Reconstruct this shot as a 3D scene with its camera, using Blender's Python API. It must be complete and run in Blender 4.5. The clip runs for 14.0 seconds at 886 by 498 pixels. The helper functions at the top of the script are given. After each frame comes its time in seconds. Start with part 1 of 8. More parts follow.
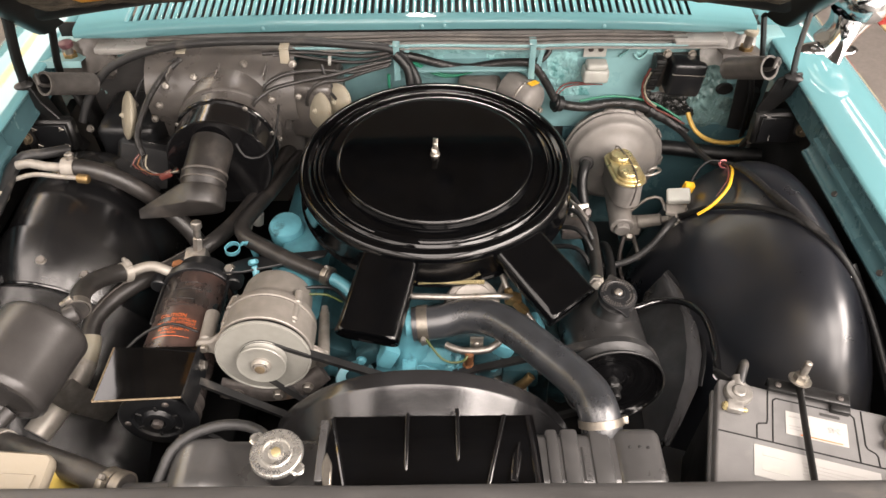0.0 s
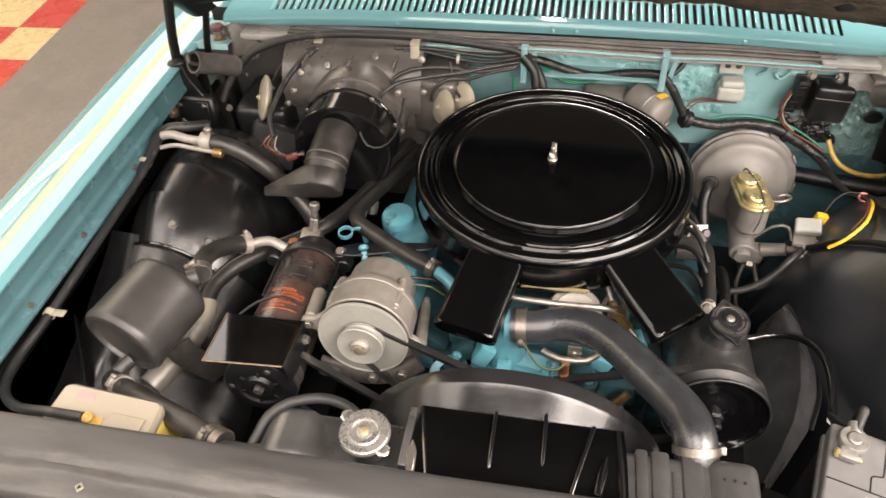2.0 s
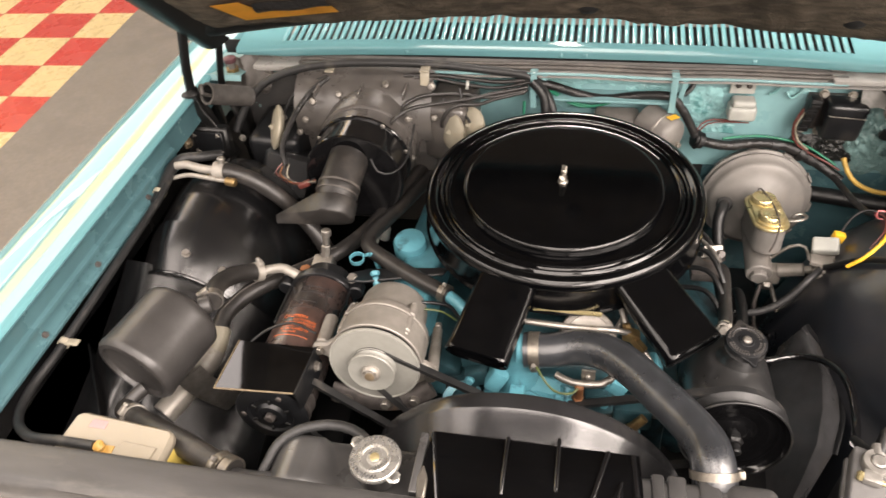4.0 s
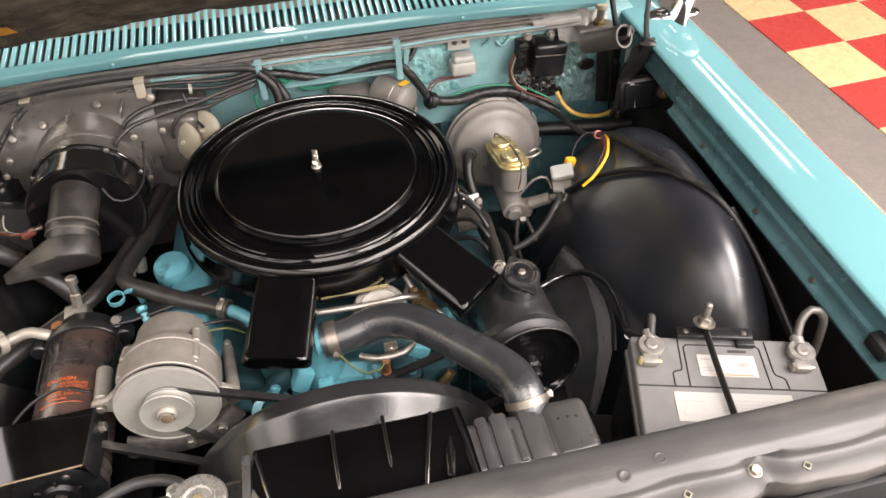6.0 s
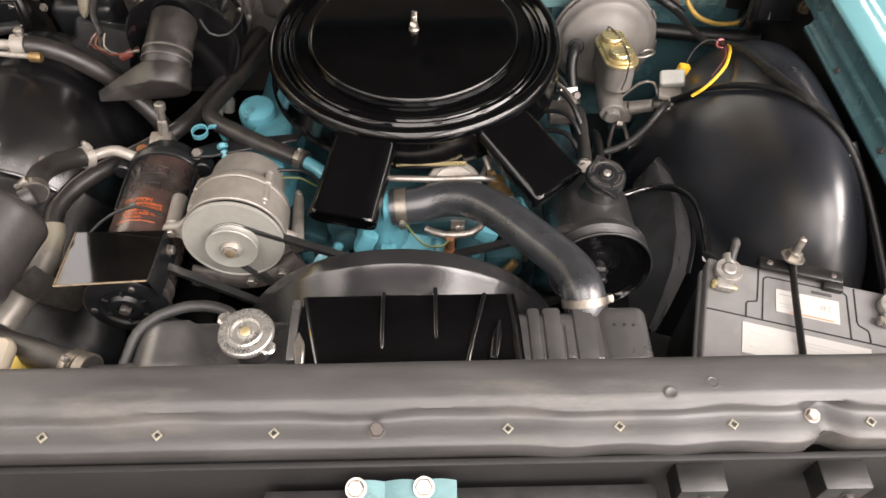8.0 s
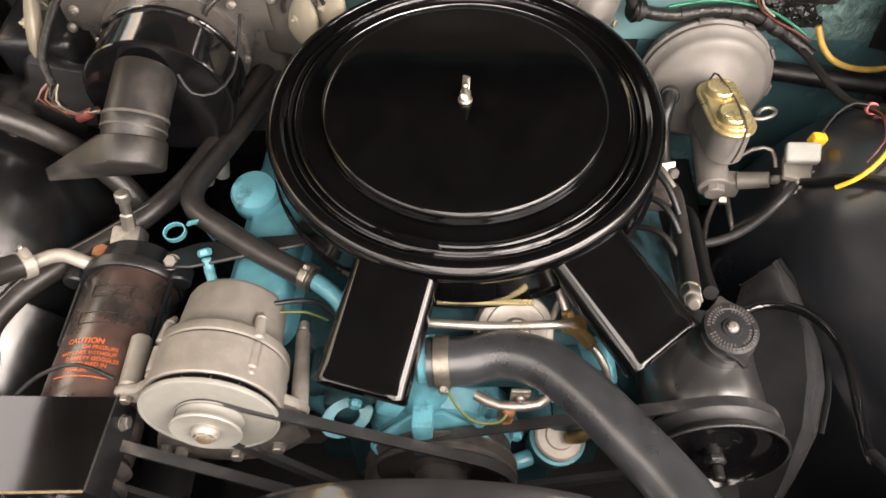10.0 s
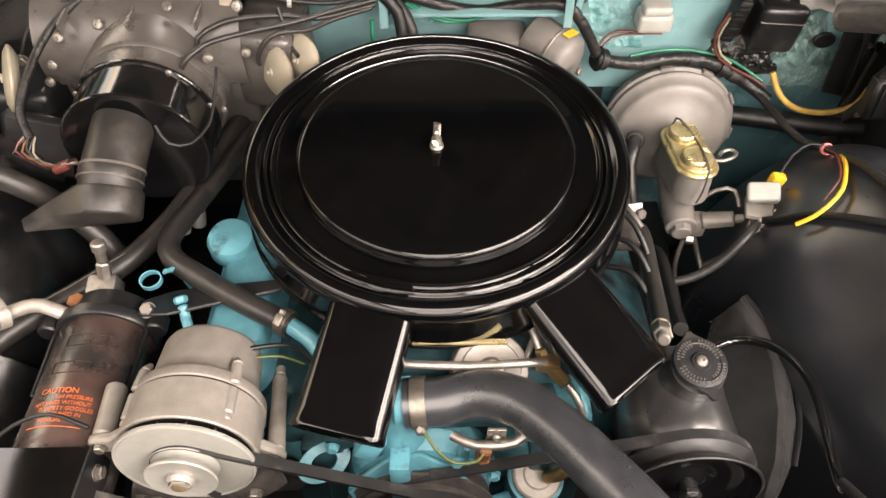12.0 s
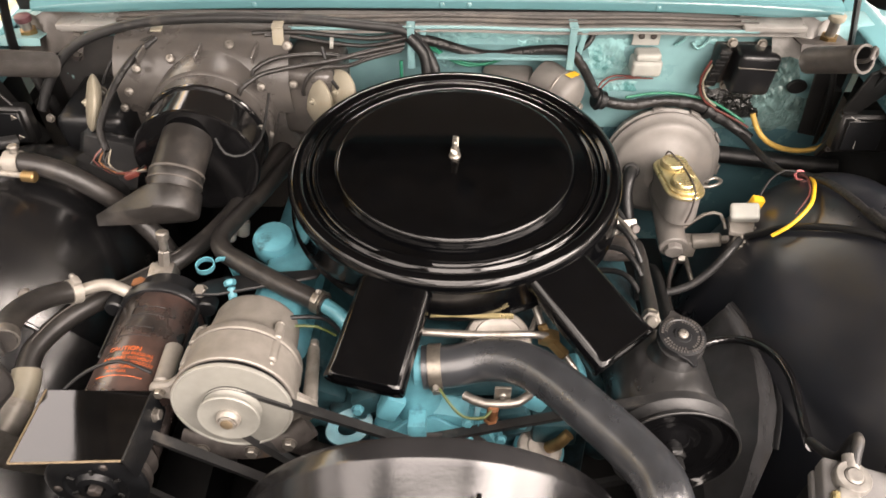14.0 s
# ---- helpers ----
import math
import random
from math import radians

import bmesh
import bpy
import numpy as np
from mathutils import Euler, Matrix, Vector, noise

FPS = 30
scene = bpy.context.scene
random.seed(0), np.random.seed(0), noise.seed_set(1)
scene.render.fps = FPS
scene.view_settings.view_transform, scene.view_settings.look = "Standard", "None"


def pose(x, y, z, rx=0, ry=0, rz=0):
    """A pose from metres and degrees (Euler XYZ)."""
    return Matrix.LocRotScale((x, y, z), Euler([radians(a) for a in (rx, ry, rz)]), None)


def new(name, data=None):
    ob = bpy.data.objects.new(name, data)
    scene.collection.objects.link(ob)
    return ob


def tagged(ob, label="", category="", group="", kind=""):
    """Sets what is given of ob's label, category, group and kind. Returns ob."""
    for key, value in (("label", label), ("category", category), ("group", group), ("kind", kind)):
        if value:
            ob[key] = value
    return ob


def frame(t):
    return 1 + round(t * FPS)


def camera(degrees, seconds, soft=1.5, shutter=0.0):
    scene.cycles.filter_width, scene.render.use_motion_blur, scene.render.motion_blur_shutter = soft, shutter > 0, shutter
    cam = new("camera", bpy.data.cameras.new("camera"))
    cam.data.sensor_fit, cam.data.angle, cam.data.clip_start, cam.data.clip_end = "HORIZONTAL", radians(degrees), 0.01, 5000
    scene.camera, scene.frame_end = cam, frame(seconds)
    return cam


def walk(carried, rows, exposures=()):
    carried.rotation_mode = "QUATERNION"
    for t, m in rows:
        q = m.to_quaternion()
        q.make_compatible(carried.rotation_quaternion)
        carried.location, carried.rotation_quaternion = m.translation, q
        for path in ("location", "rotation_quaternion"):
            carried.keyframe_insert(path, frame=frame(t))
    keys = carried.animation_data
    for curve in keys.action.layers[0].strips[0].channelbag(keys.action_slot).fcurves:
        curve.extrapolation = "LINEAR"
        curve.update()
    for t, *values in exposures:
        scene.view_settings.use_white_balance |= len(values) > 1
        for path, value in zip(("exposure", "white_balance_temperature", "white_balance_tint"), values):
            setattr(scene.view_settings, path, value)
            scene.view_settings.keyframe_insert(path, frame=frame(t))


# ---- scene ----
# the camera: seconds, place in metres, turn in degrees
cam = camera(63.49, 14.0, soft=1.5, shutter=0.4)
ROWS = [
    (0.00, 0.0116, -0.9639, 1.7330, 43.67, 0.40, -0.43),
    (0.50, 0.0144, -0.9644, 1.7339, 43.52, 0.55, 0.51),
    (1.00, 0.0101, -0.9591, 1.7302, 43.70, 0.91, 2.73),
    (1.50, 0.0071, -0.9597, 1.7257, 44.17, 1.72, 6.34),
    (2.00, 0.0151, -0.9737, 1.7241, 44.55, 2.34, 10.04),
    (2.20, 0.0181, -0.9802, 1.7255, 44.71, 2.62, 11.42),
    (2.73, 0.0211, -0.9818, 1.7240, 45.31, 3.27, 14.27),
    (3.25, 0.0244, -0.9791, 1.7206, 46.11, 3.75, 14.84),
    (3.77, 0.0268, -0.9750, 1.7170, 46.78, 3.93, 12.59),
    (4.30, 0.0273, -0.9726, 1.7148, 46.98, 3.65, 6.99),
    (4.50, 0.0278, -0.9736, 1.7073, 47.18, 3.21, 4.14),
    (5.00, 0.0234, -0.9698, 1.7109, 46.80, 2.90, -2.96),
    (5.50, 0.0189, -0.9683, 1.7092, 45.96, 2.21, -9.59),
    (6.00, 0.0151, -0.9670, 1.7027, 44.79, 1.59, -12.96),
    (6.50, 0.0223, -0.9690, 1.7021, 43.25, 0.75, -12.55),
    (7.00, 0.0139, -0.9774, 1.6928, 41.06, 0.23, -8.80),
    (7.20, 0.0141, -0.9790, 1.6818, 40.08, 0.17, -6.81),
    (7.73, 0.0203, -0.9760, 1.6689, 37.94, -0.03, -2.80),
    (8.25, 0.0334, -0.9537, 1.6449, 36.26, 0.13, 0.35),
    (8.78, 0.0397, -0.8988, 1.6181, 34.95, 0.46, 2.25),
    (9.30, 0.0255, -0.7978, 1.5967, 33.95, 0.76, 2.50),
    (9.50, 0.0071, -0.7163, 1.5866, 33.62, 0.84, 2.24),
    (10.00, -0.0037, -0.6037, 1.5615, 33.21, 0.69, 1.42),
    (10.50, 0.0016, -0.5838, 1.5553, 33.27, 0.38, 0.74),
    (11.00, 0.0058, -0.5888, 1.5606, 33.86, 0.34, 0.46),
    (11.50, 0.0069, -0.5981, 1.5637, 35.50, 0.12, 0.04),
    (12.00, 0.0021, -0.6188, 1.5701, 37.09, -0.03, -0.49),
    (12.50, -0.0056, -0.6471, 1.5806, 39.10, -0.77, -1.31),
    (13.00, -0.0082, -0.6916, 1.5825, 41.38, -1.13, -1.59),
    (13.50, 0.0014, -0.7500, 1.6007, 43.59, -0.49, -0.44),
    (14.00, 0.0017, -0.7938, 1.5887, 44.13, 0.17, 1.19),
]
EXPOSURES = [(0.0, 0.13, 6500, 10), (2.0, 0.13, 6600, 10), (4.5, 0.20, 6580, 10), (5.5, 0.15, 6460, 10), (6.5, 0.05, 6220, 10), (7.0, 0.03, 6200, 10), (9.5, 0.26, 6540, 10), (10.5, 0.48, 6620, 10), (11.5, 0.51, 6660, 11), (12.5, 0.50, 6780, 12), (13.3, 0.44, 6720, 12), (14.0, 0.36, 6640, 11)]
walk(cam, [(t, pose(x, y, z, rx, ry, rz)) for t, x, y, z, rx, ry, rz in ROWS], EXPOSURES)

# ---- world and lamps ----
scene.view_settings.exposure = 0.0
world = bpy.data.worlds.new("world")
scene.world = world
world.use_nodes = True
world.node_tree.nodes["Background"].inputs["Color"].default_value = (0.9, 0.95, 1.0, 1)
world.node_tree.nodes["Background"].inputs["Strength"].default_value = 0.003


def lamp(name, at, turn, sx, sy, watts, colour=(1, 0.885, 0.815)):
    data = bpy.data.lights.new(name, "AREA")
    data.shape, data.size, data.size_y = "RECTANGLE", sx, sy
    data.energy, data.color = watts, colour
    ob = new(name, data)
    ob.matrix_world = pose(*at, *turn)
    return ob


# long strip lamps under the ceiling of the hall, running along the car; brighter rows stand before it
for lx, share in ((-4.7, 0.24), (-2.4, 0.40), (-0.1, 0.72), (2.2, 1.70), (4.5, 1.85)):
    rows = ((-6.0, 124, 1.9), (-3.7, 128, 1.9), (-1.5, 140, 1.9)) + (((1.7, 54, 0.10),) if lx > -1 and lx < 1 else ())
    for ly, watts, wide in rows:
        lamp("ceiling_strip_lamp", (lx, ly, 3.55), (0, 0, 2.7), wide, 1.9, watts * (share if ly < 0 else 1.0))
# by the side wall: a white light band, a yellowed one beside it, pale panels with bright rims, a cross band, then yellow again
lamp("white_band_lamp", (-2.88, 2.6, 3.56), (0, 0, 2.7), 0.50, 6.0, 47, (1, 0.90, 0.86))
lamp("yellow_band_lamp", (-3.28, 2.6, 3.56), (0, 0, 2.7), 0.27, 6.0, 31, (1, 0.60, 0.10))
for ly, long in ((1.10, 2.7), (4.30, 3.0)):
    lamp("pale_panel_lamp", (-4.72, ly, 3.57), (0, 0, 2.7), 2.4, long, 23 * long, (1.0, 0.98, 0.92))
    lamp("rim_tube_lamp", (-3.48, ly, 3.56), (0, 0, 2.7), 0.05, long, 1.6 * long)
lamp("cross_band_lamp", (-4.72, 2.66, 3.56), (0, 0, 2.7), 2.5, 0.30, 16, (1, 0.92, 0.86))
lamp("outer_yellow_lamp", (-6.35, 2.6, 3.56), (0, 0, 2.7), 0.70, 6.0, 70, (1, 0.64, 0.16))
for lx, ly, long in ((2.85, 3.05, 1.7), (3.12, 3.05, 1.7), (3.30, 5.2, 1.2)):
    lamp("tube_lamp", (lx, ly, 3.55), (0, 0, 2.7 if lx != 2.85 else -1.5), 0.05, long, 3.4 * long)
# unseen lamps, added along the far side wall to brighten it
for ly in (-3.7, -1.5, 0.6):
    lamp("wall_fill_lamp", (6.5, ly, 3.55), (0, 0, 2.7), 0.9, 1.9, 110)

# ---- materials ----


def material(name, colour, rough=0.5, metal=0.0, scale=40.0, vary=0.25, bump=0.15, rough_vary=0.12, coat=0.0, fine=260.0,
             tint=None, tint_at=0.55, tint_scale=6.0, depth=0.001, stretch=(1, 1, 1), spec=0.5, per_object=0.0):
    """Principled surface with mottling at two scales, uneven gloss and a fine relief."""
    m = bpy.data.materials.new(name)
    m.use_nodes = True
    nt = m.node_tree
    nodes, links = nt.nodes, nt.links
    b = nodes["Principled BSDF"]
    co = nodes.new("ShaderNodeTexCoord")
    mp = nodes.new("ShaderNodeMapping")
    mp.inputs["Scale"].default_value = stretch
    links.new(co.outputs["Object"], mp.inputs["Vector"])
    n1 = nodes.new("ShaderNodeTexNoise")
    n1.inputs["Scale"].default_value, n1.inputs["Detail"].default_value = scale, 6
    n2 = nodes.new("ShaderNodeTexNoise")
    n2.inputs["Scale"].default_value, n2.inputs["Detail"].default_value = fine, 4
    n3 = nodes.new("ShaderNodeTexNoise")
    n3.inputs["Scale"].default_value, n3.inputs["Detail"].default_value = tint_scale, 7
    n3.inputs["Roughness"].default_value = 0.65
    for n in (n1, n2, n3):
        links.new(mp.outputs["Vector"], n.inputs["Vector"])
    ramp = nodes.new("ShaderNodeValToRGB")
    lo = [max(0.0, c * (1 - vary)) for c in colour]
    hi = [min(1.0, c * (1 + vary)) for c in colour]
    ramp.color_ramp.elements[0].color, ramp.color_ramp.elements[0].position = (*lo, 1), 0.3
    ramp.color_ramp.elements[1].color, ramp.color_ramp.elements[1].position = (*hi, 1), 0.7
    links.new(n1.outputs["Fac"], ramp.inputs["Fac"])
    out = ramp.outputs["Color"]
    if tint is not None:
        tr = nodes.new("ShaderNodeValToRGB")
        tr.color_ramp.elements[0].position, tr.color_ramp.elements[1].position = tint_at, min(1.0, tint_at + 0.12)
        links.new(n3.outputs["Fac"], tr.inputs["Fac"])
        mix = nodes.new("ShaderNodeMix")
        mix.data_type = "RGBA"
        links.new(tr.outputs["Color"], mix.inputs["Factor"])
        links.new(out, mix.inputs["A"])
        mix.inputs["B"].default_value = (*tint, 1)
        out = mix.outputs["Result"]
    if per_object:
        info = nodes.new("ShaderNodeObjectInfo")
        hsv = nodes.new("ShaderNodeHueSaturation")
        mr = nodes.new("ShaderNodeMapRange")
        mr.inputs["To Min"].default_value, mr.inputs["To Max"].default_value = 1 - per_object, 1 + per_object
        links.new(info.outputs["Random"], mr.inputs["Value"])
        links.new(mr.outputs["Result"], hsv.inputs["Value"])
        links.new(out, hsv.inputs["Color"])
        out = hsv.outputs["Color"]
    links.new(out, b.inputs["Base Color"])
    rr = nodes.new("ShaderNodeMapRange")
    rr.inputs["From Min"].default_value, rr.inputs["From Max"].default_value = 0.3, 0.7
    rr.inputs["To Min"].default_value = max(0.03, rough - rough_vary)
    rr.inputs["To Max"].default_value = min(1.0, rough + rough_vary)
    links.new(n3.outputs["Fac"], rr.inputs["Value"])
    links.new(rr.outputs["Result"], b.inputs["Roughness"])
    b.inputs["Metallic"].default_value = metal
    b.inputs["Specular IOR Level"].default_value = spec
    b.inputs["Coat Weight"].default_value, b.inputs["Coat Roughness"].default_value = coat, 0.06
    if bump:
        bp = nodes.new("ShaderNodeBump")
        bp.inputs["Strength"].default_value, bp.inputs["Distance"].default_value = bump, depth
        links.new(n2.outputs["Fac"], bp.inputs["Height"])
        links.new(bp.outputs["Normal"], b.inputs["Normal"])
    return m


enamel = material("black_enamel", (0.0014, 0.0015, 0.0018), 0.10, scale=20, vary=0.3, bump=0.015, rough_vary=0.03, fine=420, spec=0.48)
guard_gloss = material("guard_gloss_black", (0.0030, 0.0028, 0.0028), 0.045, scale=20, vary=0.3, bump=0.01, rough_vary=0.015, fine=420, spec=0.6)
shroud_black = material("shroud_black", (0.013, 0.013, 0.0138), 0.21, scale=14, bump=0.1, rough_vary=0.09, tint=(0.020, 0.018, 0.016), tint_at=0.58, tint_scale=7, spec=0.7)
satin_black = material("satin_black", (0.0075, 0.008, 0.009), 0.36, scale=25, bump=0.25, rough_vary=0.12, tint=(0.022, 0.020, 0.018), tint_at=0.56, tint_scale=9)
heater_black = material("heater_box_black", (0.072, 0.066, 0.061), 0.31, scale=30, bump=0.25, fine=500, rough_vary=0.10, tint=(0.088, 0.079, 0.070), tint_at=0.54, tint_scale=11, spec=0.8)
apron_black = material("apron_black", (0.0135, 0.0150, 0.0195), 0.31, scale=9, bump=0.12, fine=5.0, rough_vary=0.06, tint=(0.0185, 0.0180, 0.0185), tint_at=0.52, tint_scale=4.5, depth=0.02, spec=1.0)
# apron_black made darker for the left side, its weaker highlights put into the colour
apron_dark = material("dark_apron_black", (0.0052, 0.0053, 0.0058), 0.22, scale=9, bump=0.16, fine=5.0, rough_vary=0.08, tint=(0.009, 0.0086, 0.0082), tint_at=0.5, tint_scale=7, depth=0.02, spec=0.9)
flap_rubber = material("flap_rubber", (0.036, 0.0362, 0.0375), 0.22, scale=20, bump=0.30, fine=14, depth=0.012, rough_vary=0.08, tint=(0.036, 0.0335, 0.031), tint_at=0.52, tint_scale=12, spec=0.5)
gloss_drum = material("gloss_drum_black", (0.005, 0.005, 0.0055), 0.11, scale=20, bump=0.02, rough_vary=0.03, spec=0.9)
pulley_black = material("worn_pulley_black", (0.0180, 0.0180, 0.0182), 0.30, scale=30, bump=0.08, rough_vary=0.05, tint=(0.028, 0.027, 0.026), tint_at=0.56, tint_scale=16, spec=0.9)
seal_grey = material("dusty_seal_grey", (0.075, 0.068, 0.062), 0.5, scale=40, bump=0.3, tint=(0.12, 0.108, 0.095), tint_at=0.5, tint_scale=15)
# near-black for joints and holes, and for bay panels whose shade it carries
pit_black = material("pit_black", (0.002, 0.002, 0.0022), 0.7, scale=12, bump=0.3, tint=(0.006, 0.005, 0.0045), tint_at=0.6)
rubber = material("rubber", (0.0145, 0.0148, 0.0152), 0.48, scale=50, bump=0.3, rough_vary=0.12, tint=(0.055, 0.050, 0.044), tint_at=0.58, tint_scale=22)
rubber_dark = material("dark_rubber", (0.005, 0.0052, 0.0056), 0.45, scale=50, bump=0.2, tint=(0.035, 0.032, 0.03), tint_at=0.6, tint_scale=20)
old_hose = material("old_hose", (0.020, 0.0185, 0.0175), 0.40, scale=40, bump=0.3, rough_vary=0.12, tint=(0.043, 0.038, 0.034), tint_at=0.53, tint_scale=14)
hose_new = material("smooth_hose", (0.022, 0.0238, 0.0270), 0.30, scale=35, bump=0.12, rough_vary=0.1, tint=(0.042, 0.041, 0.040), tint_at=0.60, tint_scale=16, spec=0.9)
tank_black = material("tank_black", (0.040, 0.0395, 0.0395), 0.31, scale=30, bump=0.05, rough_vary=0.07, tint=(0.047, 0.0445, 0.043), tint_at=0.55, tint_scale=13, spec=0.9)
canister_black = material("canister_black", (0.036, 0.034, 0.033), 0.36, scale=16, bump=0.18, fine=140, rough_vary=0.10, tint=(0.026, 0.025, 0.0245), tint_at=0.57, tint_scale=12, depth=0.0015)
support_paint = material("support_paint", (0.040, 0.039, 0.0385), 0.40, scale=18, bump=0.15, rough_vary=0.09, tint=(0.072, 0.067, 0.061), tint_at=0.52, tint_scale=7, stretch=(0.5, 2, 1))
aqua = material("aqua_paint", (0.115, 0.265, 0.290), 0.045, scale=3, vary=0.05, bump=0.008, rough_vary=0.02, coat=0.6, fine=500)
aqua_dull = material("aqua_inner_paint", (0.165, 0.30, 0.315), 0.33, scale=14, vary=0.16, bump=0.12, rough_vary=0.12, tint=(0.23, 0.37, 0.38), tint_at=0.6, tint_scale=8)
latch_aqua = material("dull_latch_aqua", (0.085, 0.16, 0.17), 0.62, scale=30, vary=0.25, bump=0.3, tint=(0.05, 0.075, 0.075), tint_at=0.55, tint_scale=30, spec=0.25)
# the body aqua darkened: the gutter's shade put into its colour
gutter = material("shaded_aqua", (0.062, 0.130, 0.147), 0.26, scale=18, vary=0.14, bump=0.10, tint=(0.054, 0.115, 0.125), tint_at=0.60, tint_scale=9)
sealer = material("seam_sealer", (0.22, 0.41, 0.42), 0.36, scale=30, vary=0.3, bump=0.9, fine=60, depth=0.004, tint=(0.08, 0.22, 0.22), tint_at=0.52, tint_scale=25)
dark_sealer = material("dark_seam_sealer", (0.135, 0.22, 0.215), 0.27, scale=30, vary=0.35, bump=0.9, fine=60, depth=0.005, tint=(0.060, 0.10, 0.098), tint_at=0.54, tint_scale=26)
tar = material("black_tar_sealer", (0.020, 0.021, 0.020), 0.30, scale=40, vary=0.5, bump=0.9, fine=80, depth=0.005, tint=(0.06, 0.075, 0.07), tint_at=0.60, tint_scale=40)
# near-black mottling put in for the dark gaps between castings
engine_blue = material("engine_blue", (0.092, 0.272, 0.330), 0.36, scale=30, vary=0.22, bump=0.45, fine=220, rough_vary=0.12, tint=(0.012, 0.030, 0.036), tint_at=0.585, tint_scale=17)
cast_alu = material("cast_aluminium", (0.235, 0.218, 0.195), 0.50, metal=0.35, scale=60, vary=0.12, bump=0.35, fine=500, tint=(0.20, 0.184, 0.162), tint_at=0.56, tint_scale=20)
fan_grey = material("fan_grey_plate", (0.25, 0.248, 0.225), 0.42, metal=0.2, scale=80, vary=0.06, bump=0.1, tint=(0.22, 0.217, 0.195), tint_at=0.6, tint_scale=14)
old_alu = material("old_aluminium", (0.30, 0.28, 0.25), 0.48, metal=0.4, scale=50, vary=0.2, bump=0.25, tint=(0.20, 0.18, 0.155), tint_at=0.55, tint_scale=25)
steel = material("steel", (0.29, 0.272, 0.248), 0.46, metal=0.9, scale=90, vary=0.15, bump=0.15, tint=(0.20, 0.17, 0.14), tint_at=0.58, tint_scale=40)
zinc = material("zinc_plate", (0.37, 0.345, 0.305), 0.38, metal=0.9, scale=90, vary=0.1, bump=0.1)
cap_plate = material("bright_cap_plate", (0.56, 0.55, 0.52), 0.28, metal=0.85, scale=90, vary=0.08, bump=0.1, tint=(0.44, 0.42, 0.39), tint_at=0.6, tint_scale=60)
maroon = material("maroon_plastic", (0.085, 0.035, 0.04), 0.5, scale=60, vary=0.3, bump=0.2)
dark_steel = material("dark_steel", (0.10, 0.09, 0.085), 0.38, metal=0.6, scale=60, vary=0.3, bump=0.3, tint=(0.16, 0.10, 0.06), tint_at=0.6, tint_scale=30)
clamp_steel = material("clamp_steel", (0.20, 0.182, 0.155), 0.40, metal=0.8, scale=90, vary=0.25, bump=0.15, tint=(0.12, 0.095, 0.07), tint_at=0.55, tint_scale=40)
chrome = material("chrome", (0.42, 0.43, 0.44), 0.10, metal=1.0, vary=0.02, bump=0.0, rough_vary=0.02)
gold_plate = material("gold_plate", (0.50, 0.42, 0.22), 0.30, metal=0.75, scale=50, vary=0.12, bump=0.1, tint=(0.62, 0.52, 0.30), tint_at=0.55, tint_scale=25)
old_brass = material("tarnished_cadmium", (0.20, 0.155, 0.10), 0.5, metal=0.5, scale=90, vary=0.3, bump=0.3)
brass = material("brass", (0.27, 0.185, 0.085), 0.42, metal=0.9, scale=60, vary=0.25, bump=0.2)
booster_grey = material("booster_grey", (0.175, 0.165, 0.153), 0.50, metal=0.1, scale=40, vary=0.12, bump=0.15, tint=(0.20, 0.18, 0.16), tint_at=0.56, tint_scale=9)
cream_plate = material("cream_plastic", (0.27, 0.238, 0.185), 0.38, scale=10, vary=0.06, bump=0.1, tint=(0.245, 0.21, 0.155), tint_at=0.62, tint_scale=6)
amber = material("amber_plastic", (0.46, 0.27, 0.07), 0.35, scale=40, vary=0.15, bump=0.05)
yellowed = material("yellowed_plastic", (0.55, 0.42, 0.10), 0.35, scale=10, vary=0.12, bump=0.1)
insert_ivory = material("dull_insert_plastic", (0.20, 0.188, 0.145), 0.5, scale=90, vary=0.2, bump=0.1)
ivory = material("ivory_plastic", (0.29, 0.265, 0.205), 0.42, scale=40, vary=0.1, bump=0.1, tint=(0.30, 0.25, 0.175), tint_at=0.58, tint_scale=24)
grey_plastic = material("grey_plastic", (0.33, 0.335, 0.31), 0.45, scale=40, vary=0.1, bump=0.1)
battery_grey = material("battery_grey", (0.135, 0.133, 0.132), 0.46, scale=30, vary=0.1, bump=0.3, fine=600, tint=(0.16, 0.157, 0.153), tint_at=0.55, tint_scale=10)
lead = material("lead_clamp", (0.25, 0.24, 0.222), 0.45, metal=0.6, scale=90, vary=0.2, bump=0.4, tint=(0.34, 0.325, 0.30), tint_at=0.58, tint_scale=50)
label_white = material("label_white", (0.33, 0.325, 0.31), 0.35, scale=20, vary=0.03, bump=0.0)
print_grey = material("print_grey", (0.30, 0.29, 0.28), 0.5, vary=0.05, bump=0.0)
print_dark = material("print_dark", (0.05, 0.05, 0.05), 0.5, vary=0.05, bump=0.0)
orange_print = material("orange_print", (0.60, 0.135, 0.035), 0.4, scale=80, vary=0.2, bump=0.0)
orange_foil = material("orange_foil", (0.72, 0.36, 0.045), 0.42, scale=30, vary=0.15, bump=0.3, fine=60, depth=0.003)
pad_fibre = material("pad_fibre", (0.085, 0.070, 0.053), 0.92, scale=28, vary=0.45, bump=1.0, fine=170, depth=0.008, tint=(0.05, 0.042, 0.033), tint_at=0.50, tint_scale=12, stretch=(1, 2.2, 2.2), spec=0.15)
frame_black = material("frame_black", (0.006, 0.006, 0.006), 0.38, scale=30, bump=0.2)
spring_grey = material("spring_grey", (0.075, 0.070, 0.066), 0.40, metal=0.3, scale=60, vary=0.2, bump=0.2)
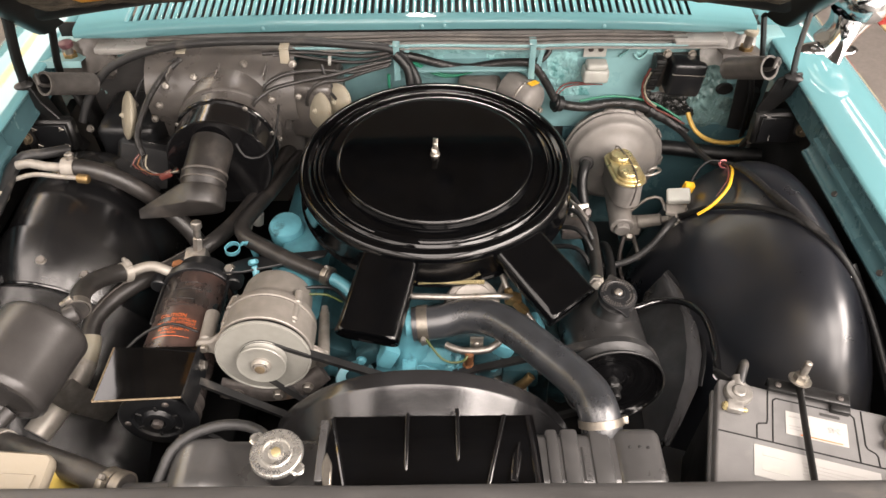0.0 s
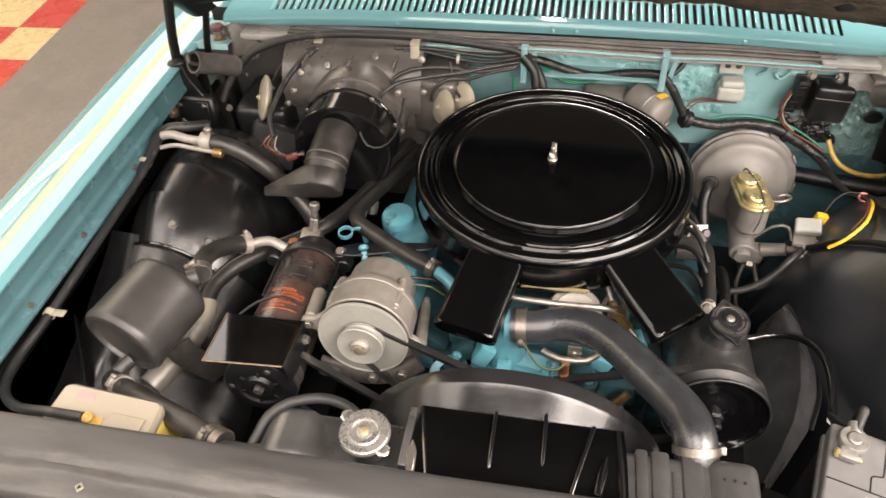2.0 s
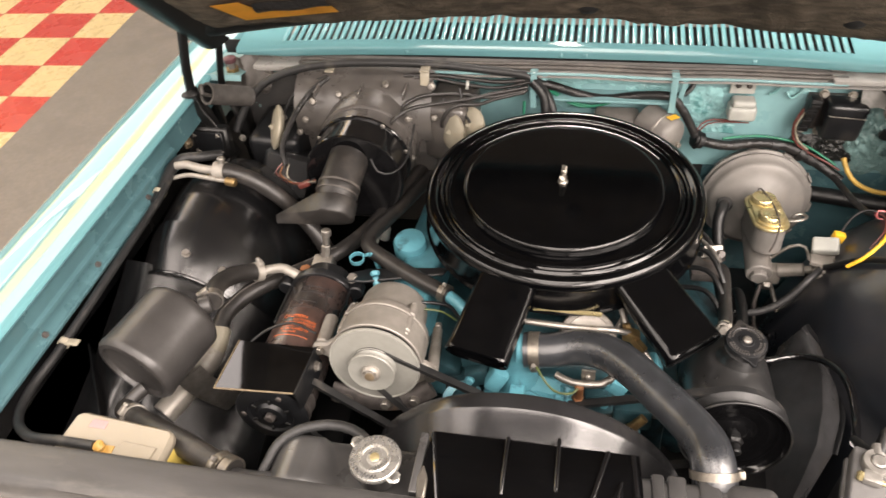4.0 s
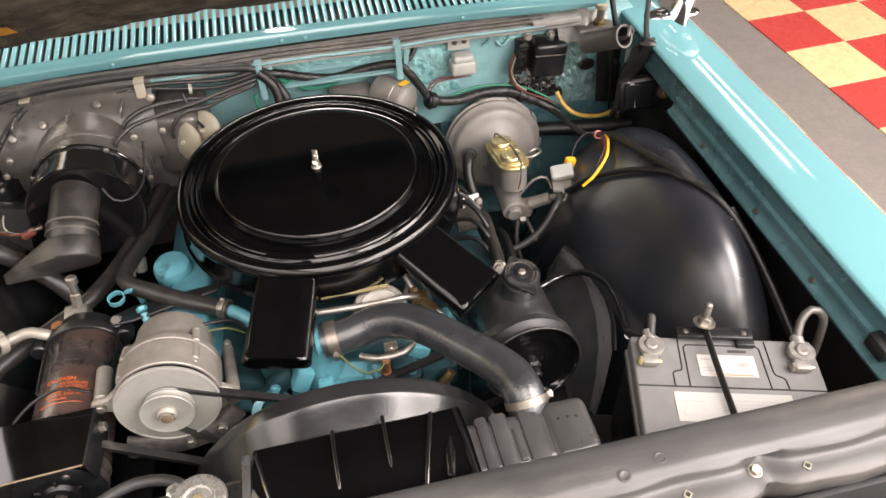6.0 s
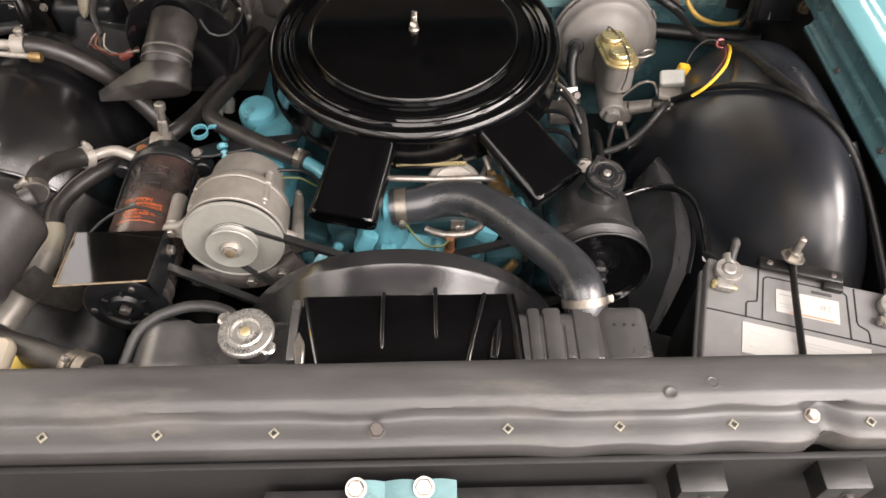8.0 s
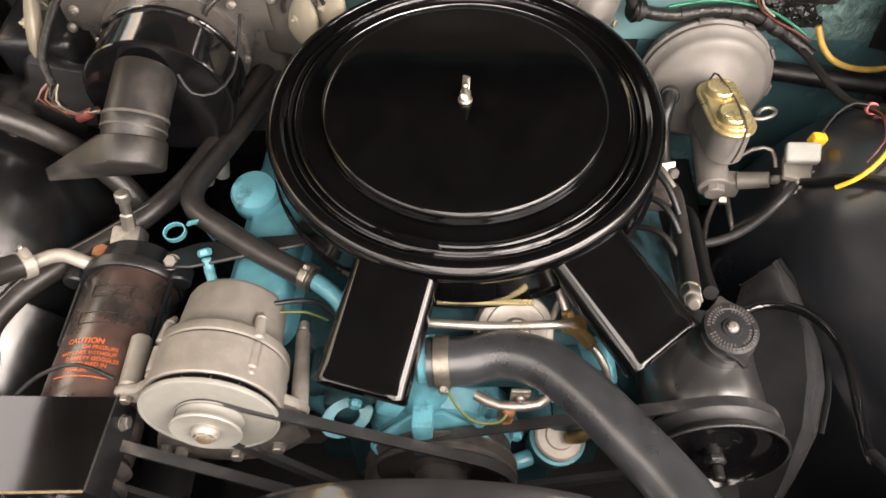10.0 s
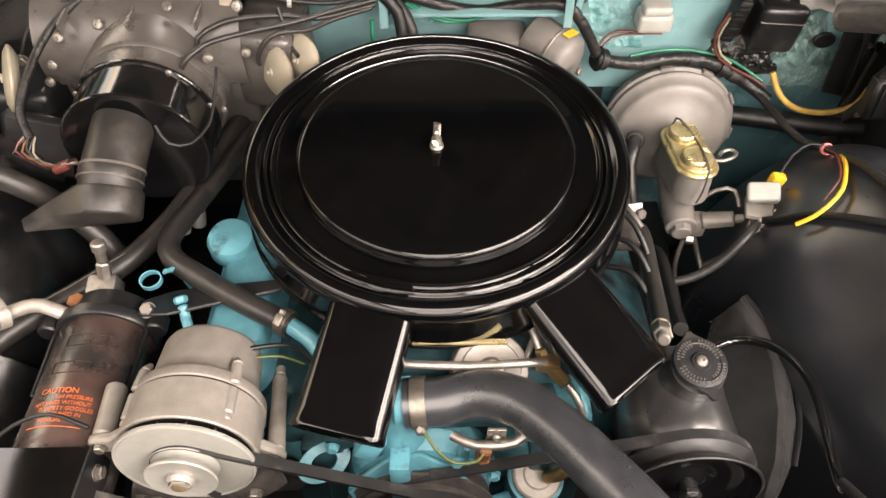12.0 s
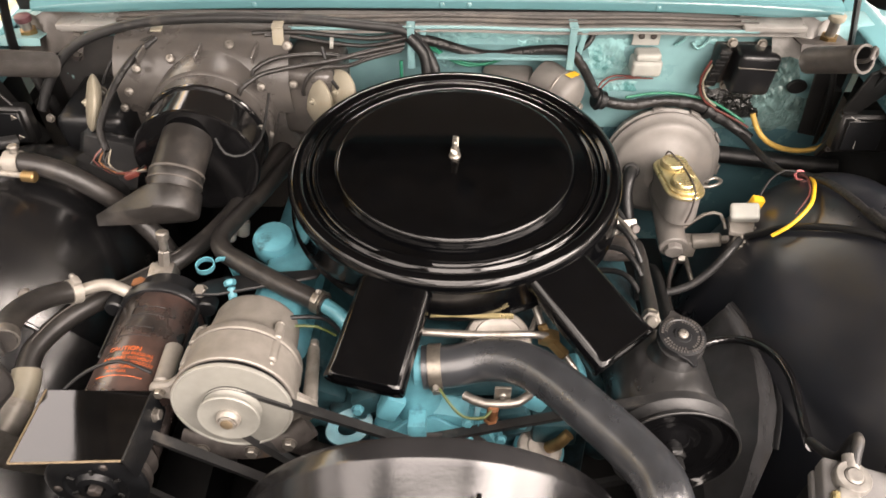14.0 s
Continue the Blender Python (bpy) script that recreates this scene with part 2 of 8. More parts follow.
primer_grey = material("bare_grey_paint", (0.27, 0.263, 0.25), 0.36, scale=16, vary=0.2, bump=0.2, tint=(0.16, 0.16, 0.15), tint_at=0.55, tint_scale=14)
wire_yellow = material("yellow_wire", (0.80, 0.47, 0.03), 0.4, scale=80, vary=0.15, bump=0.05)
wire_ochre = material("ochre_wire", (0.42, 0.27, 0.06), 0.42, scale=60, vary=0.25, bump=0.1)
wire_green = material("green_wire", (0.02, 0.17, 0.10), 0.4, scale=60, vary=0.2, bump=0.05)
wire_olive = material("olive_wire", (0.065, 0.085, 0.022), 0.4, scale=60, vary=0.2, bump=0.05)
wire_red = material("red_wire", (0.11, 0.028, 0.022), 0.4, scale=60, vary=0.25, bump=0.05)
wire_pink = material("pink_tape", (0.75, 0.22, 0.22), 0.45, vary=0.1, bump=0.05)
tape_black = material("loom_tape", (0.012, 0.0115, 0.0115), 0.40, scale=30, vary=0.4, bump=0.9, fine=110, depth=0.003)
mat_grey = material("floor_mat_grey", (0.152, 0.136, 0.124), 0.50, scale=60, vary=0.12, bump=0.3, tint=(0.132, 0.118, 0.108), tint_at=0.5, tint_scale=3)
tile_red = material("red_tile", (0.35, 0.040, 0.034), 0.28, scale=60, vary=0.10, bump=0.04, per_object=0.06)
tile_cream = material("cream_tile", (0.46, 0.36, 0.19), 0.30, scale=26, vary=0.14, bump=0.04, tint=(0.36, 0.27, 0.13), tint_at=0.6, tint_scale=18, per_object=0.05)
wall_paint = material("wall_paint", (0.42, 0.41, 0.39), 0.7, scale=4, vary=0.06, bump=0.1)
ceiling_paint = material("ceiling_paint", (0.19, 0.187, 0.18), 0.8, scale=4, vary=0.06, bump=0.1)
# black with the barrel's reddish reflection painted in as a tint
barrel_black = material("red_sheen_black", (0.026, 0.022, 0.0205), 0.27, scale=40, vary=0.3, bump=0.10, rough_vary=0.08, tint=(0.078, 0.044, 0.036), tint_at=0.48, tint_scale=5, spec=0.8)
# engine blue with the shade of the deeper castings put into it
shaded_blue = material("shaded_engine_blue", (0.022, 0.060, 0.072), 0.45, scale=30, vary=0.4, bump=0.5, fine=180, tint=(0.006, 0.010, 0.012), tint_at=0.5, tint_scale=12)
copper_rust = material("rust", (0.20, 0.085, 0.035), 0.6, metal=0.3, scale=60, vary=0.4, bump=0.5)
fins = material("condenser_fins", (0.020, 0.020, 0.020), 0.45, metal=0.4, scale=60, vary=0.3, bump=0.3)

# ---- mesh helpers ----
BASE = {}


def thing(name, at, label, category, group="", kind=""):
    ob = new(name)
    ob.location = at
    ob.empty_display_size = 0.05
    BASE[ob] = Vector(at)
    return tagged(ob, label, category, group, kind)


def finish(name, bm, mat, angle=38):
    me = bpy.data.meshes.new(name)
    bmesh.ops.recalc_face_normals(bm, faces=bm.faces)
    for f in bm.faces:
        f.smooth = True
    bm.to_mesh(me)
    bm.free()
    me.set_sharp_from_angle(angle=radians(angle))
    me.materials.append(mat)
    return me


def part(name, bm, mat, parent, label="", angle=38):
    base = BASE[parent]
    bmesh.ops.translate(bm, vec=-base, verts=bm.verts)
    ob = new(name, finish(name, bm, mat, angle))
    ob.parent = parent
    BASE[ob] = base
    if label:
        ob["label"] = label
    return ob


def solo(name, bm, mat, label, category, group="", kind="", angle=38):
    c = Vector((0, 0, 0))
    for v in bm.verts:
        c += v.co
    c /= max(1, len(bm.verts))
    bmesh.ops.translate(bm, vec=-c, verts=bm.verts)
    ob = new(name, finish(name, bm, mat, angle))
    ob.location = c
    BASE[ob] = c
    return tagged(ob, label, category, group, kind)


def place(name, me, parent, m, label=""):
    """One more object on a shared mesh, at the world pose m, under parent."""
    ob = new(name, me)
    ob.parent = parent
    BASE[ob] = BASE[parent]
    ob.matrix_basis = Matrix.Translation(-BASE[parent]) @ m
    if label:
        ob["label"] = label
    return ob


def merge(*bms):
    out = bms[0]
    for b in bms[1:]:
        me = bpy.data.meshes.new("tmp")
        b.to_mesh(me)
        b.free()
        out.from_mesh(me)
        bpy.data.meshes.remove(me)
    return out


def frame_z(direction, up=(0, 0, 1)):
    """A turn whose z axis is the direction and whose y axis leans to up."""
    z = Vector(direction).normalized()
    x = Vector(up).cross(z)
    if x.length < 1e-4:
        x = Vector((1, 0, 0))
    x.normalize()
    return Matrix((x, z.cross(x), z)).transposed()


def at_axis(p, direction, up=(0, 0, 1)):
    return Matrix.Translation(p) @ frame_z(direction, up).to_4x4()


def box(c, s, bev=0.003, turn=None, seg=2):
    bm = bmesh.new()
    bmesh.ops.create_cube(bm, size=1.0)
    bmesh.ops.scale(bm, vec=s, verts=bm.verts)
    if bev:
        bmesh.ops.bevel(bm, geom=bm.edges[:], offset=bev, segments=seg, affect="EDGES", profile=0.5)
    m = Matrix.Translation(c) @ (turn.to_4x4() if turn else Matrix.Identity(4))
    bmesh.ops.transform(bm, matrix=m, verts=bm.verts)
    return bm


def lathe(profile, m, seg=48):
    """Turns (r, z) pairs round the z axis of m."""
    bm = bmesh.new()
    rings = []
    for r, z in profile:
        if r < 1e-6:
            rings.append([bm.verts.new(m @ Vector((0, 0, z)))])
        else:
            rings.append([bm.verts.new(m @ Vector((r * math.cos(a), r * math.sin(a), z))) for a in (2 * math.pi * i / seg for i in range(seg))])
    for a, b in zip(rings, rings[1:]):
        if len(a) == 1 and len(b) == 1:
            continue
        for i in range(seg):
            j = (i + 1) % seg
            if len(a) == 1:
                bm.faces.new((a[0], b[i], b[j]))
            elif len(b) == 1:
                bm.faces.new((a[i], a[j], b[0]))
            else:
                bm.faces.new((a[i], a[j], b[j], b[i]))
    return bm


def drum(p0, p1, r0, r1=None, bev=0.002, seg=32):
    """A solid round from p0 to p1 with softened rims."""
    r1 = r0 if r1 is None else r1
    p0, p1 = Vector(p0), Vector(p1)
    h = (p1 - p0).length
    return lathe([(0, 0), (r0 - bev, 0), (r0, bev), (r1, h - bev), (r1 - bev, h), (0, h)], at_axis(p0, p1 - p0), seg)


def spline(pts, step):
    p = [Vector(q) for q in pts]
    if len(p) == 2:
        return p
    p = [2 * p[0] - p[1]] + p + [2 * p[-1] - p[-2]]
    out = []
    for i in range(1, len(p) - 2):
        a, b, c, d = p[i - 1], p[i], p[i + 1], p[i + 2]
        n = max(2, int((c - b).length / step))
        for k in range(n):
            u = k / n
            out.append(0.5 * (2 * b + (c - a) * u + (2 * a - 5 * b + 4 * c - d) * u * u + (3 * b - a - 3 * c + d) * u ** 3))
    out.append(p[-2])
    return out


def tube(pts, r, seg=12, step=0.012, swell=None, flat=1.0):
    """A round bar or hose along the smoothed points. swell(u) changes its radius."""
    line = spline(pts, step)
    bm = bmesh.new()
    rings, n = [], len(line)
    t = (line[1] - line[0]).normalized()
    x = t.orthogonal().normalized()
    for i, q in enumerate(line):
        t = (line[min(i + 1, n - 1)] - line[max(i - 1, 0)]).normalized()
        x = (x - t * x.dot(t)).normalized()
        y = t.cross(x)
        k = r * (swell(i / (n - 1)) if swell else 1.0)
        rings.append([bm.verts.new(q + x * k * math.cos(a) + y * k * flat * math.sin(a)) for a in (2 * math.pi * j / seg for j in range(seg))])
    for a, b in zip(rings, rings[1:]):
        for j in range(seg):
            bm.faces.new((a[j], a[(j + 1) % seg], b[(j + 1) % seg], b[j]))
    bm.faces.new(rings[0][::-1])
    bm.faces.new(rings[-1])
    return bm


def prism(poly, thick, m, bev=0.0015):
    """A flat plate: polygon in the xy plane of m, thick along its z."""
    bm = bmesh.new()
    vs = [bm.verts.new((x, y, 0)) for x, y in poly]
    f = bm.faces.new(vs)
    ret = bmesh.ops.extrude_face_region(bm, geom=[f])
    bmesh.ops.translate(bm, vec=(0, 0, thick), verts=[v for v in ret["geom"] if isinstance(v, bmesh.types.BMVert)])
    if bev:
        bmesh.ops.bevel(bm, geom=bm.edges[:], offset=bev, segments=1, affect="EDGES")
    bmesh.ops.transform(bm, matrix=m, verts=bm.verts)
    return bm


def sheet(fn, nu, nv, thick=0.0):
    """A surface fn(u, v), u and v from 0 to 1, given a thickness against its normal."""
    bm = bmesh.new()
    g = [[bm.verts.new(fn(i / nu, j / nv)) for j in range(nv + 1)] for i in range(nu + 1)]
    for i in range(nu):
        for j in range(nv):
            bm.faces.new((g[i][j], g[i + 1][j], g[i + 1][j + 1], g[i][j + 1]))
    if thick:
        bmesh.ops.recalc_face_normals(bm, faces=bm.faces)
        bmesh.ops.solidify(bm, geom=bm.faces[:], thickness=thick)
    return bm


def strip(section, path_y, thick=0.0):
    """A pressed panel: an xz section carried along y from path_y[0] to path_y[-1]."""
    bm = bmesh.new()
    rows = [[bm.verts.new((x, y, z)) for x, z in section] for y in path_y]
    for a, b in zip(rows, rows[1:]):
        for i in range(len(section) - 1):
            bm.faces.new((a[i], a[i + 1], b[i + 1], b[i]))
    if thick:
        bmesh.ops.recalc_face_normals(bm, faces=bm.faces)
        bmesh.ops.solidify(bm, geom=bm.faces[:], thickness=thick)
    return bm


def band(p, direction, r, width, thick=0.0022, seg=28):
    """A flat ring round a hose."""
    return lathe([(r, -width / 2), (r + thick, -width / 2), (r + thick, width / 2), (r, width / 2), (r, -width / 2)], at_axis(p, direction), seg)


def hose_clamp(p, direction, r, side, parent=None, label="zinc-plated worm-drive clamp round a rubber hose", width=0.013, mat=None):
    """A worm-drive clamp with its screw housing on the given side."""
    d, s = Vector(direction).normalized(), Vector(side)
    s = (s - d * s.dot(d)).normalized()
    w = d.cross(s)
    ob = thing("hose_clamp", p, label, "clamp", "hose clamps") if parent is None else parent
    part("band", band(p, direction, r, width), mat or clamp_steel, ob)
    c = Vector(p) + s * (r + 0.004)
    part("screw_housing", box(c, (0.010, 0.014, 0.007), 0.0015, Matrix((d, w, s)).transposed()), mat or clamp_steel, ob)
    part("screw", drum(c - w * 0.007, c - w * 0.013, 0.0042, seg=6, bev=0.001), steel, ob)
    return ob


# shared small meshes: axis z, base at the origin
def hex_mesh(name, mat, r=0.5, h=0.5):
    bm = merge(lathe([(0, 0), (r * 1.25, 0), (r * 1.25, 0.12 * h), (r, 0.13 * h)], Matrix.Identity(4), 20), lathe([(r, 0.13 * h), (r, 0.85 * h), (r * 0.86, h), (0, h)], Matrix.Identity(4), 6))
    return finish(name, bm, mat, 30)


def pan_mesh(name, mat):
    bm = lathe([(0.5, 0), (0.48, 0.18), (0.36, 0.32), (0.16, 0.36), (0.12, 0.24), (0, 0.24)], Matrix.Identity(4), 16)
    return finish(name, bm, mat, 30)


HEX_STEEL, HEX_ZINC, HEX_DARK = hex_mesh("hex", steel), hex_mesh("hex", zinc), hex_mesh("hex", dark_steel)
PAN_STEEL, PAN_DARK = pan_mesh("pan", steel), pan_mesh("pan", dark_steel)
HEX_BLUE, HEX_BRASS = hex_mesh("hex", engine_blue), hex_mesh("hex", old_brass)


def screw(parent, p, normal, d, me=None, name="screw"):
    return place(name, me or PAN_STEEL, parent, at_axis(p, normal) @ Matrix.Diagonal((d, d, d, 1)))


def hexes(parent, p, normal, d, me=None):
    return place("bolt", me or HEX_STEEL, parent, at_axis(p, normal) @ Matrix.Diagonal((d, d, d, 1)))


def writing(body, size, m, mat, parent=None, name="lettering", extrude=0.0002, align="CENTER"):
    cu = bpy.data.curves.new(name, "FONT")
    cu.body, cu.size, cu.extrude, cu.align_x, cu.align_y = body, size, extrude, align, "CENTER"
    tmp = bpy.data.objects.new("tmp", cu)
    me = bpy.data.meshes.new_from_object(tmp)
    bpy.data.objects.remove(tmp)
    me.materials.clear()
    me.materials.append(mat)
    me.name = name
    if parent is None:
        return me
    return place(name, me, parent, m)

# ---- the hall ----
TILE, TURN_TILES = 0.305, radians(2.7)
ex, ey = Vector((math.cos(TURN_TILES), math.sin(TURN_TILES), 0)), Vector((-math.sin(TURN_TILES), math.cos(TURN_TILES), 0))
TILE_ORIGIN = Vector((2.123, 1.521, 0))
floor = solo("floor", box((0, 0, -0.06), (15, 15, 0.1), 0), wall_paint, "concrete floor slab of a car hall", "floor", kind="structure")
ceiling = solo("ceiling", box((0, 0, 3.75), (15, 15, 0.2), 0), ceiling_paint, "plain pale ceiling of a car hall", "ceiling", kind="structure")
for wname, c, s in (("wall_north", (0, 7.5, 1.8), (15, 0.2, 3.8)), ("wall_south", (0, -7.5, 1.8), (15, 0.2, 3.8)), ("wall_east", (7.5, 0, 1.8), (0.2, 14.8, 3.8)), ("wall_west", (-7.5, 0, 1.8), (0.2, 14.8, 3.8))):
    solo(wname, box(c, s, 0), wall_paint, "plain pale wall of the car hall", "wall", kind="structure")
mat_c = TILE_ORIGIN - ex * 2.26
floor_mat = solo("floor_mat", box((mat_c.x, mat_c.y - 1.5, 0.001), (4.62, 13, 0.012), 0.002, Matrix.Rotation(TURN_TILES, 3, "Z")), mat_grey, "dark grey floor runner under the parked car", "floor mat", kind="structure")

# ---- fenders, cowl and hood ----


def fender(name, sign, inner, label):
    """Front fender: stepped gutter on the inside, crowned top, side down to the sill. inner: x of the gutter's free edge."""
    ob = thing(name, (inner + sign * 0.12, -0.2, 0.35), label, "fender", "front fenders")

    def X(d):
        return inner + sign * d
    ys = [-0.60 + 0.06 * i for i in range(29)]
    gut = [(X(0.0345), 0.9150), (X(0.0315), 0.9165), (X(0.0305), 0.9205), (X(0.0318), 0.9225), (X(0.0345), 0.9230), (X(0.0385), 0.9275), (X(0.0405), 0.9340), (X(0.0408), 0.9420), (X(0.0398), 0.9455), (X(0.0408), 0.9482), (X(0.0445), 0.9495), (X(0.0472), 0.9515), (X(0.0480), 0.970), (X(0.0465), 0.9795), (X(0.0445), 0.9815)]
    # gutter and inner wall take the aqua with shade in its colour
    part("gutter", strip(gut, [-0.60, -0.3, 0, 0.045], 0.0016), gutter, ob, "gutter in darker teal for its shade, with spot-weld dents")
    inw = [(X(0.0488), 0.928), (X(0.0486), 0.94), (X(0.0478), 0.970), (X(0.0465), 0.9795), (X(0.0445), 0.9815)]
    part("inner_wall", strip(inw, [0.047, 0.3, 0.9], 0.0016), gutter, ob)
    top = [(X(0.044), 0.9825), (X(0.0462), 0.9855), (X(0.050), 0.9868), (X(0.060), 0.9878), (X(0.075), 0.9888), (X(0.090), 0.9896), (X(0.105), 0.9901), (X(0.120), 0.9903), (X(0.135), 0.9897), (X(0.150), 0.988), (X(0.163), 0.984), (X(0.178), 0.974), (X(0.188), 0.955), (X(0.208), 0.86), (X(0.225), 0.70), (X(0.235), 0.55), (X(0.22), 0.40), (X(0.20), 0.33)]
    part("skin", strip(top, ys, 0.002), aqua, ob, "glossy pale aqua painted skin", 50)
    for y in (-0.408, -0.256, -0.08):
        hexes(ob, (X(0.0385), y, 0.9280), (-sign * 0.8, 0, 0.6), 0.011, HEX_DARK)
    part("rubber_stop", box((X(0.037), -0.545, 0.950), (0.020, 0.034, 0.024), 0.003), rubber_dark, ob, "square black rubber hood stop")
    return ob


fender("fender", 1, 0.628, "pale aqua front fender with a chrome mirror on top")
fender("fender", -1, -0.707, "pale aqua front fender beside the washer tank")

mirror = thing("side_mirror", (0.745, 0.25, 0.99), "chrome bullet-shaped side mirror on a fender", "mirror")
part("base", lathe([(0, 0.012), (0.020, 0.011), (0.028, 0.006), (0.031, 0.0), (0, 0)], at_axis((0.762, 0.275, 0.988), (0, 0, 1)) @ Matrix.Diagonal((2.0, 0.82, 0.7, 1)), 32), chrome, mirror)


def pedestal(u, v):
    a = 2 * math.pi * u
    k = 1 - 0.22 * v - 0.12 * math.sin(math.pi * v)
    return Vector((0.762 + 0.044 * v + (0.015 + 0.030 * v * v) * math.sin(a), 0.275 + 0.030 * v + 0.058 * k * math.cos(a), 0.990 + 0.062 * v))


part("pedestal", sheet(pedestal, 40, 14), chrome, mirror, "flared chrome pedestal", 60)
part("bowl", lathe([(0.0, -0.075), (0.018, -0.070), (0.036, -0.052), (0.050, -0.02), (0.055, 0.012), (0.055, 0.030), (0.051, 0.034), (0, 0.030)], at_axis((0.815, 0.318, 1.080), (0.1, 1, 0.1)), 40), chrome, mirror)

# cowl: front lip, slatted air intake, ends
cowl = thing("cowl_panel", (-0.03, 0.35, 1.03), "pale aqua cowl panel with a long row of air slots", "cowl panel")
CX0, CX1 = -0.69, 0.615


def cowl_y(x):
    u = (x + 0.035) / 0.66
    return 0.318 - 0.030 * u * u * u * u - 0.010 * u * u


def cowl_face(u, v):
    x = CX0 + (CX1 - CX0) * u
    y0 = cowl_y(x)
    lift = 0.009 * min(1.0, max(0.0, abs(x + 0.037) - 0.57) / 0.06)
    prof = [(0.010, 1.012 + lift), (0.0, 1.016 + lift), (-0.002, 1.030), (0.004, 1.0385), (0.016, 1.0415)]
    k = v * 4
    i = min(3, int(k))
    f = k - i
    return Vector((x, y0 + prof[i][0] * (1 - f) + prof[i + 1][0] * f, prof[i][1] * (1 - f) + prof[i + 1][1] * f))


part("front_lip", sheet(cowl_face, 44, 12, 0.0016), aqua, cowl, "", 60)
def lip_low(x):
    return 1.0135 + 0.009 * min(1.0, max(0.0, abs(x + 0.037) - 0.57) / 0.06)


part("lip_edge", tube([(x, cowl_y(x) + 0.006, lip_low(x)) for x in (CX0 + 0.01 + (CX1 - CX0 - 0.02) * i / 30 for i in range(31))], 0.0020, 8, 0.02), aqua, cowl, "pale rolled lower edge")
for x in (-0.335, -0.025, 0.02, 0.33):
    part("spot_dimple", lathe([(0, 0.0012), (0.004, 0.0008), (0.005, 0.0), (0, 0)], at_axis((x, cowl_y(x) - 0.0022, 1.0215), (0, -1, 0.1)), 14), aqua, cowl)
part("rear_skin", sheet(lambda u, v: Vector((CX0 - 0.02 + (CX1 - CX0 + 0.04) * u, 0.445 + 0.5 * v, 1.060 + 0.05 * v)), 20, 4, 0.002), aqua, cowl)
for a, b in ((CX0, -0.598), (0.497, CX1)):
    part("end_skin", sheet(lambda u, v, a=a, b=b: Vector((a + (b - a) * u, cowl_y(a + (b - a) * u) + 0.0155 + (0.4465 - cowl_y(a + (b - a) * u) - 0.0155) * v, 1.0413 + 0.019 * v)), 8, 6, 0.0016), aqua, cowl)
# darkness inside the slots, put into a near-black sheet
part("trough", sheet(lambda u, v: Vector((-0.61 + 1.13 * u, 0.322 + 0.13 * v, 1.010 + 0.01 * v)), 8, 2, 0.002), pit_black, cowl, "near-black sheet under the slots, for their shade")
slat_me = finish("slat", box((0, 0, 0), (0.0080, 0.132, 0.006), 0.0012), aqua)
for i in range(73):
    x = -0.594 + 0.01500 * i
    y0 = cowl_y(x) + 0.014
    place("slat", slat_me, cowl, Matrix.Translation((x, y0 + 0.066, 1.0400 + 0.009)) @ Matrix.Rotation(radians(8.0), 4, "X"))

# hood, raised, seen from below
hood = thing("hood", (-0.03, 0.24, 1.09), "raised hood with a frayed brown insulation pad under it", "hood")


def hood_at(x, s, off=0.0):
    c = 0.062 * (1 - ((x + 0.035) / 0.70) ** 2) + off
    k = math.sqrt(0.5)
    return Vector((x, 0.205 + c * k - s * k, 1.088 + c * k + s * k))


part("skin", sheet(lambda u, v: hood_at(-0.735 + 1.40 * u, -0.02 + 1.33 * v, 0.045), 24, 24, 0.003), aqua, hood, "pale aqua outer skin")


def pad_fn(u, v):
    x = -0.675 + 1.28 * u
    low = 0.045 * min(1.0, max(0.0, abs(x + 0.0) - 0.36) / 0.16)
    s = low + 0.004 + (1.15 - low) * v
    w = 0.007 * noise.noise(Vector((x * 9, s * 9, 0.3))) + 0.0045 * noise.noise(Vector((x * 34, s * 34, 2.0)))
    edge = min(u, 1 - u, v, 1 - v)
    w -= 0.018 * (1 - min(1, edge / 0.05)) ** 2 * -1
    return hood_at(x, s + (0.006 * noise.noise(Vector((x * 25, 5, 1))) if v < 0.01 else 0), w - 0.012)


part("insulation_pad", sheet(pad_fn, 110, 100, 0.004), pad_fibre, hood, "frayed brown and black fibre insulation pad", 80)
# pressed inner frame along the edges
part("rear_frame", sheet(lambda u, v: hood_at(-0.725 + 1.38 * u, 0.0 + 0.085 * v, 0.012 - 0.016 * math.sin(math.pi * v)), 40, 8, 0.003), frame_black, hood, "black pressed inner frame")
for sx, ex_ in ((-0.735, -0.668), (0.598, 0.665)):
    part("side_frame", sheet(lambda u, v, a=sx, b=ex_: hood_at(a + (b - a) * u, -0.015 + 1.30 * v, 0.006 - 0.016 * math.sin(math.pi * u)), 8, 24, 0.003), frame_black, hood, "black pressed inner frame")
part("front_frame", sheet(lambda u, v: hood_at(-0.725 + 1.38 * u, 1.14 + 0.16 * v, 0.010 - 0.02 * math.sin(math.pi * v)), 40, 8, 0.003), frame_black, hood, "black pressed inner frame")
# torn orange foil label on the pad
foil = [(-0.590, 0.205), (-0.562, 0.128), (-0.395, 0.125), (-0.400, 0.158), (-0.520, 0.162), (-0.540, 0.205)]
bmf = bmesh.new()
fv = [bmf.verts.new(hood_at(x, s, -0.024)) for x, s in foil]
bmf.faces.new((fv[0], fv[1], fv[4], fv[5]))
bmf.faces.new((fv[1], fv[2], fv[3], fv[4]))
bmesh.ops.solidify(bmf, geom=bmf.faces[:], thickness=0.0008)
part("foil_label", bmf, orange_foil, hood, "torn orange foil warning label")
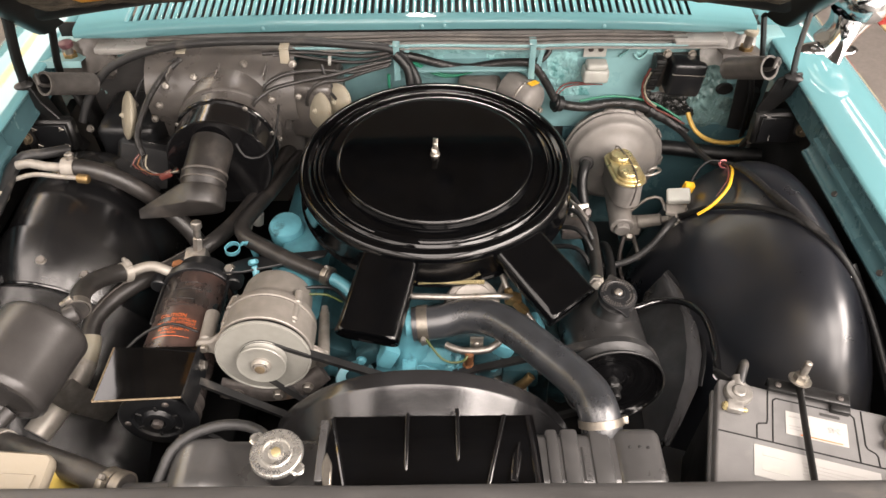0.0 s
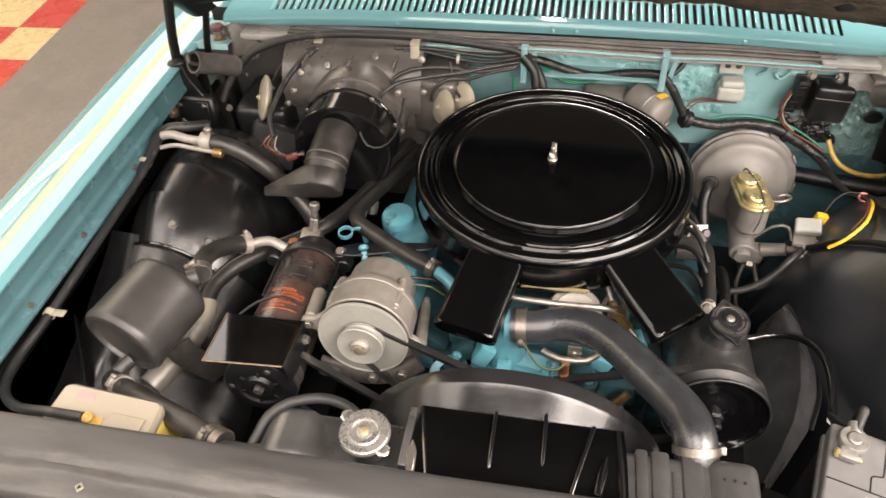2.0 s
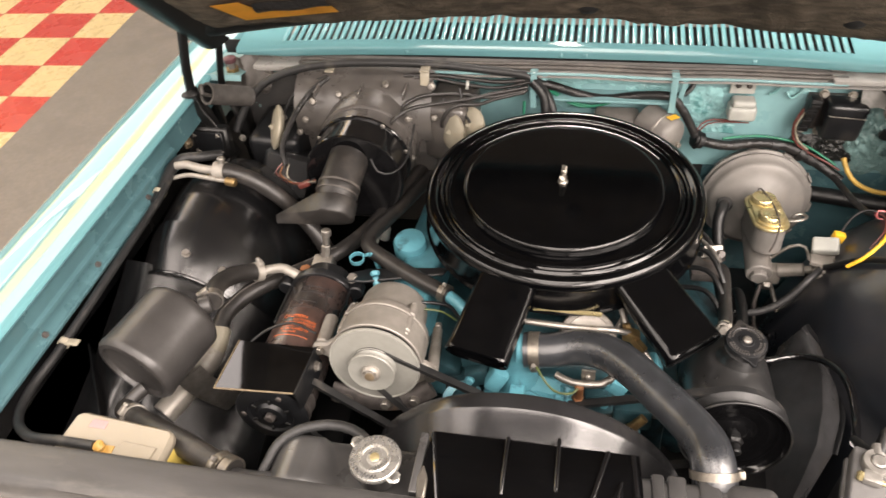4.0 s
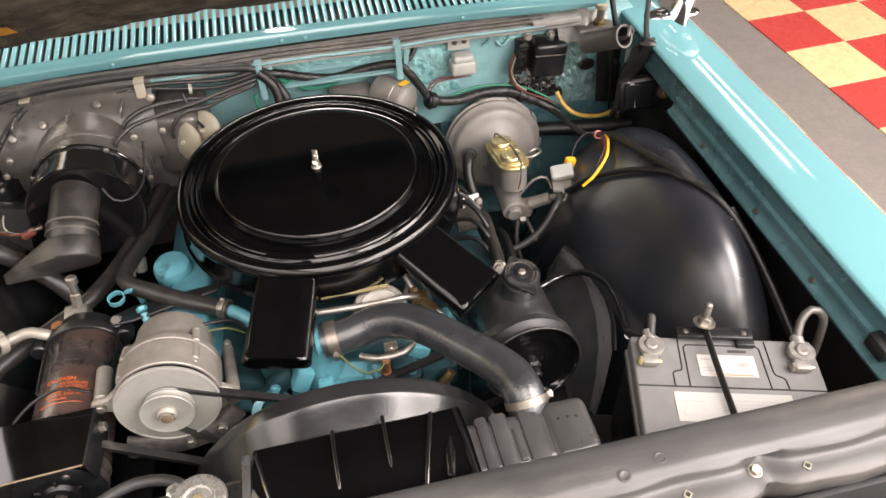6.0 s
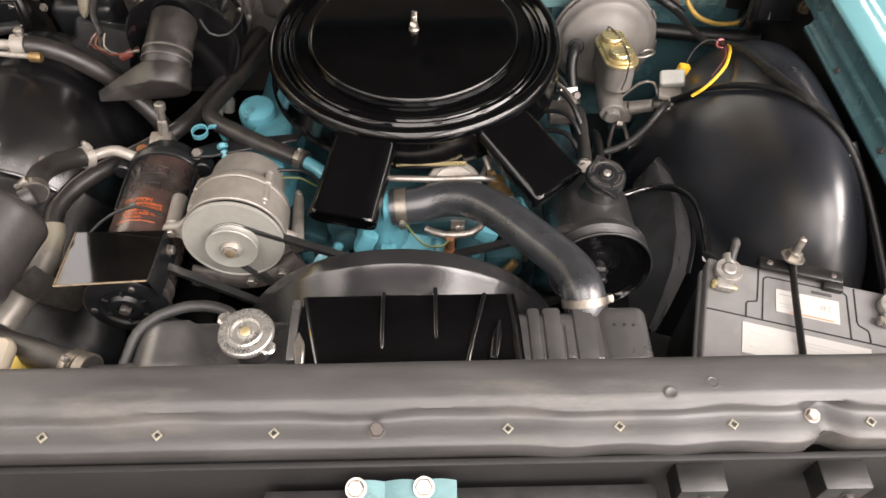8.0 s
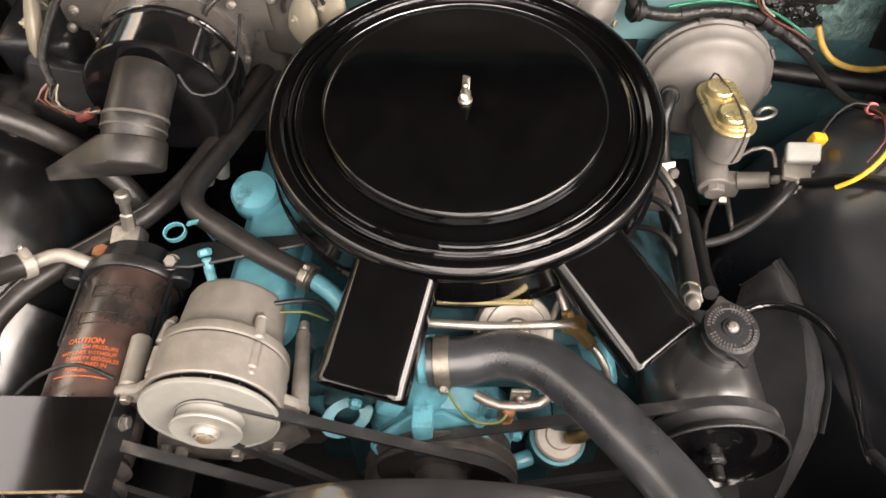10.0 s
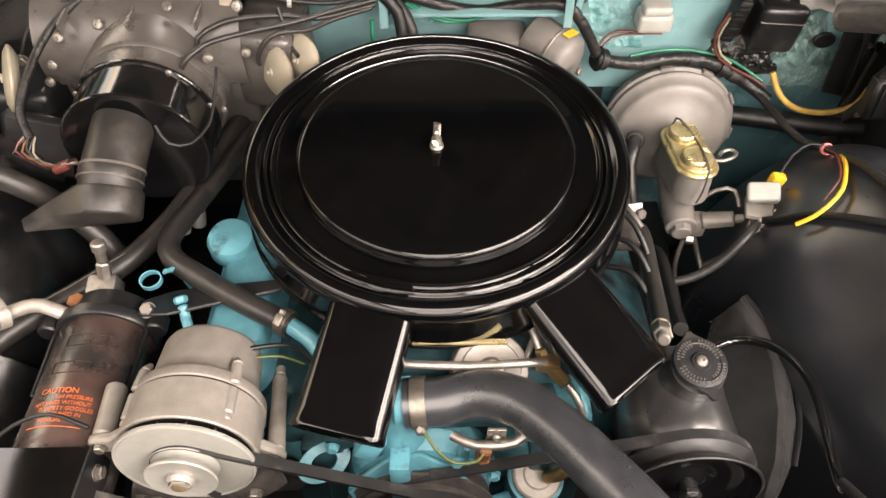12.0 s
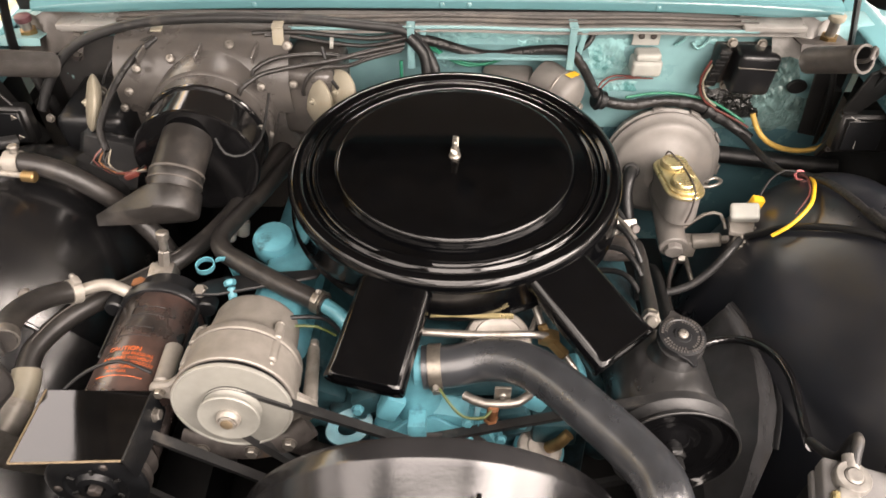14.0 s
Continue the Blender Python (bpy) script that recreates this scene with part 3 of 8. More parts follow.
part("torn_patch", sheet(lambda u, v: hood_at(-0.525 + 0.125 * u, 0.152 + 0.035 * v + 0.004 * math.sin(9 * u), -0.0215 - 0.006 * math.sin(math.pi * v)), 12, 4, 0.002), tape_black, hood, "charred torn patch of the pad")
for x, s in ((0.02, 0.085), (0.42, 0.11), (-0.2, 0.5), (0.25, 0.6)):
    n = Vector((0, -1, -1)).normalized()
    part("pad_clip", lathe([(0, 0.006), (0.012, 0.005), (0.018, 0.0), (0, 0)], at_axis(hood_at(x, s, -0.014), n), 20), pit_black, hood, "round black pad clip")


def hinge(sign, cx, label):
    """Hood hinge: bar on the body, coil spring, two arms up to the hood."""
    def X(d):
        return cx + sign * d
    ob = part("hinge", tube([(X(0.046), 0.168, 1.006), (X(0.044), 0.178, 0.965), (X(0.040), 0.19, 0.90), (X(0.030), 0.20, 0.845), (X(0.022), 0.205, 0.815)], 0.017, 12, flat=0.3, swell=lambda u: 0.8 + 0.5 * u), frame_black, hood, label)
    a, b = (Vector((-0.660, 0.225, 0.959)), Vector((-0.703, 0.150, 1.009))) if sign < 0 else (Vector((0.5585, 0.225, 0.979)), Vector((0.597, 0.150, 1.027)))
    ax = (b - a).normalized()
    p = ax.orthogonal().normalized()
    q = ax.cross(p)
    n, R = 46, 0.0196
    coil = [a + (b - a) * (i / (n * 10)) + p * R * math.cos(2 * math.pi * i / 10) + q * R * math.sin(2 * math.pi * i / 10) for i in range(n * 10)]
    part("spring", tube(coil, 0.00125, 6, 0.02), spring_grey, ob, "grey coil spring")
    part("end_ring", lathe([(0.0218, -0.003), (0.0218, 0.003), (0.0178, 0.003), (0.0178, -0.003), (0.0218, -0.003)], at_axis(b, b - a), 36), spring_grey, ob)
    L = (b - a).length
    part("spring_core", lathe([(0.0193, 0), (0.0193, L), (0.0172, L), (0.0172, L * 0.55), (0, L * 0.55)], at_axis(a, b - a), 28), pit_black, ob)
    part("spring_hook", tube([b - ax * 0.03, b - ax * 0.004 + Vector((0, 0, -0.004)), b + ax * 0.012, b + Vector((sign * 0.012, 0.004, 0.016)), b + Vector((sign * 0.022, 0.01, 0.004)), b + Vector((sign * 0.020, 0.012, -0.012))], 0.0036, 8), spring_grey, ob)
    if sign < 0:
        link = [(-0.764, 1.000), (-0.744, 0.993), (-0.739, 0.958), (-0.718, 0.920), (-0.708, 0.905), (-0.714, 0.838), (-0.724, 0.842), (-0.724, 0.885), (-0.744, 0.922), (-0.759, 0.955)]
    else:
        link = [(0.674, 1.004), (0.655, 1.002), (0.632, 0.992), (0.620, 0.945), (0.612, 0.925), (0.622, 0.908), (0.642, 0.922), (0.668, 0.955), (0.676, 0.985)]
    part("cross_link", prism(link, 0.006, at_axis((0, 0.172, 0), (0, -1, 0)), 0.0015), frame_black, ob, "curved black hinge link")
    part("pivot_pad", lathe([(0, 0.004), (0.014, 0.004), (0.019, 0.002), (0.020, 0.0), (0, 0)], at_axis((X(0.044), 0.158, 1.000), (-sign * 0.2, -0.5, 1.0)) @ Matrix.Diagonal((0.85, 0.45, 1, 1)), 28), frame_black, ob)
    part("front_arm", tube([(X(0.046), 0.168, 1.000), (X(0.034), 0.162, 1.06), (X(0.008 if sign < 0 else 0.026), 0.154, 1.16), (X(0.000 if sign < 0 else 0.022), 0.14, 1.21)], 0.0095, 10, flat=0.45), frame_black, ob)
    part("rear_arm", tube([(X(0.026), 0.250, 0.955), (X(0.010), 0.238, 1.01), (X(-0.018), 0.222, 1.09)], 0.0075, 10, flat=0.6), frame_black, ob)
    part("body_bracket", box((X(0.014 if sign < 0 else 0.042), 0.285, 0.85), (0.020, 0.05, 0.10), 0.008), frame_black, ob)
    part("lower_arm", tube([(X(0.018), 0.262, 0.940), (X(0.010 if sign < 0 else 0.026), 0.255, 0.90), (X(-0.002 if sign < 0 else 0.030), 0.25, 0.85), (X(-0.004 if sign < 0 else 0.034), 0.25, 0.80)], 0.010, 10, flat=0.35), frame_black, ob)
    if sign > 0:
        part("back_plate", prism([(-0.020, -0.080), (0.022, -0.086), (0.028, 0.050), (0.008, 0.060), (-0.026, 0.056)], 0.005, at_axis((X(0.030), 0.285, 0.882), (-0.1, -1, 0.15))), frame_black, ob, "flat black hinge plate")
        part("oval_plate", lathe([(0, 0.003), (0.014, 0.003), (0.016, 0.001), (0.016, -0.004), (0, -0.004)], at_axis((0.603, 0.306, 0.878), (0, -1, 0.1)) @ Matrix.Diagonal((1.1, 0.8, 1, 1)), 28), frame_black, ob)
    hexes(ob, (X(0.022), 0.188, 0.835), (0, -1, 0.4), 0.012, HEX_DARK)
    if sign < 0:
        hexes(ob, (X(-0.020), 0.195, 0.875), (0, -1, 0.4), 0.012, HEX_STEEL)
    return ob


hinge(-1, -0.705, "black hood hinge with a grey coil spring")
hinge(1, 0.610, "black hood hinge with a grey coil spring")


def bumper_block(sign, cx, label):
    ob = thing("bracket", (cx, 0.17, 0.82), label, "bracket", "body brackets")
    m = at_axis((cx, 0.165, 0.886), (0, -1, 0.12))
    arc = [(sign * (0.036 + 0.034 * math.cos(a)), 0.034 * math.sin(a)) for a in (-math.pi / 2 + math.pi * i / 14 for i in range(15))]
    poly = arc + [(-sign * 0.058, 0.034), (-sign * 0.058, -0.034)]
    part("cup", prism(poly, 0.026, m @ Matrix.Translation((0, 0, -0.014)), 0.005), frame_black, ob)
    part("face_plate", prism([(-0.030, -0.026), (0.030, -0.026), (0.030, 0.026), (-0.030, 0.026)], 0.003, m @ Matrix.Translation((-sign * 0.018, 0, 0.0125)), 0.001), satin_black, ob)
    for dx in (-0.030, 0.022):
        for dz in (-0.018, 0.018):
            if sign > 0:
                continue
            part("corner_tab", prism([(-0.005, -0.004), (0.006, 0.0), (-0.003, 0.006)], 0.002, m @ Matrix.Translation((-sign * 0.018 + dx, dz, 0.0158)), 0.0005), zinc, ob, "small bent metal tab")
    if sign > 0:
        # pale grey sliver painted for the plate's bright reflection
        part("bent_edge", prism([(-0.036, -0.030), (-0.008, -0.026), (-0.014, 0.024), (-0.030, 0.030)], 0.002, m @ Matrix.Translation((-0.016, 0.002, 0.0165)) @ Matrix.Rotation(radians(-16), 4, "Y"), 0.0006), primer_grey, ob, "bent edge of the face plate, its reflection painted grey")
    part("bolt_recess", lathe([(0, 0.001), (0.017, 0.001), (0.019, 0.0), (0, 0.0)], m @ Matrix.Translation((sign * 0.038, 0, 0.0122)), 24), pit_black, ob)
    hexes(ob, m @ Vector((sign * 0.038, 0, 0.0130)), (0, -1, 0.12), 0.024, HEX_BRASS)
    return ob


bumper_block(-1, -0.755, "black bracket bolted below the hood hinge")
bumper_block(1, 0.672, "black bracket bolted below the hood hinge")


def adjuster(cx, cy, label):
    ob = thing("hood_adjuster", (cx, cy, 0.98), label, "bolt", "hood adjusters")
    top = 1.018 if cx > 0 else 1.006
    part("shelf", sheet(lambda u, v: Vector((cx - 0.052 + 0.080 * u, cy - 0.030 + 0.054 * v, 0.9890 - 0.010 * v - 0.012 * max(0.0, 1 - 10 * v))), 10, 20, 0.002), seal_grey if cx > 0 else aqua_dull, ob)
    part("stud", drum((cx, cy, 0.981), (cx, cy, top), 0.008), steel, ob)
    part("head", lathe([(0, 0), (0.0125, 0), (0.0135, 0.003), (0.0128, 0.009), (0.009, 0.0105), (0, 0.0105)], Matrix.Translation((cx, cy, top)), 24), ivory if cx > 0 else maroon, ob)
    part("nut", lathe([(0.0, 0), (0.014, 0), (0.014, 0.008), (0, 0.008)], Matrix.Translation((cx, cy, 0.983)), 6), brass, ob)
    return ob


adjuster(0.609, 0.283, "ivory-headed hood stop on a bare grey shelf")
adjuster(-0.713, 0.283, "maroon-headed hood stop on an aqua shelf")

# ---- firewall ----
firewall = thing("firewall", (-0.03, 0.33, 0.5), "aqua painted firewall smeared with seam sealer", "firewall", kind="structure")
part("panel", box((-0.03, 0.345, 0.8825), (1.46, 0.05, 0.215), 0.004), aqua_dull, firewall)
part("lower_panel", box((-0.24, 0.347, 0.5225), (1.04, 0.05, 0.505), 0), pit_black, firewall, "near-black lower firewall")
# same teal firewall as above, its shade put into a darker colour
part("lower_panel", box((0.49, 0.347, 0.5225), (0.42, 0.05, 0.505), 0), gutter, firewall, "lower firewall, shade painted in as darker teal")


def flange_z(x):
    return 1.003 + 0.004 * math.exp(-((x + 0.01) / 0.12) ** 2) + 0.003 * math.exp(-((x - 0.30) / 0.07) ** 2)


part("top_flange", sheet(lambda u, v: Vector((-0.655 + 1.225 * u, 0.276 + 0.055 * v, flange_z(-0.655 + 1.225 * u) - 0.010 + 0.010 * v)), 50, 3, 0.002), primer_grey, firewall, "dusty grey top flange")
part("flange_step", box((0.515, 0.296, 1.004), (0.10, 0.045, 0.010), 0.002), primer_grey, firewall, "bare grey metal end of the flange")
part("flange_step", box((-0.60, 0.296, 0.999), (0.12, 0.045, 0.010), 0.002), primer_grey, firewall, "bare grey metal end of the flange")
part("lower_ledge", box((0.075, 0.300, 0.945), (0.30, 0.045, 0.006), 0.002), aqua_dull, firewall, "pale ledge across the firewall")


def smear(x0, x1, z0, z1, mat, seed, amp=0.010, label="smeared seam sealer"):
    def fn(u, v):
        x, z = x0 + (x1 - x0) * u, z0 + (z1 - z0) * v
        x += 0.012 * noise.noise(Vector((z * 40, seed, 0)))
        z += 0.010 * noise.noise(Vector((x * 40, seed, 3)))
        rim = min(u, 1 - u, v, 1 - v)
        h = amp * (0.15 + 0.8 * abs(noise.noise(Vector((x * 60 + z * 25, z * 38, seed)))) + 0.45 * abs(noise.noise(Vector((x * 150, z * 110, seed + 7))))) * min(1, rim / 0.22)
        return Vector((x, 0.3205 - h, z))
    part("sealer", sheet(fn, 64, 48, 0.0), mat, firewall, label, 70)


smear(-0.070, 0.020, 0.905, 0.975, sealer, 1, 0.007)
smear(0.205, 0.300, 0.880, 0.965, sealer, 2, 0.005)
smear(0.335, 0.42, 0.975, 0.998, sealer, 3, 0.006)
smear(0.522, 0.606, 0.800, 0.962, dark_sealer, 4, 0.016, "wrinkled glossy seam sealer in the corner")
smear(0.430, 0.562, 0.800, 0.868, tar, 5, 0.018, "black tarry sealer round the loom")
smear(0.55, 0.655, 0.775, 0.85, dark_sealer, 11, 0.008, "thin dull sealer low in the corner")
smear(0.10, 0.190, 0.945, 0.962, sealer, 8, 0.006)
smear(-0.05, 0.09, 0.958, 0.978, sealer, 9, 0.005)
smear(0.24, 0.33, 0.855, 0.880, sealer, 10, 0.005)
smear(0.40, 0.47, 0.948, 0.972, sealer, 12, 0.003)
smear(-0.712, -0.672, 0.845, 0.935, dark_sealer, 6, 0.010, "dark glossy seam sealer in the corner")
smear(0.02, 0.20, 0.962, 0.985, sealer, 7, 0.004)

for px, pw in ((0.585, 0.085), (-0.690, 0.085)):
    # a flat near-black plate imitates the darkness of an open void
    part("pocket", box((px, 0.3165, 1.024), (pw, 0.004, 0.030), 0.001), pit_black, firewall, "near-black plate for the shaded pocket below the cowl end")
    sg = 1 if px > 0 else -1

    def web(u, v, px=px, sg=sg):
        x = px + sg * (-0.060 + 0.110 * u)
        fold = 0.016 * max(0.0, 1 - abs(u - 0.42 - 0.2 * v) / 0.16)
        return Vector((x, 0.312 - 0.040 * (1 - v) ** 2 - fold, 0.952 + 0.056 * v + 0.006 * math.sin(5 * u)))
    part("corner_web", sheet(web, 24, 10, 0.0015), seal_grey if px < 0 else primer_grey, firewall, "dusty bare pressed web in the corner", 50)
part("side_plate", box((-0.668, 0.3165, 0.868), (0.184, 0.005, 0.185), 0.002), support_paint, firewall, "dusty black plate beside the heater box")
for x, z in ((-0.722, 0.862), (-0.690, 0.842), (-0.665, 0.925), (-0.733, 0.832)):
    hexes(firewall, (x, 0.313, z), (0, -1, 0.15), 0.018, HEX_DARK)

# rubber seal and cable run along the flange
seal = thing("weather_seal", (-0.03, 0.29, 1.0), "twin dusty grey rubber sealing strip along the firewall flange", "seal")
for k, (dy, dz, r) in enumerate(((0.004, 0.004, 0.0040), (-0.010, 0.0035, 0.0036), (-0.022, -0.003, 0.0030))):
    part("strip", tube([(x, 0.298 + dy, flange_z(x) + dz) for x in (-0.56 + 0.075 * i for i in range(15))], r, 10, 0.02), seal_grey if k < 2 else aqua_dull, seal)


def cowl_bracket(x, label):
    ob = thing("cable_bracket", (x, 0.285, 0.93), label, "bracket", "cable brackets")
    part("leg", box((x, 0.268, 0.972), (0.012, 0.004, 0.075), 0.001, Matrix.Rotation(radians(-6), 3, "X")), aqua_dull, ob)
    part("foot", box((x + 0.016, 0.280, 0.965), (0.010, 0.004, 0.070), 0.001, Matrix.Rotation(radians(8), 3, "Y")), aqua_dull, ob)
    part("tab", box((x, 0.280, 1.008), (0.014, 0.030, 0.003), 0.001), aqua_dull, ob)
    return ob


cowl_bracket(-0.075, "aqua painted sheet bracket holding a cable loom")
cowl_bracket(0.190, "aqua painted sheet bracket holding a cable loom")

# ---- inner fenders ----


def arch(cx, cy, cz, left, right, back, front, top, el=2.2, er=3.0, eb=2.2, ef=2.2, pinch=0.0, round_up=2.1, swage=0.0):
    """Surface of a pressed housing over the wheel: fn(u across, y), of unequal fall to its four sides."""
    def fn(u, y, off=0.0):
        b = (y - cy) / (back if y > cy else front)
        gy = min(0.9995, abs(b) ** (eb if y > cy else ef))
        w = math.cos(math.pi * (1 - u))
        e = er if w > 0 else el
        a = math.copysign(abs(w) ** 0.8 * (1 - gy) ** (1 / e), w)
        g = min(1.0, gy + abs(a) ** e)
        side = right if w > 0 else left
        if w < 0 and y < cy + 0.14:
            side -= pinch * min(1.0, (cy + 0.14 - y) / 0.22)
        q = Vector((cx + side * a, y, cz + (top - cz) * (1 - g) ** (1 / round_up)))
        q += Vector((0.6, 0.4, 1)) * 0.0040 * noise.noise(q * 6)
        k = swage * math.exp(-((q.x - 0.474) / 0.030) ** 2 - ((y + 0.14) / 0.14) ** 4)
        q += Vector((-0.75, 0, 0.65)) * k
        q.z += off
        q.x += off * a
        return q
    return fn


arch_r = arch(0.600, -0.120, 0.42, 0.238, 0.120, 0.420, 0.385, 0.925, el=1.7, eb=2.4, ef=3.3, pinch=0.070, round_up=1.6, swage=0.018)
apron_right = thing("inner_fender", (0.58, -0.105, 0.35), "glossy black domed inner fender behind the battery", "inner fender", "inner fenders")
part("housing", sheet(lambda u, v: arch_r(u, -0.4855 + 0.785 * (0.5 - 0.5 * math.cos(math.pi * v))), 56, 56), apron_black, apron_right, "", 60)
# near-black strip painted in for the shaded gap
part("side_shelf", strip([(0.690, 0.70), (0.700, 0.69), (0.712, 0.70), (0.712, 0.95)], [-0.60, 0, 0.32], 0.002), pit_black, apron_right, "near-black strip for the shaded gap beside the fender")
chip_me = finish("paint_chip", lathe([(0.0022, 0), (0.0012, 0.0008), (0, 0.0009)], Matrix.Identity(4), 6), label_white)
chips = random.Random(5)
for u, y in ((0.20, -0.05), (0.235, -0.055), (0.23, -0.14), (0.55, -0.20), (0.60, -0.215), (0.57, -0.245), (0.10, -0.06), (0.74, -0.10)):
    k = 0.5 + 0.7 * chips.random()
    place("paint_chip", chip_me, apron_right, Matrix.Translation(arch_r(u, y, 0.0005)) @ Matrix.Diagonal((k * 1.5, k * 0.7, k, 1)), "pale paint chip")
arch_l = arch(-0.660, 0.0, 0.45, 0.140, 0.190, 0.270, 0.388, 0.915, el=3.0, er=2.2)
apron_left = thing("inner_fender", (-0.66, 0.0, 0.35), "black inner fender with a bolted panel joint", "inner fender", "inner fenders")
part("housing", sheet(lambda u, v: arch_l(u, 0.2695 - 0.460 * (1 - math.cos(math.pi / 2 * v))), 56, 48, 0.002), apron_dark, apron_left, "", 60)
part("side_shelf", strip([(-0.775, 0.72), (-0.782, 0.72), (-0.792, 0.72), (-0.792, 0.95)], [-0.60, 0, 0.32], 0.002), apron_dark, apron_left, "glossy dark side wall beside the fender")


def front_panel(u, v):
    x = -0.750 + 0.27 * u
    y = -0.188 - 0.40 * v
    z = 0.874 - 0.030 * u - 0.13 * u ** 3 - 0.20 * v + 0.07 * v * v
    z -= 0.020 * math.exp(-((u - 0.30) / 0.05) ** 2) * v
    return Vector((x, y, z + 0.004 * noise.noise(Vector((x * 8, y * 8, 0)))))


part("front_panel", sheet(front_panel, 30, 30, 0.003), apron_dark, apron_left, "lower black panel lapped under the housing", 60)


def rail(u, v):
    return Vector((-0.755 + 0.075 * u, -0.345 - 0.115 * u, 0.66 + 0.17 * v - 0.03 * u))


part("upright_rail", sheet(rail, 8, 8, 0.003), apron_dark, apron_left, "upright black flange with a pale edge")
part("rail_edge", tube([rail(1.0, v) + Vector((0.003, -0.002, 0)) for v in (0, 0.3, 0.6, 1.0)], 0.0030, 8), spring_grey, apron_left, "pale edge of the flange")
part("joint_strip", sheet(lambda u, v: arch_l(0.04 + 0.80 * u, -0.112 - 0.088 * v, 0.0065), 40, 8, 0.005), apron_dark, apron_left, "lapped joint strip", 60)
part("joint_lip", tube([arch_l(u, -0.1985 - 0.004 * math.sin(3 * u), 0.0085) for u in (0.05, 0.12, 0.2, 0.3, 0.4, 0.5, 0.6, 0.7, 0.8)], 0.0034, 8, 0.02), gloss_drum, apron_left, "rolled shiny lip of the joint")
for x, y, z in ((-0.642, -0.168, 0.8830), (-0.582, -0.172, 0.8495)):
    hexes(apron_left, (x, y, z), (0.3, -0.35, 1), 0.013, HEX_STEEL)

# bay floor and lower sides, near-black: the bay's shade is put into their colour
pit = thing("bay_floor", (0, -0.2, 0.30), "near-black underside of the engine bay, shade in its colour", "bay floor", kind="structure")
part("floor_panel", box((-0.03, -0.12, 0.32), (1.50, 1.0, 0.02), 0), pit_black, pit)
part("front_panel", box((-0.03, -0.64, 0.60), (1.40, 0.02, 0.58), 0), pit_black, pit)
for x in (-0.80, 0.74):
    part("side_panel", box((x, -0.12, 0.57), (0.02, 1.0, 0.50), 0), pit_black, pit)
for x, s in ((-0.44, -1), (0.40, 1)):
    part("frame_rail", box((x, -0.15, 0.42), (0.09, 1.0, 0.12), 0.01), satin_black, pit)

# ---- radiator support ----
support = thing("radiator_support", (-0.03, -0.64, 0.80), "black painted radiator support panel with plastic screw inserts", "radiator support")
SX0, SX1 = -0.72, 0.645


def sup_wave(x):
    return 0.0006 * math.sin(x * 21) + 0.0004 * math.sin(x * 47 + 1)


SEC = [(-0.596, 0.915), (-0.5965, 0.962), (-0.600, 0.969), (-0.606, 0.9715), (-0.625, 0.9725), (-0.645, 0.9705), (-0.653, 0.966), (-0.657, 0.958), (-0.660, 0.9545), (-0.684, 0.9520), (-0.688, 0.950), (-0.690, 0.940), (-0.690, 0.915)]


def sup_fn(u, v):
    x = SX0 + (SX1 - SX0) * u
    k = v * (len(SEC) - 1)
    i = min(len(SEC) - 2, int(k))
    f = k - i
    y, z = (SEC[i][0] * (1 - f) + SEC[i + 1][0] * f, SEC[i][1] * (1 - f) + SEC[i + 1][1] * f)
    notch = math.exp(-((x - 0.435) / 0.016) ** 2)
    fold = sum(math.exp(-((x - c) / 0.035) ** 2) for c in (0.16, 0.275, 0.39, 0.535))
    if k > 6:
        y += 0.012 * notch - 0.004 * fold
        z += -0.006 * notch * (1 if k < 10 else 0.3) + 0.0016 * fold * (1 if k < 9 else 0)
    return Vector((x, y + sup_wave(x) * (2.6 if 6 < k < 9 else 0.3), z + 0.5 * sup_wave(x + 0.3)))


part("top_bar", sheet(sup_fn, 180, 40, 0.002), support_paint, support, "worn satin black top bar", 60)
for x in (-0.62, -0.50, -0.38, -0.262, -0.142, 0.100, 0.216, 0.335, 0.479, 0.59):
    part("screw_insert", lathe([(0.0058, 0.0), (0.0058, 0.0022), (0.0040, 0.0028), (0.0030, 0.0004), (0, 0.0004)], at_axis((x, -0.672, 0.9532), (0, -0.1, 1)), 4), insert_ivory, support, "yellowed screw insert with an open centre")
    part("insert_hole", lathe([(0.0034, 0.0020), (0, 0.0021)], at_axis((x, -0.672, 0.9532), (0, -0.1, 1)), 3), pit_black, support)
hexes(support, (-0.036, -0.671, 0.9535), (0, -0.1, 1), 0.015, HEX_DARK)
hexes(support, (0.420, -0.664, 0.9540), (0, -0.1, 1), 0.013, HEX_ZINC)
for x, y in ((0.272, -0.643), (0.318, -0.632)):
    part("dimple", lathe([(0.006, 0), (0.0075, 0.0012), (0.0055, 0.0014), (0.004, 0.0004), (0, 0.0004)], at_axis((x, y, 0.971), (0, -0.1, 1)), 18), support_paint, support)
part("front_face", box((-0.03, -0.697, 0.78), (1.36, 0.008, 0.30), 0.002), pit_black, support, "black front face")
part("lower_rail", box((-0.03, -0.735, 0.80), (1.36, 0.03, 0.05), 0.006), pit_black, support)
for x in (0.30, 0.45):
    part("front_tab", box((x, -0.715, 0.905), (0.05, 0.034, 0.04), 0.003), frame_black, support)
    hexes(support, (x + 0.004, -0.733, 0.905), (0, -1, 0.3), 0.012, HEX_DARK)
cond = thing("condenser", (0.06, -0.74, 0.6), "black finned condenser in front of the radiator", "condenser")
part("core", box((0.05, -0.725, 0.80), (0.42, 0.03, 0.18), 0.002), fins, cond)
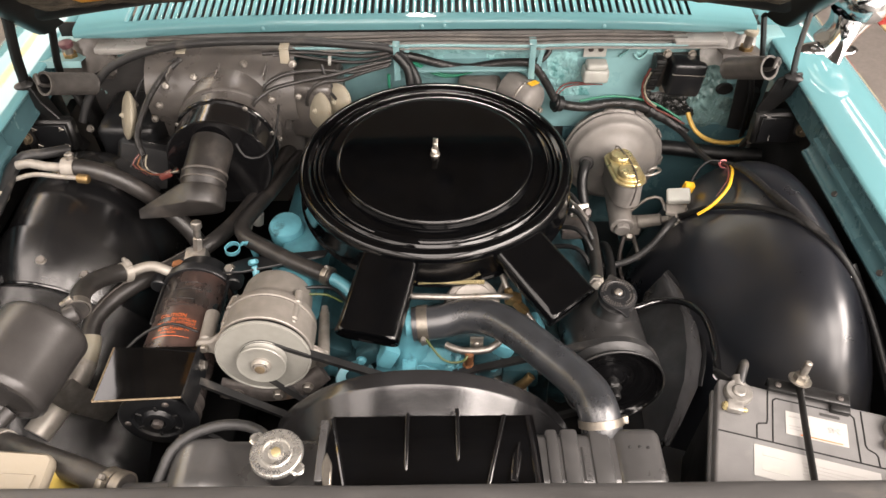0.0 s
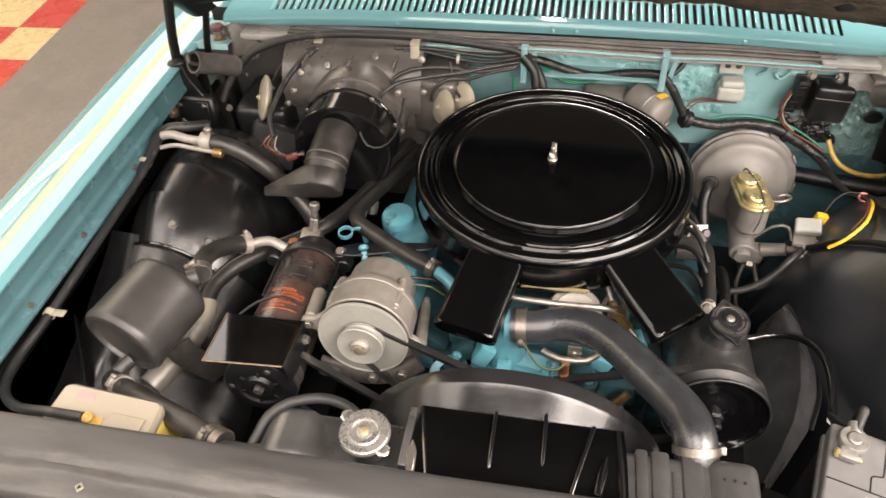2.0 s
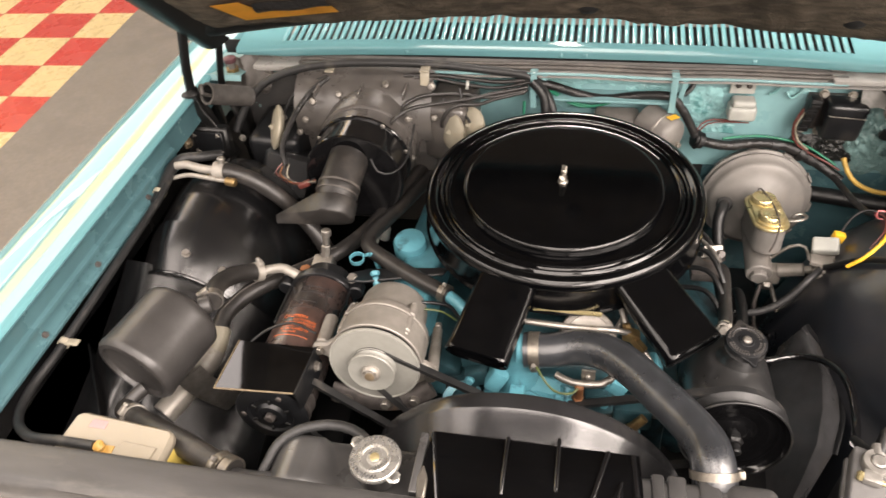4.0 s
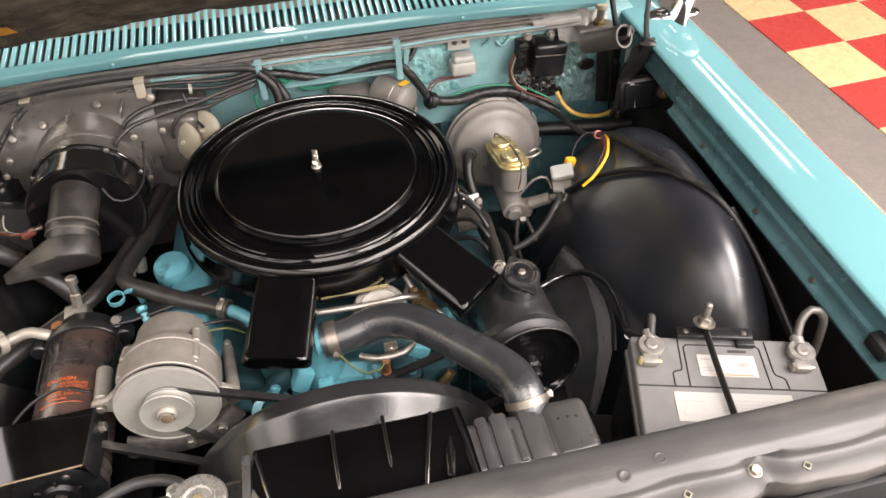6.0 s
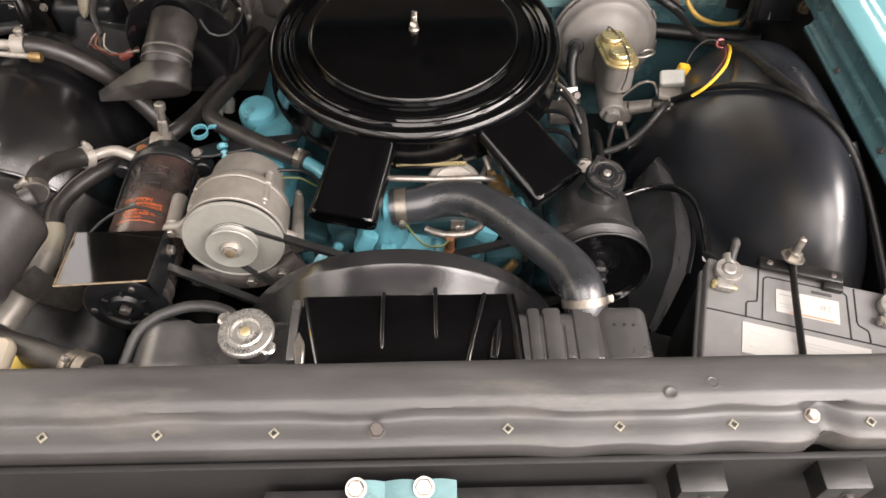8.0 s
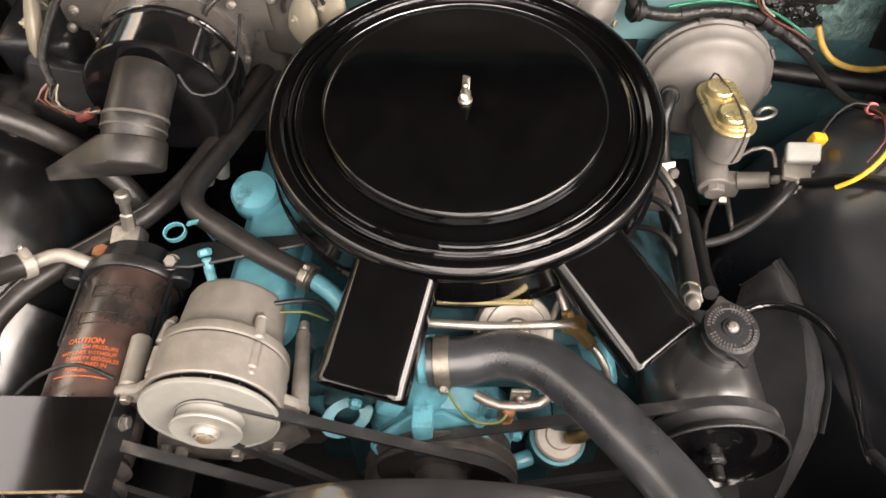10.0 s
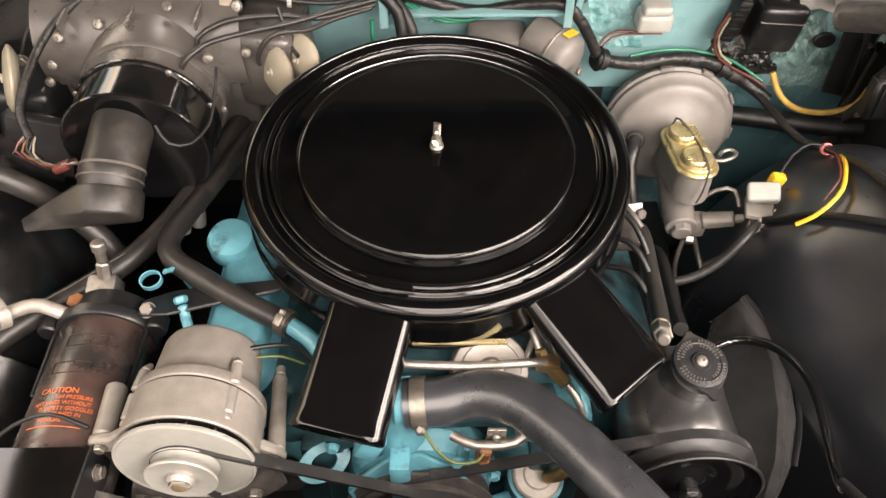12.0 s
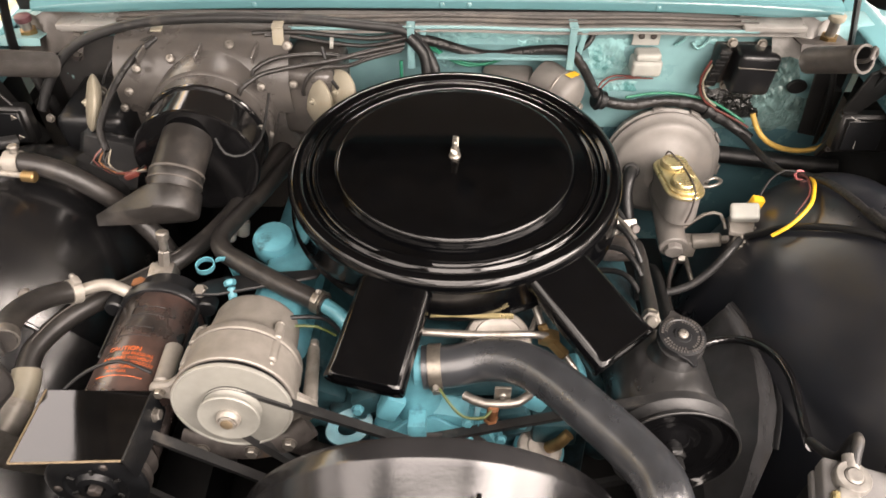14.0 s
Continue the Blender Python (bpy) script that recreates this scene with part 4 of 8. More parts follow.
fin_me = finish("fin", box((0, 0, 0), (0.0016, 0.034, 0.17), 0), fins)
for i in range(84):
    place("fin", fin_me, cond, Matrix.Translation((-0.155 + 0.005 * i, -0.729, 0.80)))
nose = thing("nose_panel", (0.0, -0.80, 0.82), "pale aqua nose panel below the hood opening", "body panel")
part("skin", sheet(lambda u, v: Vector((0.30 + 0.50 * u, -0.765 - 0.06 * v + 0.02 * u, 0.872 + 0.02 * u - 0.10 * v * v)), 10, 6, 0.002), aqua, nose)
latch = thing("hood_latch", (-0.01, -0.72, 0.88), "pale aqua hood latch plate with two bolts", "latch")
part("plate", sheet(lambda u, v: Vector((-0.066 + 0.112 * u, -0.712 - 0.06 * v, 0.918 + 0.006 * abs(math.sin(3 * math.pi * u)) - 0.02 * v)), 24, 5, 0.003), latch_aqua, latch)
for x in (-0.058, 0.012):
    hexes(latch, (x, -0.720, 0.921), (0, -0.3, 1), 0.018, HEX_ZINC)

# ---- radiator ----
radiator = thing("radiator", (-0.02, -0.55, 0.55), "black brass-tank radiator behind the support", "radiator")
part("core", box((-0.02, -0.556, 0.70), (0.60, 0.05, 0.38), 0.003), fins, radiator)


part("top_tank", box((0.075, -0.552, 0.9065), (0.400, 0.078, 0.050), 0.014, seg=3), tank_black, radiator, "black painted top tank")
part("tank_seam", box((-0.022, -0.552, 0.884), (0.604, 0.094, 0.007), 0.002), tank_black, radiator)


def shoulder(u, v):
    """Left part of the tank: a low rounded end, a slanting crease, then the flat round the filler neck."""
    x, y = -0.335 + 0.215 * u, -0.596 + 0.086 * v
    end = min(1.0, u / 0.20)
    wide = 1 - abs(2 * v - 1) ** 6
    round_off = math.sqrt(max(0.0, 1 - (1 - end) ** 2)) * max(0.0, wide) ** 0.4
    t = min(1.0, max(0.0, (-0.516 - y) / 0.062))
    left, right = -0.268 - 0.010 * t, -0.262 + 0.034 * t
    dip = 0.011 * min(1.0, max(0.0, (x - left) / (right - left)))
    z = 0.886 + (0.0455 - dip + 0.004 * v) * round_off
    return Vector((x, y, z))


part("shoulder", sheet(shoulder, 64, 32), tank_black, radiator, "pressed shoulder of the tank with a slanting crease", 60)
for x, w in ((0.1430, 0.0150), (0.1645, 0.0215), (0.2015, 0.0245)):
    part("rib", box((x, -0.5525, 0.9085), (w, 0.0815, 0.0530), 0.004, None, 2), tank_black, radiator)
part("filler_neck", drum((-0.186, -0.556, 0.925), (-0.186, -0.556, 0.958), 0.024), tank_black, radiator)
part("hose_neck", tube([(0.2125, -0.513, 0.885), (0.2125, -0.511, 0.905), (0.2115, -0.505, 0.918)], 0.0225, 20), tank_black, radiator)
part("inlet_stub", tube([(-0.318, -0.576, 0.908), (-0.345, -0.580, 0.909), (-0.375, -0.580, 0.911)], 0.0135, 16), tank_black, radiator)
part("neck_bracket", box((-0.135, -0.548, 0.93), (0.010, 0.080, 0.050), 0.002), tank_black, radiator)
part("end_block", box((0.2475, -0.5515, 0.9090), (0.0600, 0.0835, 0.055), 0.013, None, 4), tank_black, radiator, "raised end of the tank")
for dx, dy in ((-0.014, 0.012), (-0.002, 0.012), (0.008, 0.011)):
    part("rivet_dot", lathe([(0.0022, 0), (0.0012, 0.001), (0, 0.0011)], Matrix.Translation((0.250 + dx, -0.5515 + dy, 0.9374)), 10), pit_black, radiator)
part("data_plate", box((0.1825, -0.558, 0.9315), (0.0090, 0.044, 0.004), 0.001), tank_black, radiator, "narrow stamped plate between the ribs")
for k in range(6):
    part("stamp_bar", box((0.1825, -0.574 + 0.006 * k, 0.9338), (0.004, 0.003, 0.0006), 0), tank_black, radiator)

CAPM = Matrix.Translation((-0.186, -0.556, 0.957)) @ Matrix.Rotation(radians(-36), 4, "Z") @ Matrix.Diagonal((0.92, 0.92, 1, 1))
cap = part("cap", lathe([(0, 0.0), (0.0335, 0.0), (0.0345, 0.003), (0.0335, 0.0066), (0.0320, 0.0078), (0.0215, 0.0082), (0.0200, 0.0098), (0.0178, 0.0098), (0.0165, 0.0062), (0.0105, 0.0058), (0.0094, 0.0076), (0.0078, 0.0080), (0, 0.0080)], CAPM, 64), cap_plate, radiator, "zinc-plated cap with embossed lettering round the rim")
ear_me = finish("ear", merge(box((0.034, 0, 0.0035), (0.014, 0.019, 0.005), 0.002), drum((0.038, 0, 0.001), (0.038, 0, 0.006), 0.0075)), cap_plate)
for a in (0, math.pi):
    place("ear", ear_me, cap, CAPM @ Matrix.Rotation(a, 4, "Z"))
part("rivet", lathe([(0.0062, 0.0076), (0.0062, 0.0092), (0.004, 0.0098), (0, 0.0098)], CAPM, 20), gold_plate, cap, "brass rivet")


def ring_writing(text, radius, size, m, mat, parent, start, sweep, extrude=0.0003, name="lettering"):
    """Letters set one by one round a circle, feet to the centre."""
    n = len(text)
    for i, ch in enumerate(text):
        if ch == " ":
            continue
        a = radians(start - sweep * i / max(1, n - 1))
        place(name, writing(ch, size, None, mat, extrude=extrude), parent, m @ Matrix.Translation((radius * math.cos(a), radius * math.sin(a), 0)) @ Matrix.Rotation(a - math.pi / 2, 4, "Z"))


ring_writing("WARNING", 0.0272, 0.0078, CAPM @ Matrix.Translation((0, 0, 0.0084)), print_dark, cap, 318, 60, 0.0005)
ring_writing("DO NOT OPEN HOT", 0.0290, 0.0056, CAPM @ Matrix.Translation((0, 0, 0.0084)), print_dark, cap, 245, 170, 0.0005)

over = solo("overflow_hose", tube([(-0.345, -0.585, 0.90), (-0.334, -0.552, 0.915), (-0.325, -0.532, 0.925), (-0.302, -0.514, 0.933), (-0.265, -0.503, 0.936), (-0.232, -0.506, 0.936), (-0.207, -0.522, 0.940), (-0.196, -0.540, 0.944)], 0.0068, 12), rubber, "thin black rubber overflow hose by the radiator cap", "hose")

# fan shroud and its closing panel
shroud = thing("fan_shroud", (-0.022, -0.46, 0.55), "black fan shroud arching over the cooling fan", "fan shroud")
SC = Vector((-0.022, 0, 0.733))


def shroud_fn(prof, a0, a1):
    def fn(u, v):
        a = radians(a0 + (a1 - a0) * u)
        k = v * (len(prof) - 1)
        i = min(len(prof) - 2, int(k))
        f = k - i
        r, y = prof[i][0] * (1 - f) + prof[i + 1][0] * f, prof[i][1] * (1 - f) + prof[i + 1][1] * f
        w = 0.0012 * noise.noise(Vector((u * 9, y * 20, 1)))
        return Vector((SC.x + (r + w) * math.cos(a), y, SC.z + (r + w) * math.sin(a)))
    return fn


part("ring", sheet(shroud_fn([(0.206, -0.434), (0.216, -0.435), (0.2228, -0.437), (0.2238, -0.441), (0.2240, -0.450), (0.2238, -0.459), (0.2226, -0.4615), (0.2180, -0.474), (0.2134, -0.487), (0.2090, -0.500), (0.2080, -0.512)], 195, -15), 96, 30, 0.003), shroud_black, shroud, "glossy black rolled ring", 50)
part("skirt", box((-0.022, -0.512, 0.72), (0.56, 0.012, 0.36), 0.003), shroud_black, shroud)

closing = thing("closing_panel", (0.0, -0.55, 0.93), "shiny black closing panel with pressed ribs over the radiator", "panel")


def close_fn(u, v):
    x = -0.1265 + 0.2475 * u + (0.010 * (0.5 - u)) * -v
    lift = 0.006 * math.sin(math.pi * min(1, v * 1.2)) if v < 0.83 else 0.0
    return Vector((x, -0.503 - 0.092 * v, 0.947 + 0.004 * v + lift))


part("panel", sheet(close_fn, 40, 14, 0.003), enamel, closing, "", 50)
part("rear_turn", sheet(lambda u, v: Vector((-0.1265 + 0.2475 * u, -0.5025 + 0.006 * v, 0.946 - 0.035 * v)), 20, 3, 0.003), enamel, closing)
pr_me = finish("rib", tube([(0, 0.040, -0.002), (0, 0.02, 0.0026), (0, -0.012, 0.0028), (0, -0.034, -0.003)], 0.0026, 10), gloss_drum)
for x, dy in ((-0.034, 0.0), (0.027, 0.006)):
    place("rib", pr_me, closing, Matrix.Translation((x, -0.539 + dy, 0.9525)))
part("rib", tube([(0.085, -0.502, 0.950), (0.078, -0.530, 0.9555), (0.070, -0.560, 0.9560), (0.062, -0.592, 0.950)], 0.0030, 10), gloss_drum, closing)
part("edge_flange", merge(tube([(-0.1260, -0.504, 0.948), (-0.1150, -0.55, 0.955), (-0.1040, -0.596, 0.951)], 0.0026, 8), tube([(-0.1262, -0.507, 0.944), (-0.1262, -0.552, 0.944), (-0.1275, -0.585, 0.941)], 0.0034, 8, flat=0.5), tube([(-0.1190, -0.535, 0.947), (-0.1165, -0.565, 0.947), (-0.1130, -0.597, 0.945)], 0.0016, 8)), gloss_drum, closing, "bent bright-edged side flange")
part("edge_flange", tube([(0.1135, -0.502, 0.947), (0.1165, -0.55, 0.955), (0.1195, -0.594, 0.951)], 0.0036, 8), gloss_drum, closing)
part("clip", merge(prism([(-0.0045, -0.026), (0.0045, -0.026), (0.0055, 0.008), (0.0015, 0.022), (-0.0015, 0.022), (-0.005, 0.008)], 0.004, Matrix.Translation((0.095, -0.566, 0.954)) @ Matrix.Rotation(radians(-10), 4, "Z"), 0.0015), tube([(0.0995, -0.545, 0.960), (0.0955, -0.565, 0.9610), (0.0930, -0.588, 0.957)], 0.0018, 8)), gloss_drum, closing, "spring clip pressed over the panel")
part("clip", prism([(-0.005, -0.022), (0.005, -0.022), (0.006, 0.006), (0.0, 0.022), (-0.006, 0.006)], 0.007, Matrix.Translation((-0.1260, -0.573, 0.950)) @ Matrix.Rotation(radians(6), 4, "Z"), 0.002), zinc, closing, "bare metal clip")

# ---- engine ----
FWD = Vector((0, -math.cos(radians(8)), math.sin(radians(8))))
UPW = Vector((0, math.sin(radians(8)), math.cos(radians(8))))
TILT_X = Matrix.Rotation(radians(-8), 3, "X")


def rot_y(deg):
    return Matrix.Rotation(radians(deg), 3, "Y")


engine = thing("engine", (0, -0.05, 0.40), "pale blue painted V8 engine block with its castings", "engine")
# main castings and right valve cover: shade painted as darker blue
part("block", box((0, 0.0, 0.58), (0.40, 0.56, 0.24), 0.02, TILT_X), shaded_blue, engine)
part("intake_manifold", box((0, -0.02, 0.775), (0.28, 0.46, 0.07), 0.02, TILT_X), shaded_blue, engine)
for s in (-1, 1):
    part("cylinder_head", box((s * 0.205, 0.0, 0.68 + 0.6 * (0 if s < 0 else -0.075)), (0.15, 0.52, 0.12), 0.015, TILT_X @ rot_y(s * 38)), shaded_blue, engine)
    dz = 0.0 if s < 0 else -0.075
    part("valve_cover", box((s * 0.250, -0.005, 0.742 + dz), (0.115, 0.47, 0.060), 0.018, TILT_X @ rot_y(s * 34), 3), engine_blue if s < 0 else shaded_blue, engine)
    if s < 0:
        part("cover_ridge", box((-0.240, -0.105, 0.794), (0.070, 0.20, 0.062), 0.012, TILT_X @ rot_y(-6), 3), engine_blue, engine, "raised ridge of the rocker cover")
    for y in (-0.2, -0.07, 0.06, 0.19):
        hexes(engine, (s * 0.292, y, 0.712 + dz - 0.14 * y), (s * 0.6, 0, 0.8), 0.011, HEX_BLUE)
part("filler_neck", drum((-0.270, -0.032, 0.745), (-0.271, -0.036, 0.810), 0.022), engine_blue, engine)
part("oil_cap", lathe([(0, 0), (0.030, 0), (0.0315, 0.004), (0.0315, 0.024), (0.028, 0.031), (0.018, 0.0345), (0, 0.0355)], at_axis((-0.272, -0.036, 0.803), (0.05, -0.12, 1)), 40), engine_blue, engine, "round pale blue oil filler cap")
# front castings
part("timing_cover", box((-0.01, -0.290, 0.64), (0.27, 0.05, 0.22), 0.020, TILT_X), shaded_blue, engine)
part("water_pump", lathe([(0, -0.02), (0.085, -0.02), (0.09, 0.0), (0.08, 0.022), (0.050, 0.03), (0.042, 0.05), (0, 0.05)], at_axis((-0.02, -0.305, 0.715), FWD), 40), engine_blue, engine)
part("pump_outlet", tube([(-0.035, -0.300, 0.74), (-0.043, -0.290, 0.79), (-0.040, -0.283, 0.835), (-0.028, -0.284, 0.853)], 0.031, 18, swell=lambda u: 1.15 - 0.2 * u), engine_blue, engine, "thermostat housing")
part("outlet_neck", drum((-0.045, -0.286, 0.857), (-0.012, -0.288, 0.860), 0.0245), engine_blue, engine)
EF = at_axis((0, -0.330, 0.770), (0, -0.86, 0.50))
part("pump_bracket", prism([(-0.104, -0.022), (-0.090, -0.004), (-0.056, 0.024), (-0.020, 0.030), (0.018, 0.010), (0.040, -0.018), (0.030, -0.034), (0.006, -0.014), (-0.022, 0.002), (-0.050, -0.002), (-0.082, -0.024), (-0.096, -0.036)], 0.008, EF, 0.002), engine_blue, engine, "arched flat casting over the water pump")
part("bracket_block", box((-0.042, -0.334, 0.777), (0.023, 0.030, 0.070), 0.003, TILT_X), engine_blue, engine, "square upright block")
part("bracket_web", prism([(-0.020, -0.030), (0.012, -0.034), (0.020, 0.018), (-0.014, 0.030)], 0.006, at_axis((0.045, -0.312, 0.752), (0.2, -0.9, 0.3)), 0.002), engine_blue, engine)
for x0, z0, x1, z1 in ((0.022, 0.745, 0.026, 0.812), (0.036, 0.740, 0.040, 0.800), (-0.012, 0.742, -0.010, 0.790)):
    part("casting_rib", tube([(x0, -0.322, z0), ((x0 + x1) / 2, -0.320, (z0 + z1) / 2), (x1, -0.312, z1)], 0.0042, 8), engine_blue, engine)
part("crossover", tube([(-0.13, -0.262, 0.80), (-0.06, -0.272, 0.815), (0.03, -0.272, 0.818), (0.13, -0.262, 0.80)], 0.024, 16), shaded_blue, engine, "water crossover of the intake")
# low and left bosses get the blue with painted shade
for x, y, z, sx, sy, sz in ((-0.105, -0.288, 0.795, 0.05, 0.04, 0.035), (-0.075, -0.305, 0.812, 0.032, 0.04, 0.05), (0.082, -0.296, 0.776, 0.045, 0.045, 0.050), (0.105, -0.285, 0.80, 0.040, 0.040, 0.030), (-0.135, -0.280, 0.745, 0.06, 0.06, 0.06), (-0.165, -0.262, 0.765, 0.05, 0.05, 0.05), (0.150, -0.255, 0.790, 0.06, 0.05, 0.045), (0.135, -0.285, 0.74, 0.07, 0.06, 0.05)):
    part("casting_boss", box((x, y, z), (sx * 0.85, sy, sz * 0.85), 0.006, TILT_X @ rot_y(30 * math.sin(70 * x)), 2), shaded_blue if z < 0.78 or x < -0.09 else engine_blue, engine)
for x, y, z in ((0.020, -0.334, 0.812), (0.036, -0.332, 0.800), (0.088, -0.328, 0.800), (-0.118, -0.312, 0.800), (-0.06, -0.345, 0.768), (0.062, -0.336, 0.775)):
    hexes(engine, (x, y, z), FWD, 0.013, HEX_BLUE)
eye = lathe([(0.013, -0.003), (0.025, -0.003), (0.026, 0), (0.025, 0.003), (0.013, 0.003), (0.012, 0), (0.013, -0.003)], at_axis((-0.132, -0.316, 0.764), (0.25, -0.45, 0.85)) @ Matrix.Diagonal((1.25, 0.85, 1, 1)), 32)
part("lifting_eye", eye, engine_blue, engine)
part("eye_stem", tube([(-0.150, -0.305, 0.757), (-0.175, -0.29, 0.745), (-0.19, -0.28, 0.72)], 0.012, 12, flat=0.5), engine_blue, engine)
part("sender", merge(drum((0.048, -0.324, 0.792), (0.049, -0.331, 0.816), 0.0088, seg=6), drum((0.049, -0.331, 0.816), (0.050, -0.335, 0.848), 0.0068)), copper_rust, engine, "rusty temperature sender")
part("carburetor_base", box((0.024, -0.232, 0.891), (0.104, 0.006, 0.005), 0.0012), gold_plate, engine, "gold plated carburetor body")
part("choke_cover", lathe([(0, 0.0075), (0.026, 0.0075), (0.030, 0.0085), (0.033, 0.0085), (0.0345, 0.0065), (0.039, 0.0060), (0.042, 0.005), (0.044, 0.001), (0.044, 0), (0.044, -0.02), (0, -0.02)], at_axis((0.058, -0.246, 0.852), (0.1, -0.55, 0.84)), 40), cast_alu, engine, "round grey choke cover")
part("choke_boss", lathe([(0, 0.012), (0.013, 0.012), (0.016, 0.009), (0.016, 0.006)], at_axis((0.058, -0.246, 0.852), (0.1, -0.55, 0.84)), 28), steel, engine)
part("carburetor", box((0.0, -0.05, 0.842), (0.16, 0.22, 0.06), 0.01), brass, engine, "carburetor below the air cleaner")
part("fuel_line", tube([(-0.075, -0.250, 0.884), (-0.03, -0.256, 0.887), (0.04, -0.258, 0.886), (0.095, -0.253, 0.882), (0.118, -0.246, 0.870)], 0.0048, 12), steel, engine, "bare steel fuel line")
part("vent_line", tube([(0.015, -0.318, 0.845), (0.040, -0.330, 0.846), (0.080, -0.327, 0.846), (0.100, -0.310, 0.852), (0.103, -0.290, 0.856)], 0.0058, 12), steel, engine, "bent steel vacuum line")
part("line_bracket", merge(box((0.061, -0.322, 0.854), (0.020, 0.004, 0.030), 0.001), box((0.061, -0.327, 0.842), (0.022, 0.012, 0.003), 0.001)), zinc, engine)
screw(engine, (0.061, -0.326, 0.857), (0, -1, 0.2), 0.010)
part("brass_tee", merge(box((0.121, -0.244, 0.864), (0.024, 0.018, 0.018), 0.003, rot_y(20)), drum((0.121, -0.244, 0.862), (0.142, -0.262, 0.850), 0.0085, seg=6), drum((0.120, -0.244, 0.862), (0.112, -0.232, 0.876), 0.007, seg=6)), brass, engine, "brass tee fitting")
part("tee_line", tube([(0.142, -0.262, 0.850), (0.158, -0.278, 0.83), (0.165, -0.29, 0.79), (0.17, -0.30, 0.74)], 0.0048, 10), steel, engine)
part("tee_line", tube([(0.112, -0.232, 0.876), (0.105, -0.212, 0.884), (0.10, -0.19, 0.88)], 0.0048, 10), steel, engine)
part("choke_line", tube([(0.098, -0.235, 0.858), (0.112, -0.205, 0.868), (0.122, -0.18, 0.865)], 0.004, 8), steel, engine)
# fuel filter and its cup
filt = thing("fuel_pump", (0.116, -0.32, 0.66), "pale blue fuel pump with a bare metal cap", "fuel pump")
part("cup", lathe([(0, -0.05), (0.026, -0.05), (0.031, -0.04), (0.031, 0.0), (0.034, 0.002), (0.034, 0.008), (0, 0.008)], at_axis((0.116, -0.318, 0.712), (0.1, -0.15, 1)), 32), engine_blue, filt)
part("cap", lathe([(0, 0.020), (0.016, 0.020), (0.018, 0.018), (0.027, 0.018), (0.0295, 0.016), (0.030, 0.008), (0, 0.008)], at_axis((0.116, -0.318, 0.712), (0.1, -0.15, 1)), 32), old_alu, filt, "pale metal cap")
part("elbow", tube([(0.128, -0.325, 0.735), (0.138, -0.330, 0.755), (0.150, -0.325, 0.770)], 0.008, 10), brass, filt)
part("outlet", tube([(0.085, -0.335, 0.69), (0.060, -0.345, 0.695), (0.045, -0.34, 0.70)], 0.010, 10), engine_blue, filt)

# ---- air cleaner ----
cleaner = thing("air_cleaner", (0, 0, 0.88), "glossy black round air cleaner with two snorkels", "air cleaner")
LID = [(0, 0.9605), (0.05, 0.9605), (0.150, 0.9602), (0.1590, 0.9601), (0.1620, 0.9597), (0.1645, 0.9588), (0.1664, 0.9573), (0.1677, 0.9552), (0.1685, 0.9525), (0.1690, 0.9490), (0.1693, 0.9452), (0.1696, 0.9443), (0.1755, 0.9441), (0.186, 0.9440), (0.1925, 0.9440), (0.1943, 0.9452), (0.1960, 0.9477), (0.1978, 0.9490), (0.1995, 0.9484), (0.2010, 0.9464), (0.2020, 0.9453), (0.2032, 0.9466), (0.2048, 0.9491), (0.2065, 0.9499), (0.2081, 0.9488), (0.2096, 0.9464), (0.2107, 0.9456), (0.2125, 0.9466), (0.2155, 0.9500), (0.2190, 0.9522), (0.2235, 0.9527), (0.2285, 0.9510), (0.2325, 0.9472), (0.2346, 0.9425), (0.2353, 0.9385), (0.2353, 0.9345), (0.2335, 0.9325)]
part("lid", lathe(LID, Matrix.Identity(4), 160), enamel, cleaner, "glossy black lid with concentric ridges", 60)
part("pan", lathe([(0.2325, 0.9345), (0.2322, 0.9310), (0.2320, 0.9240), (0.2322, 0.9140), (0.2328, 0.9040), (0.2338, 0.8955), (0.2352, 0.8908), (0.2374, 0.8888), (0.2380, 0.8868), (0.2366, 0.8848), (0.20, 0.8760), (0.10, 0.8700), (0, 0.8700)], Matrix.Identity(4), 128), enamel, cleaner, "glossy black pan with a rolled lower rim", 50)
part("stud", drum((0, -0.004, 0.958), (0, -0.004, 0.987), 0.0040, seg=16), zinc, cleaner, "threaded zinc stud")
part("wing_nut", merge(lathe([(0, 0), (0.0085, 0), (0.0085, 0.002), (0.0068, 0.004), (0.0060, 0.013), (0.0042, 0.014)], Matrix.Translation((0, -0.004, 0.961)), 20), tube([(0.0, 0.0, 0.970), (0.0005, 0.006, 0.977), (0.001, 0.0095, 0.985)], 0.0030, 8, flat=1.8), tube([(0, -0.008, 0.970), (-0.0005, -0.014, 0.975), (-0.001, -0.018, 0.979)], 0.0030, 8, flat=1.8)), zinc, cleaner, "zinc wing nut")


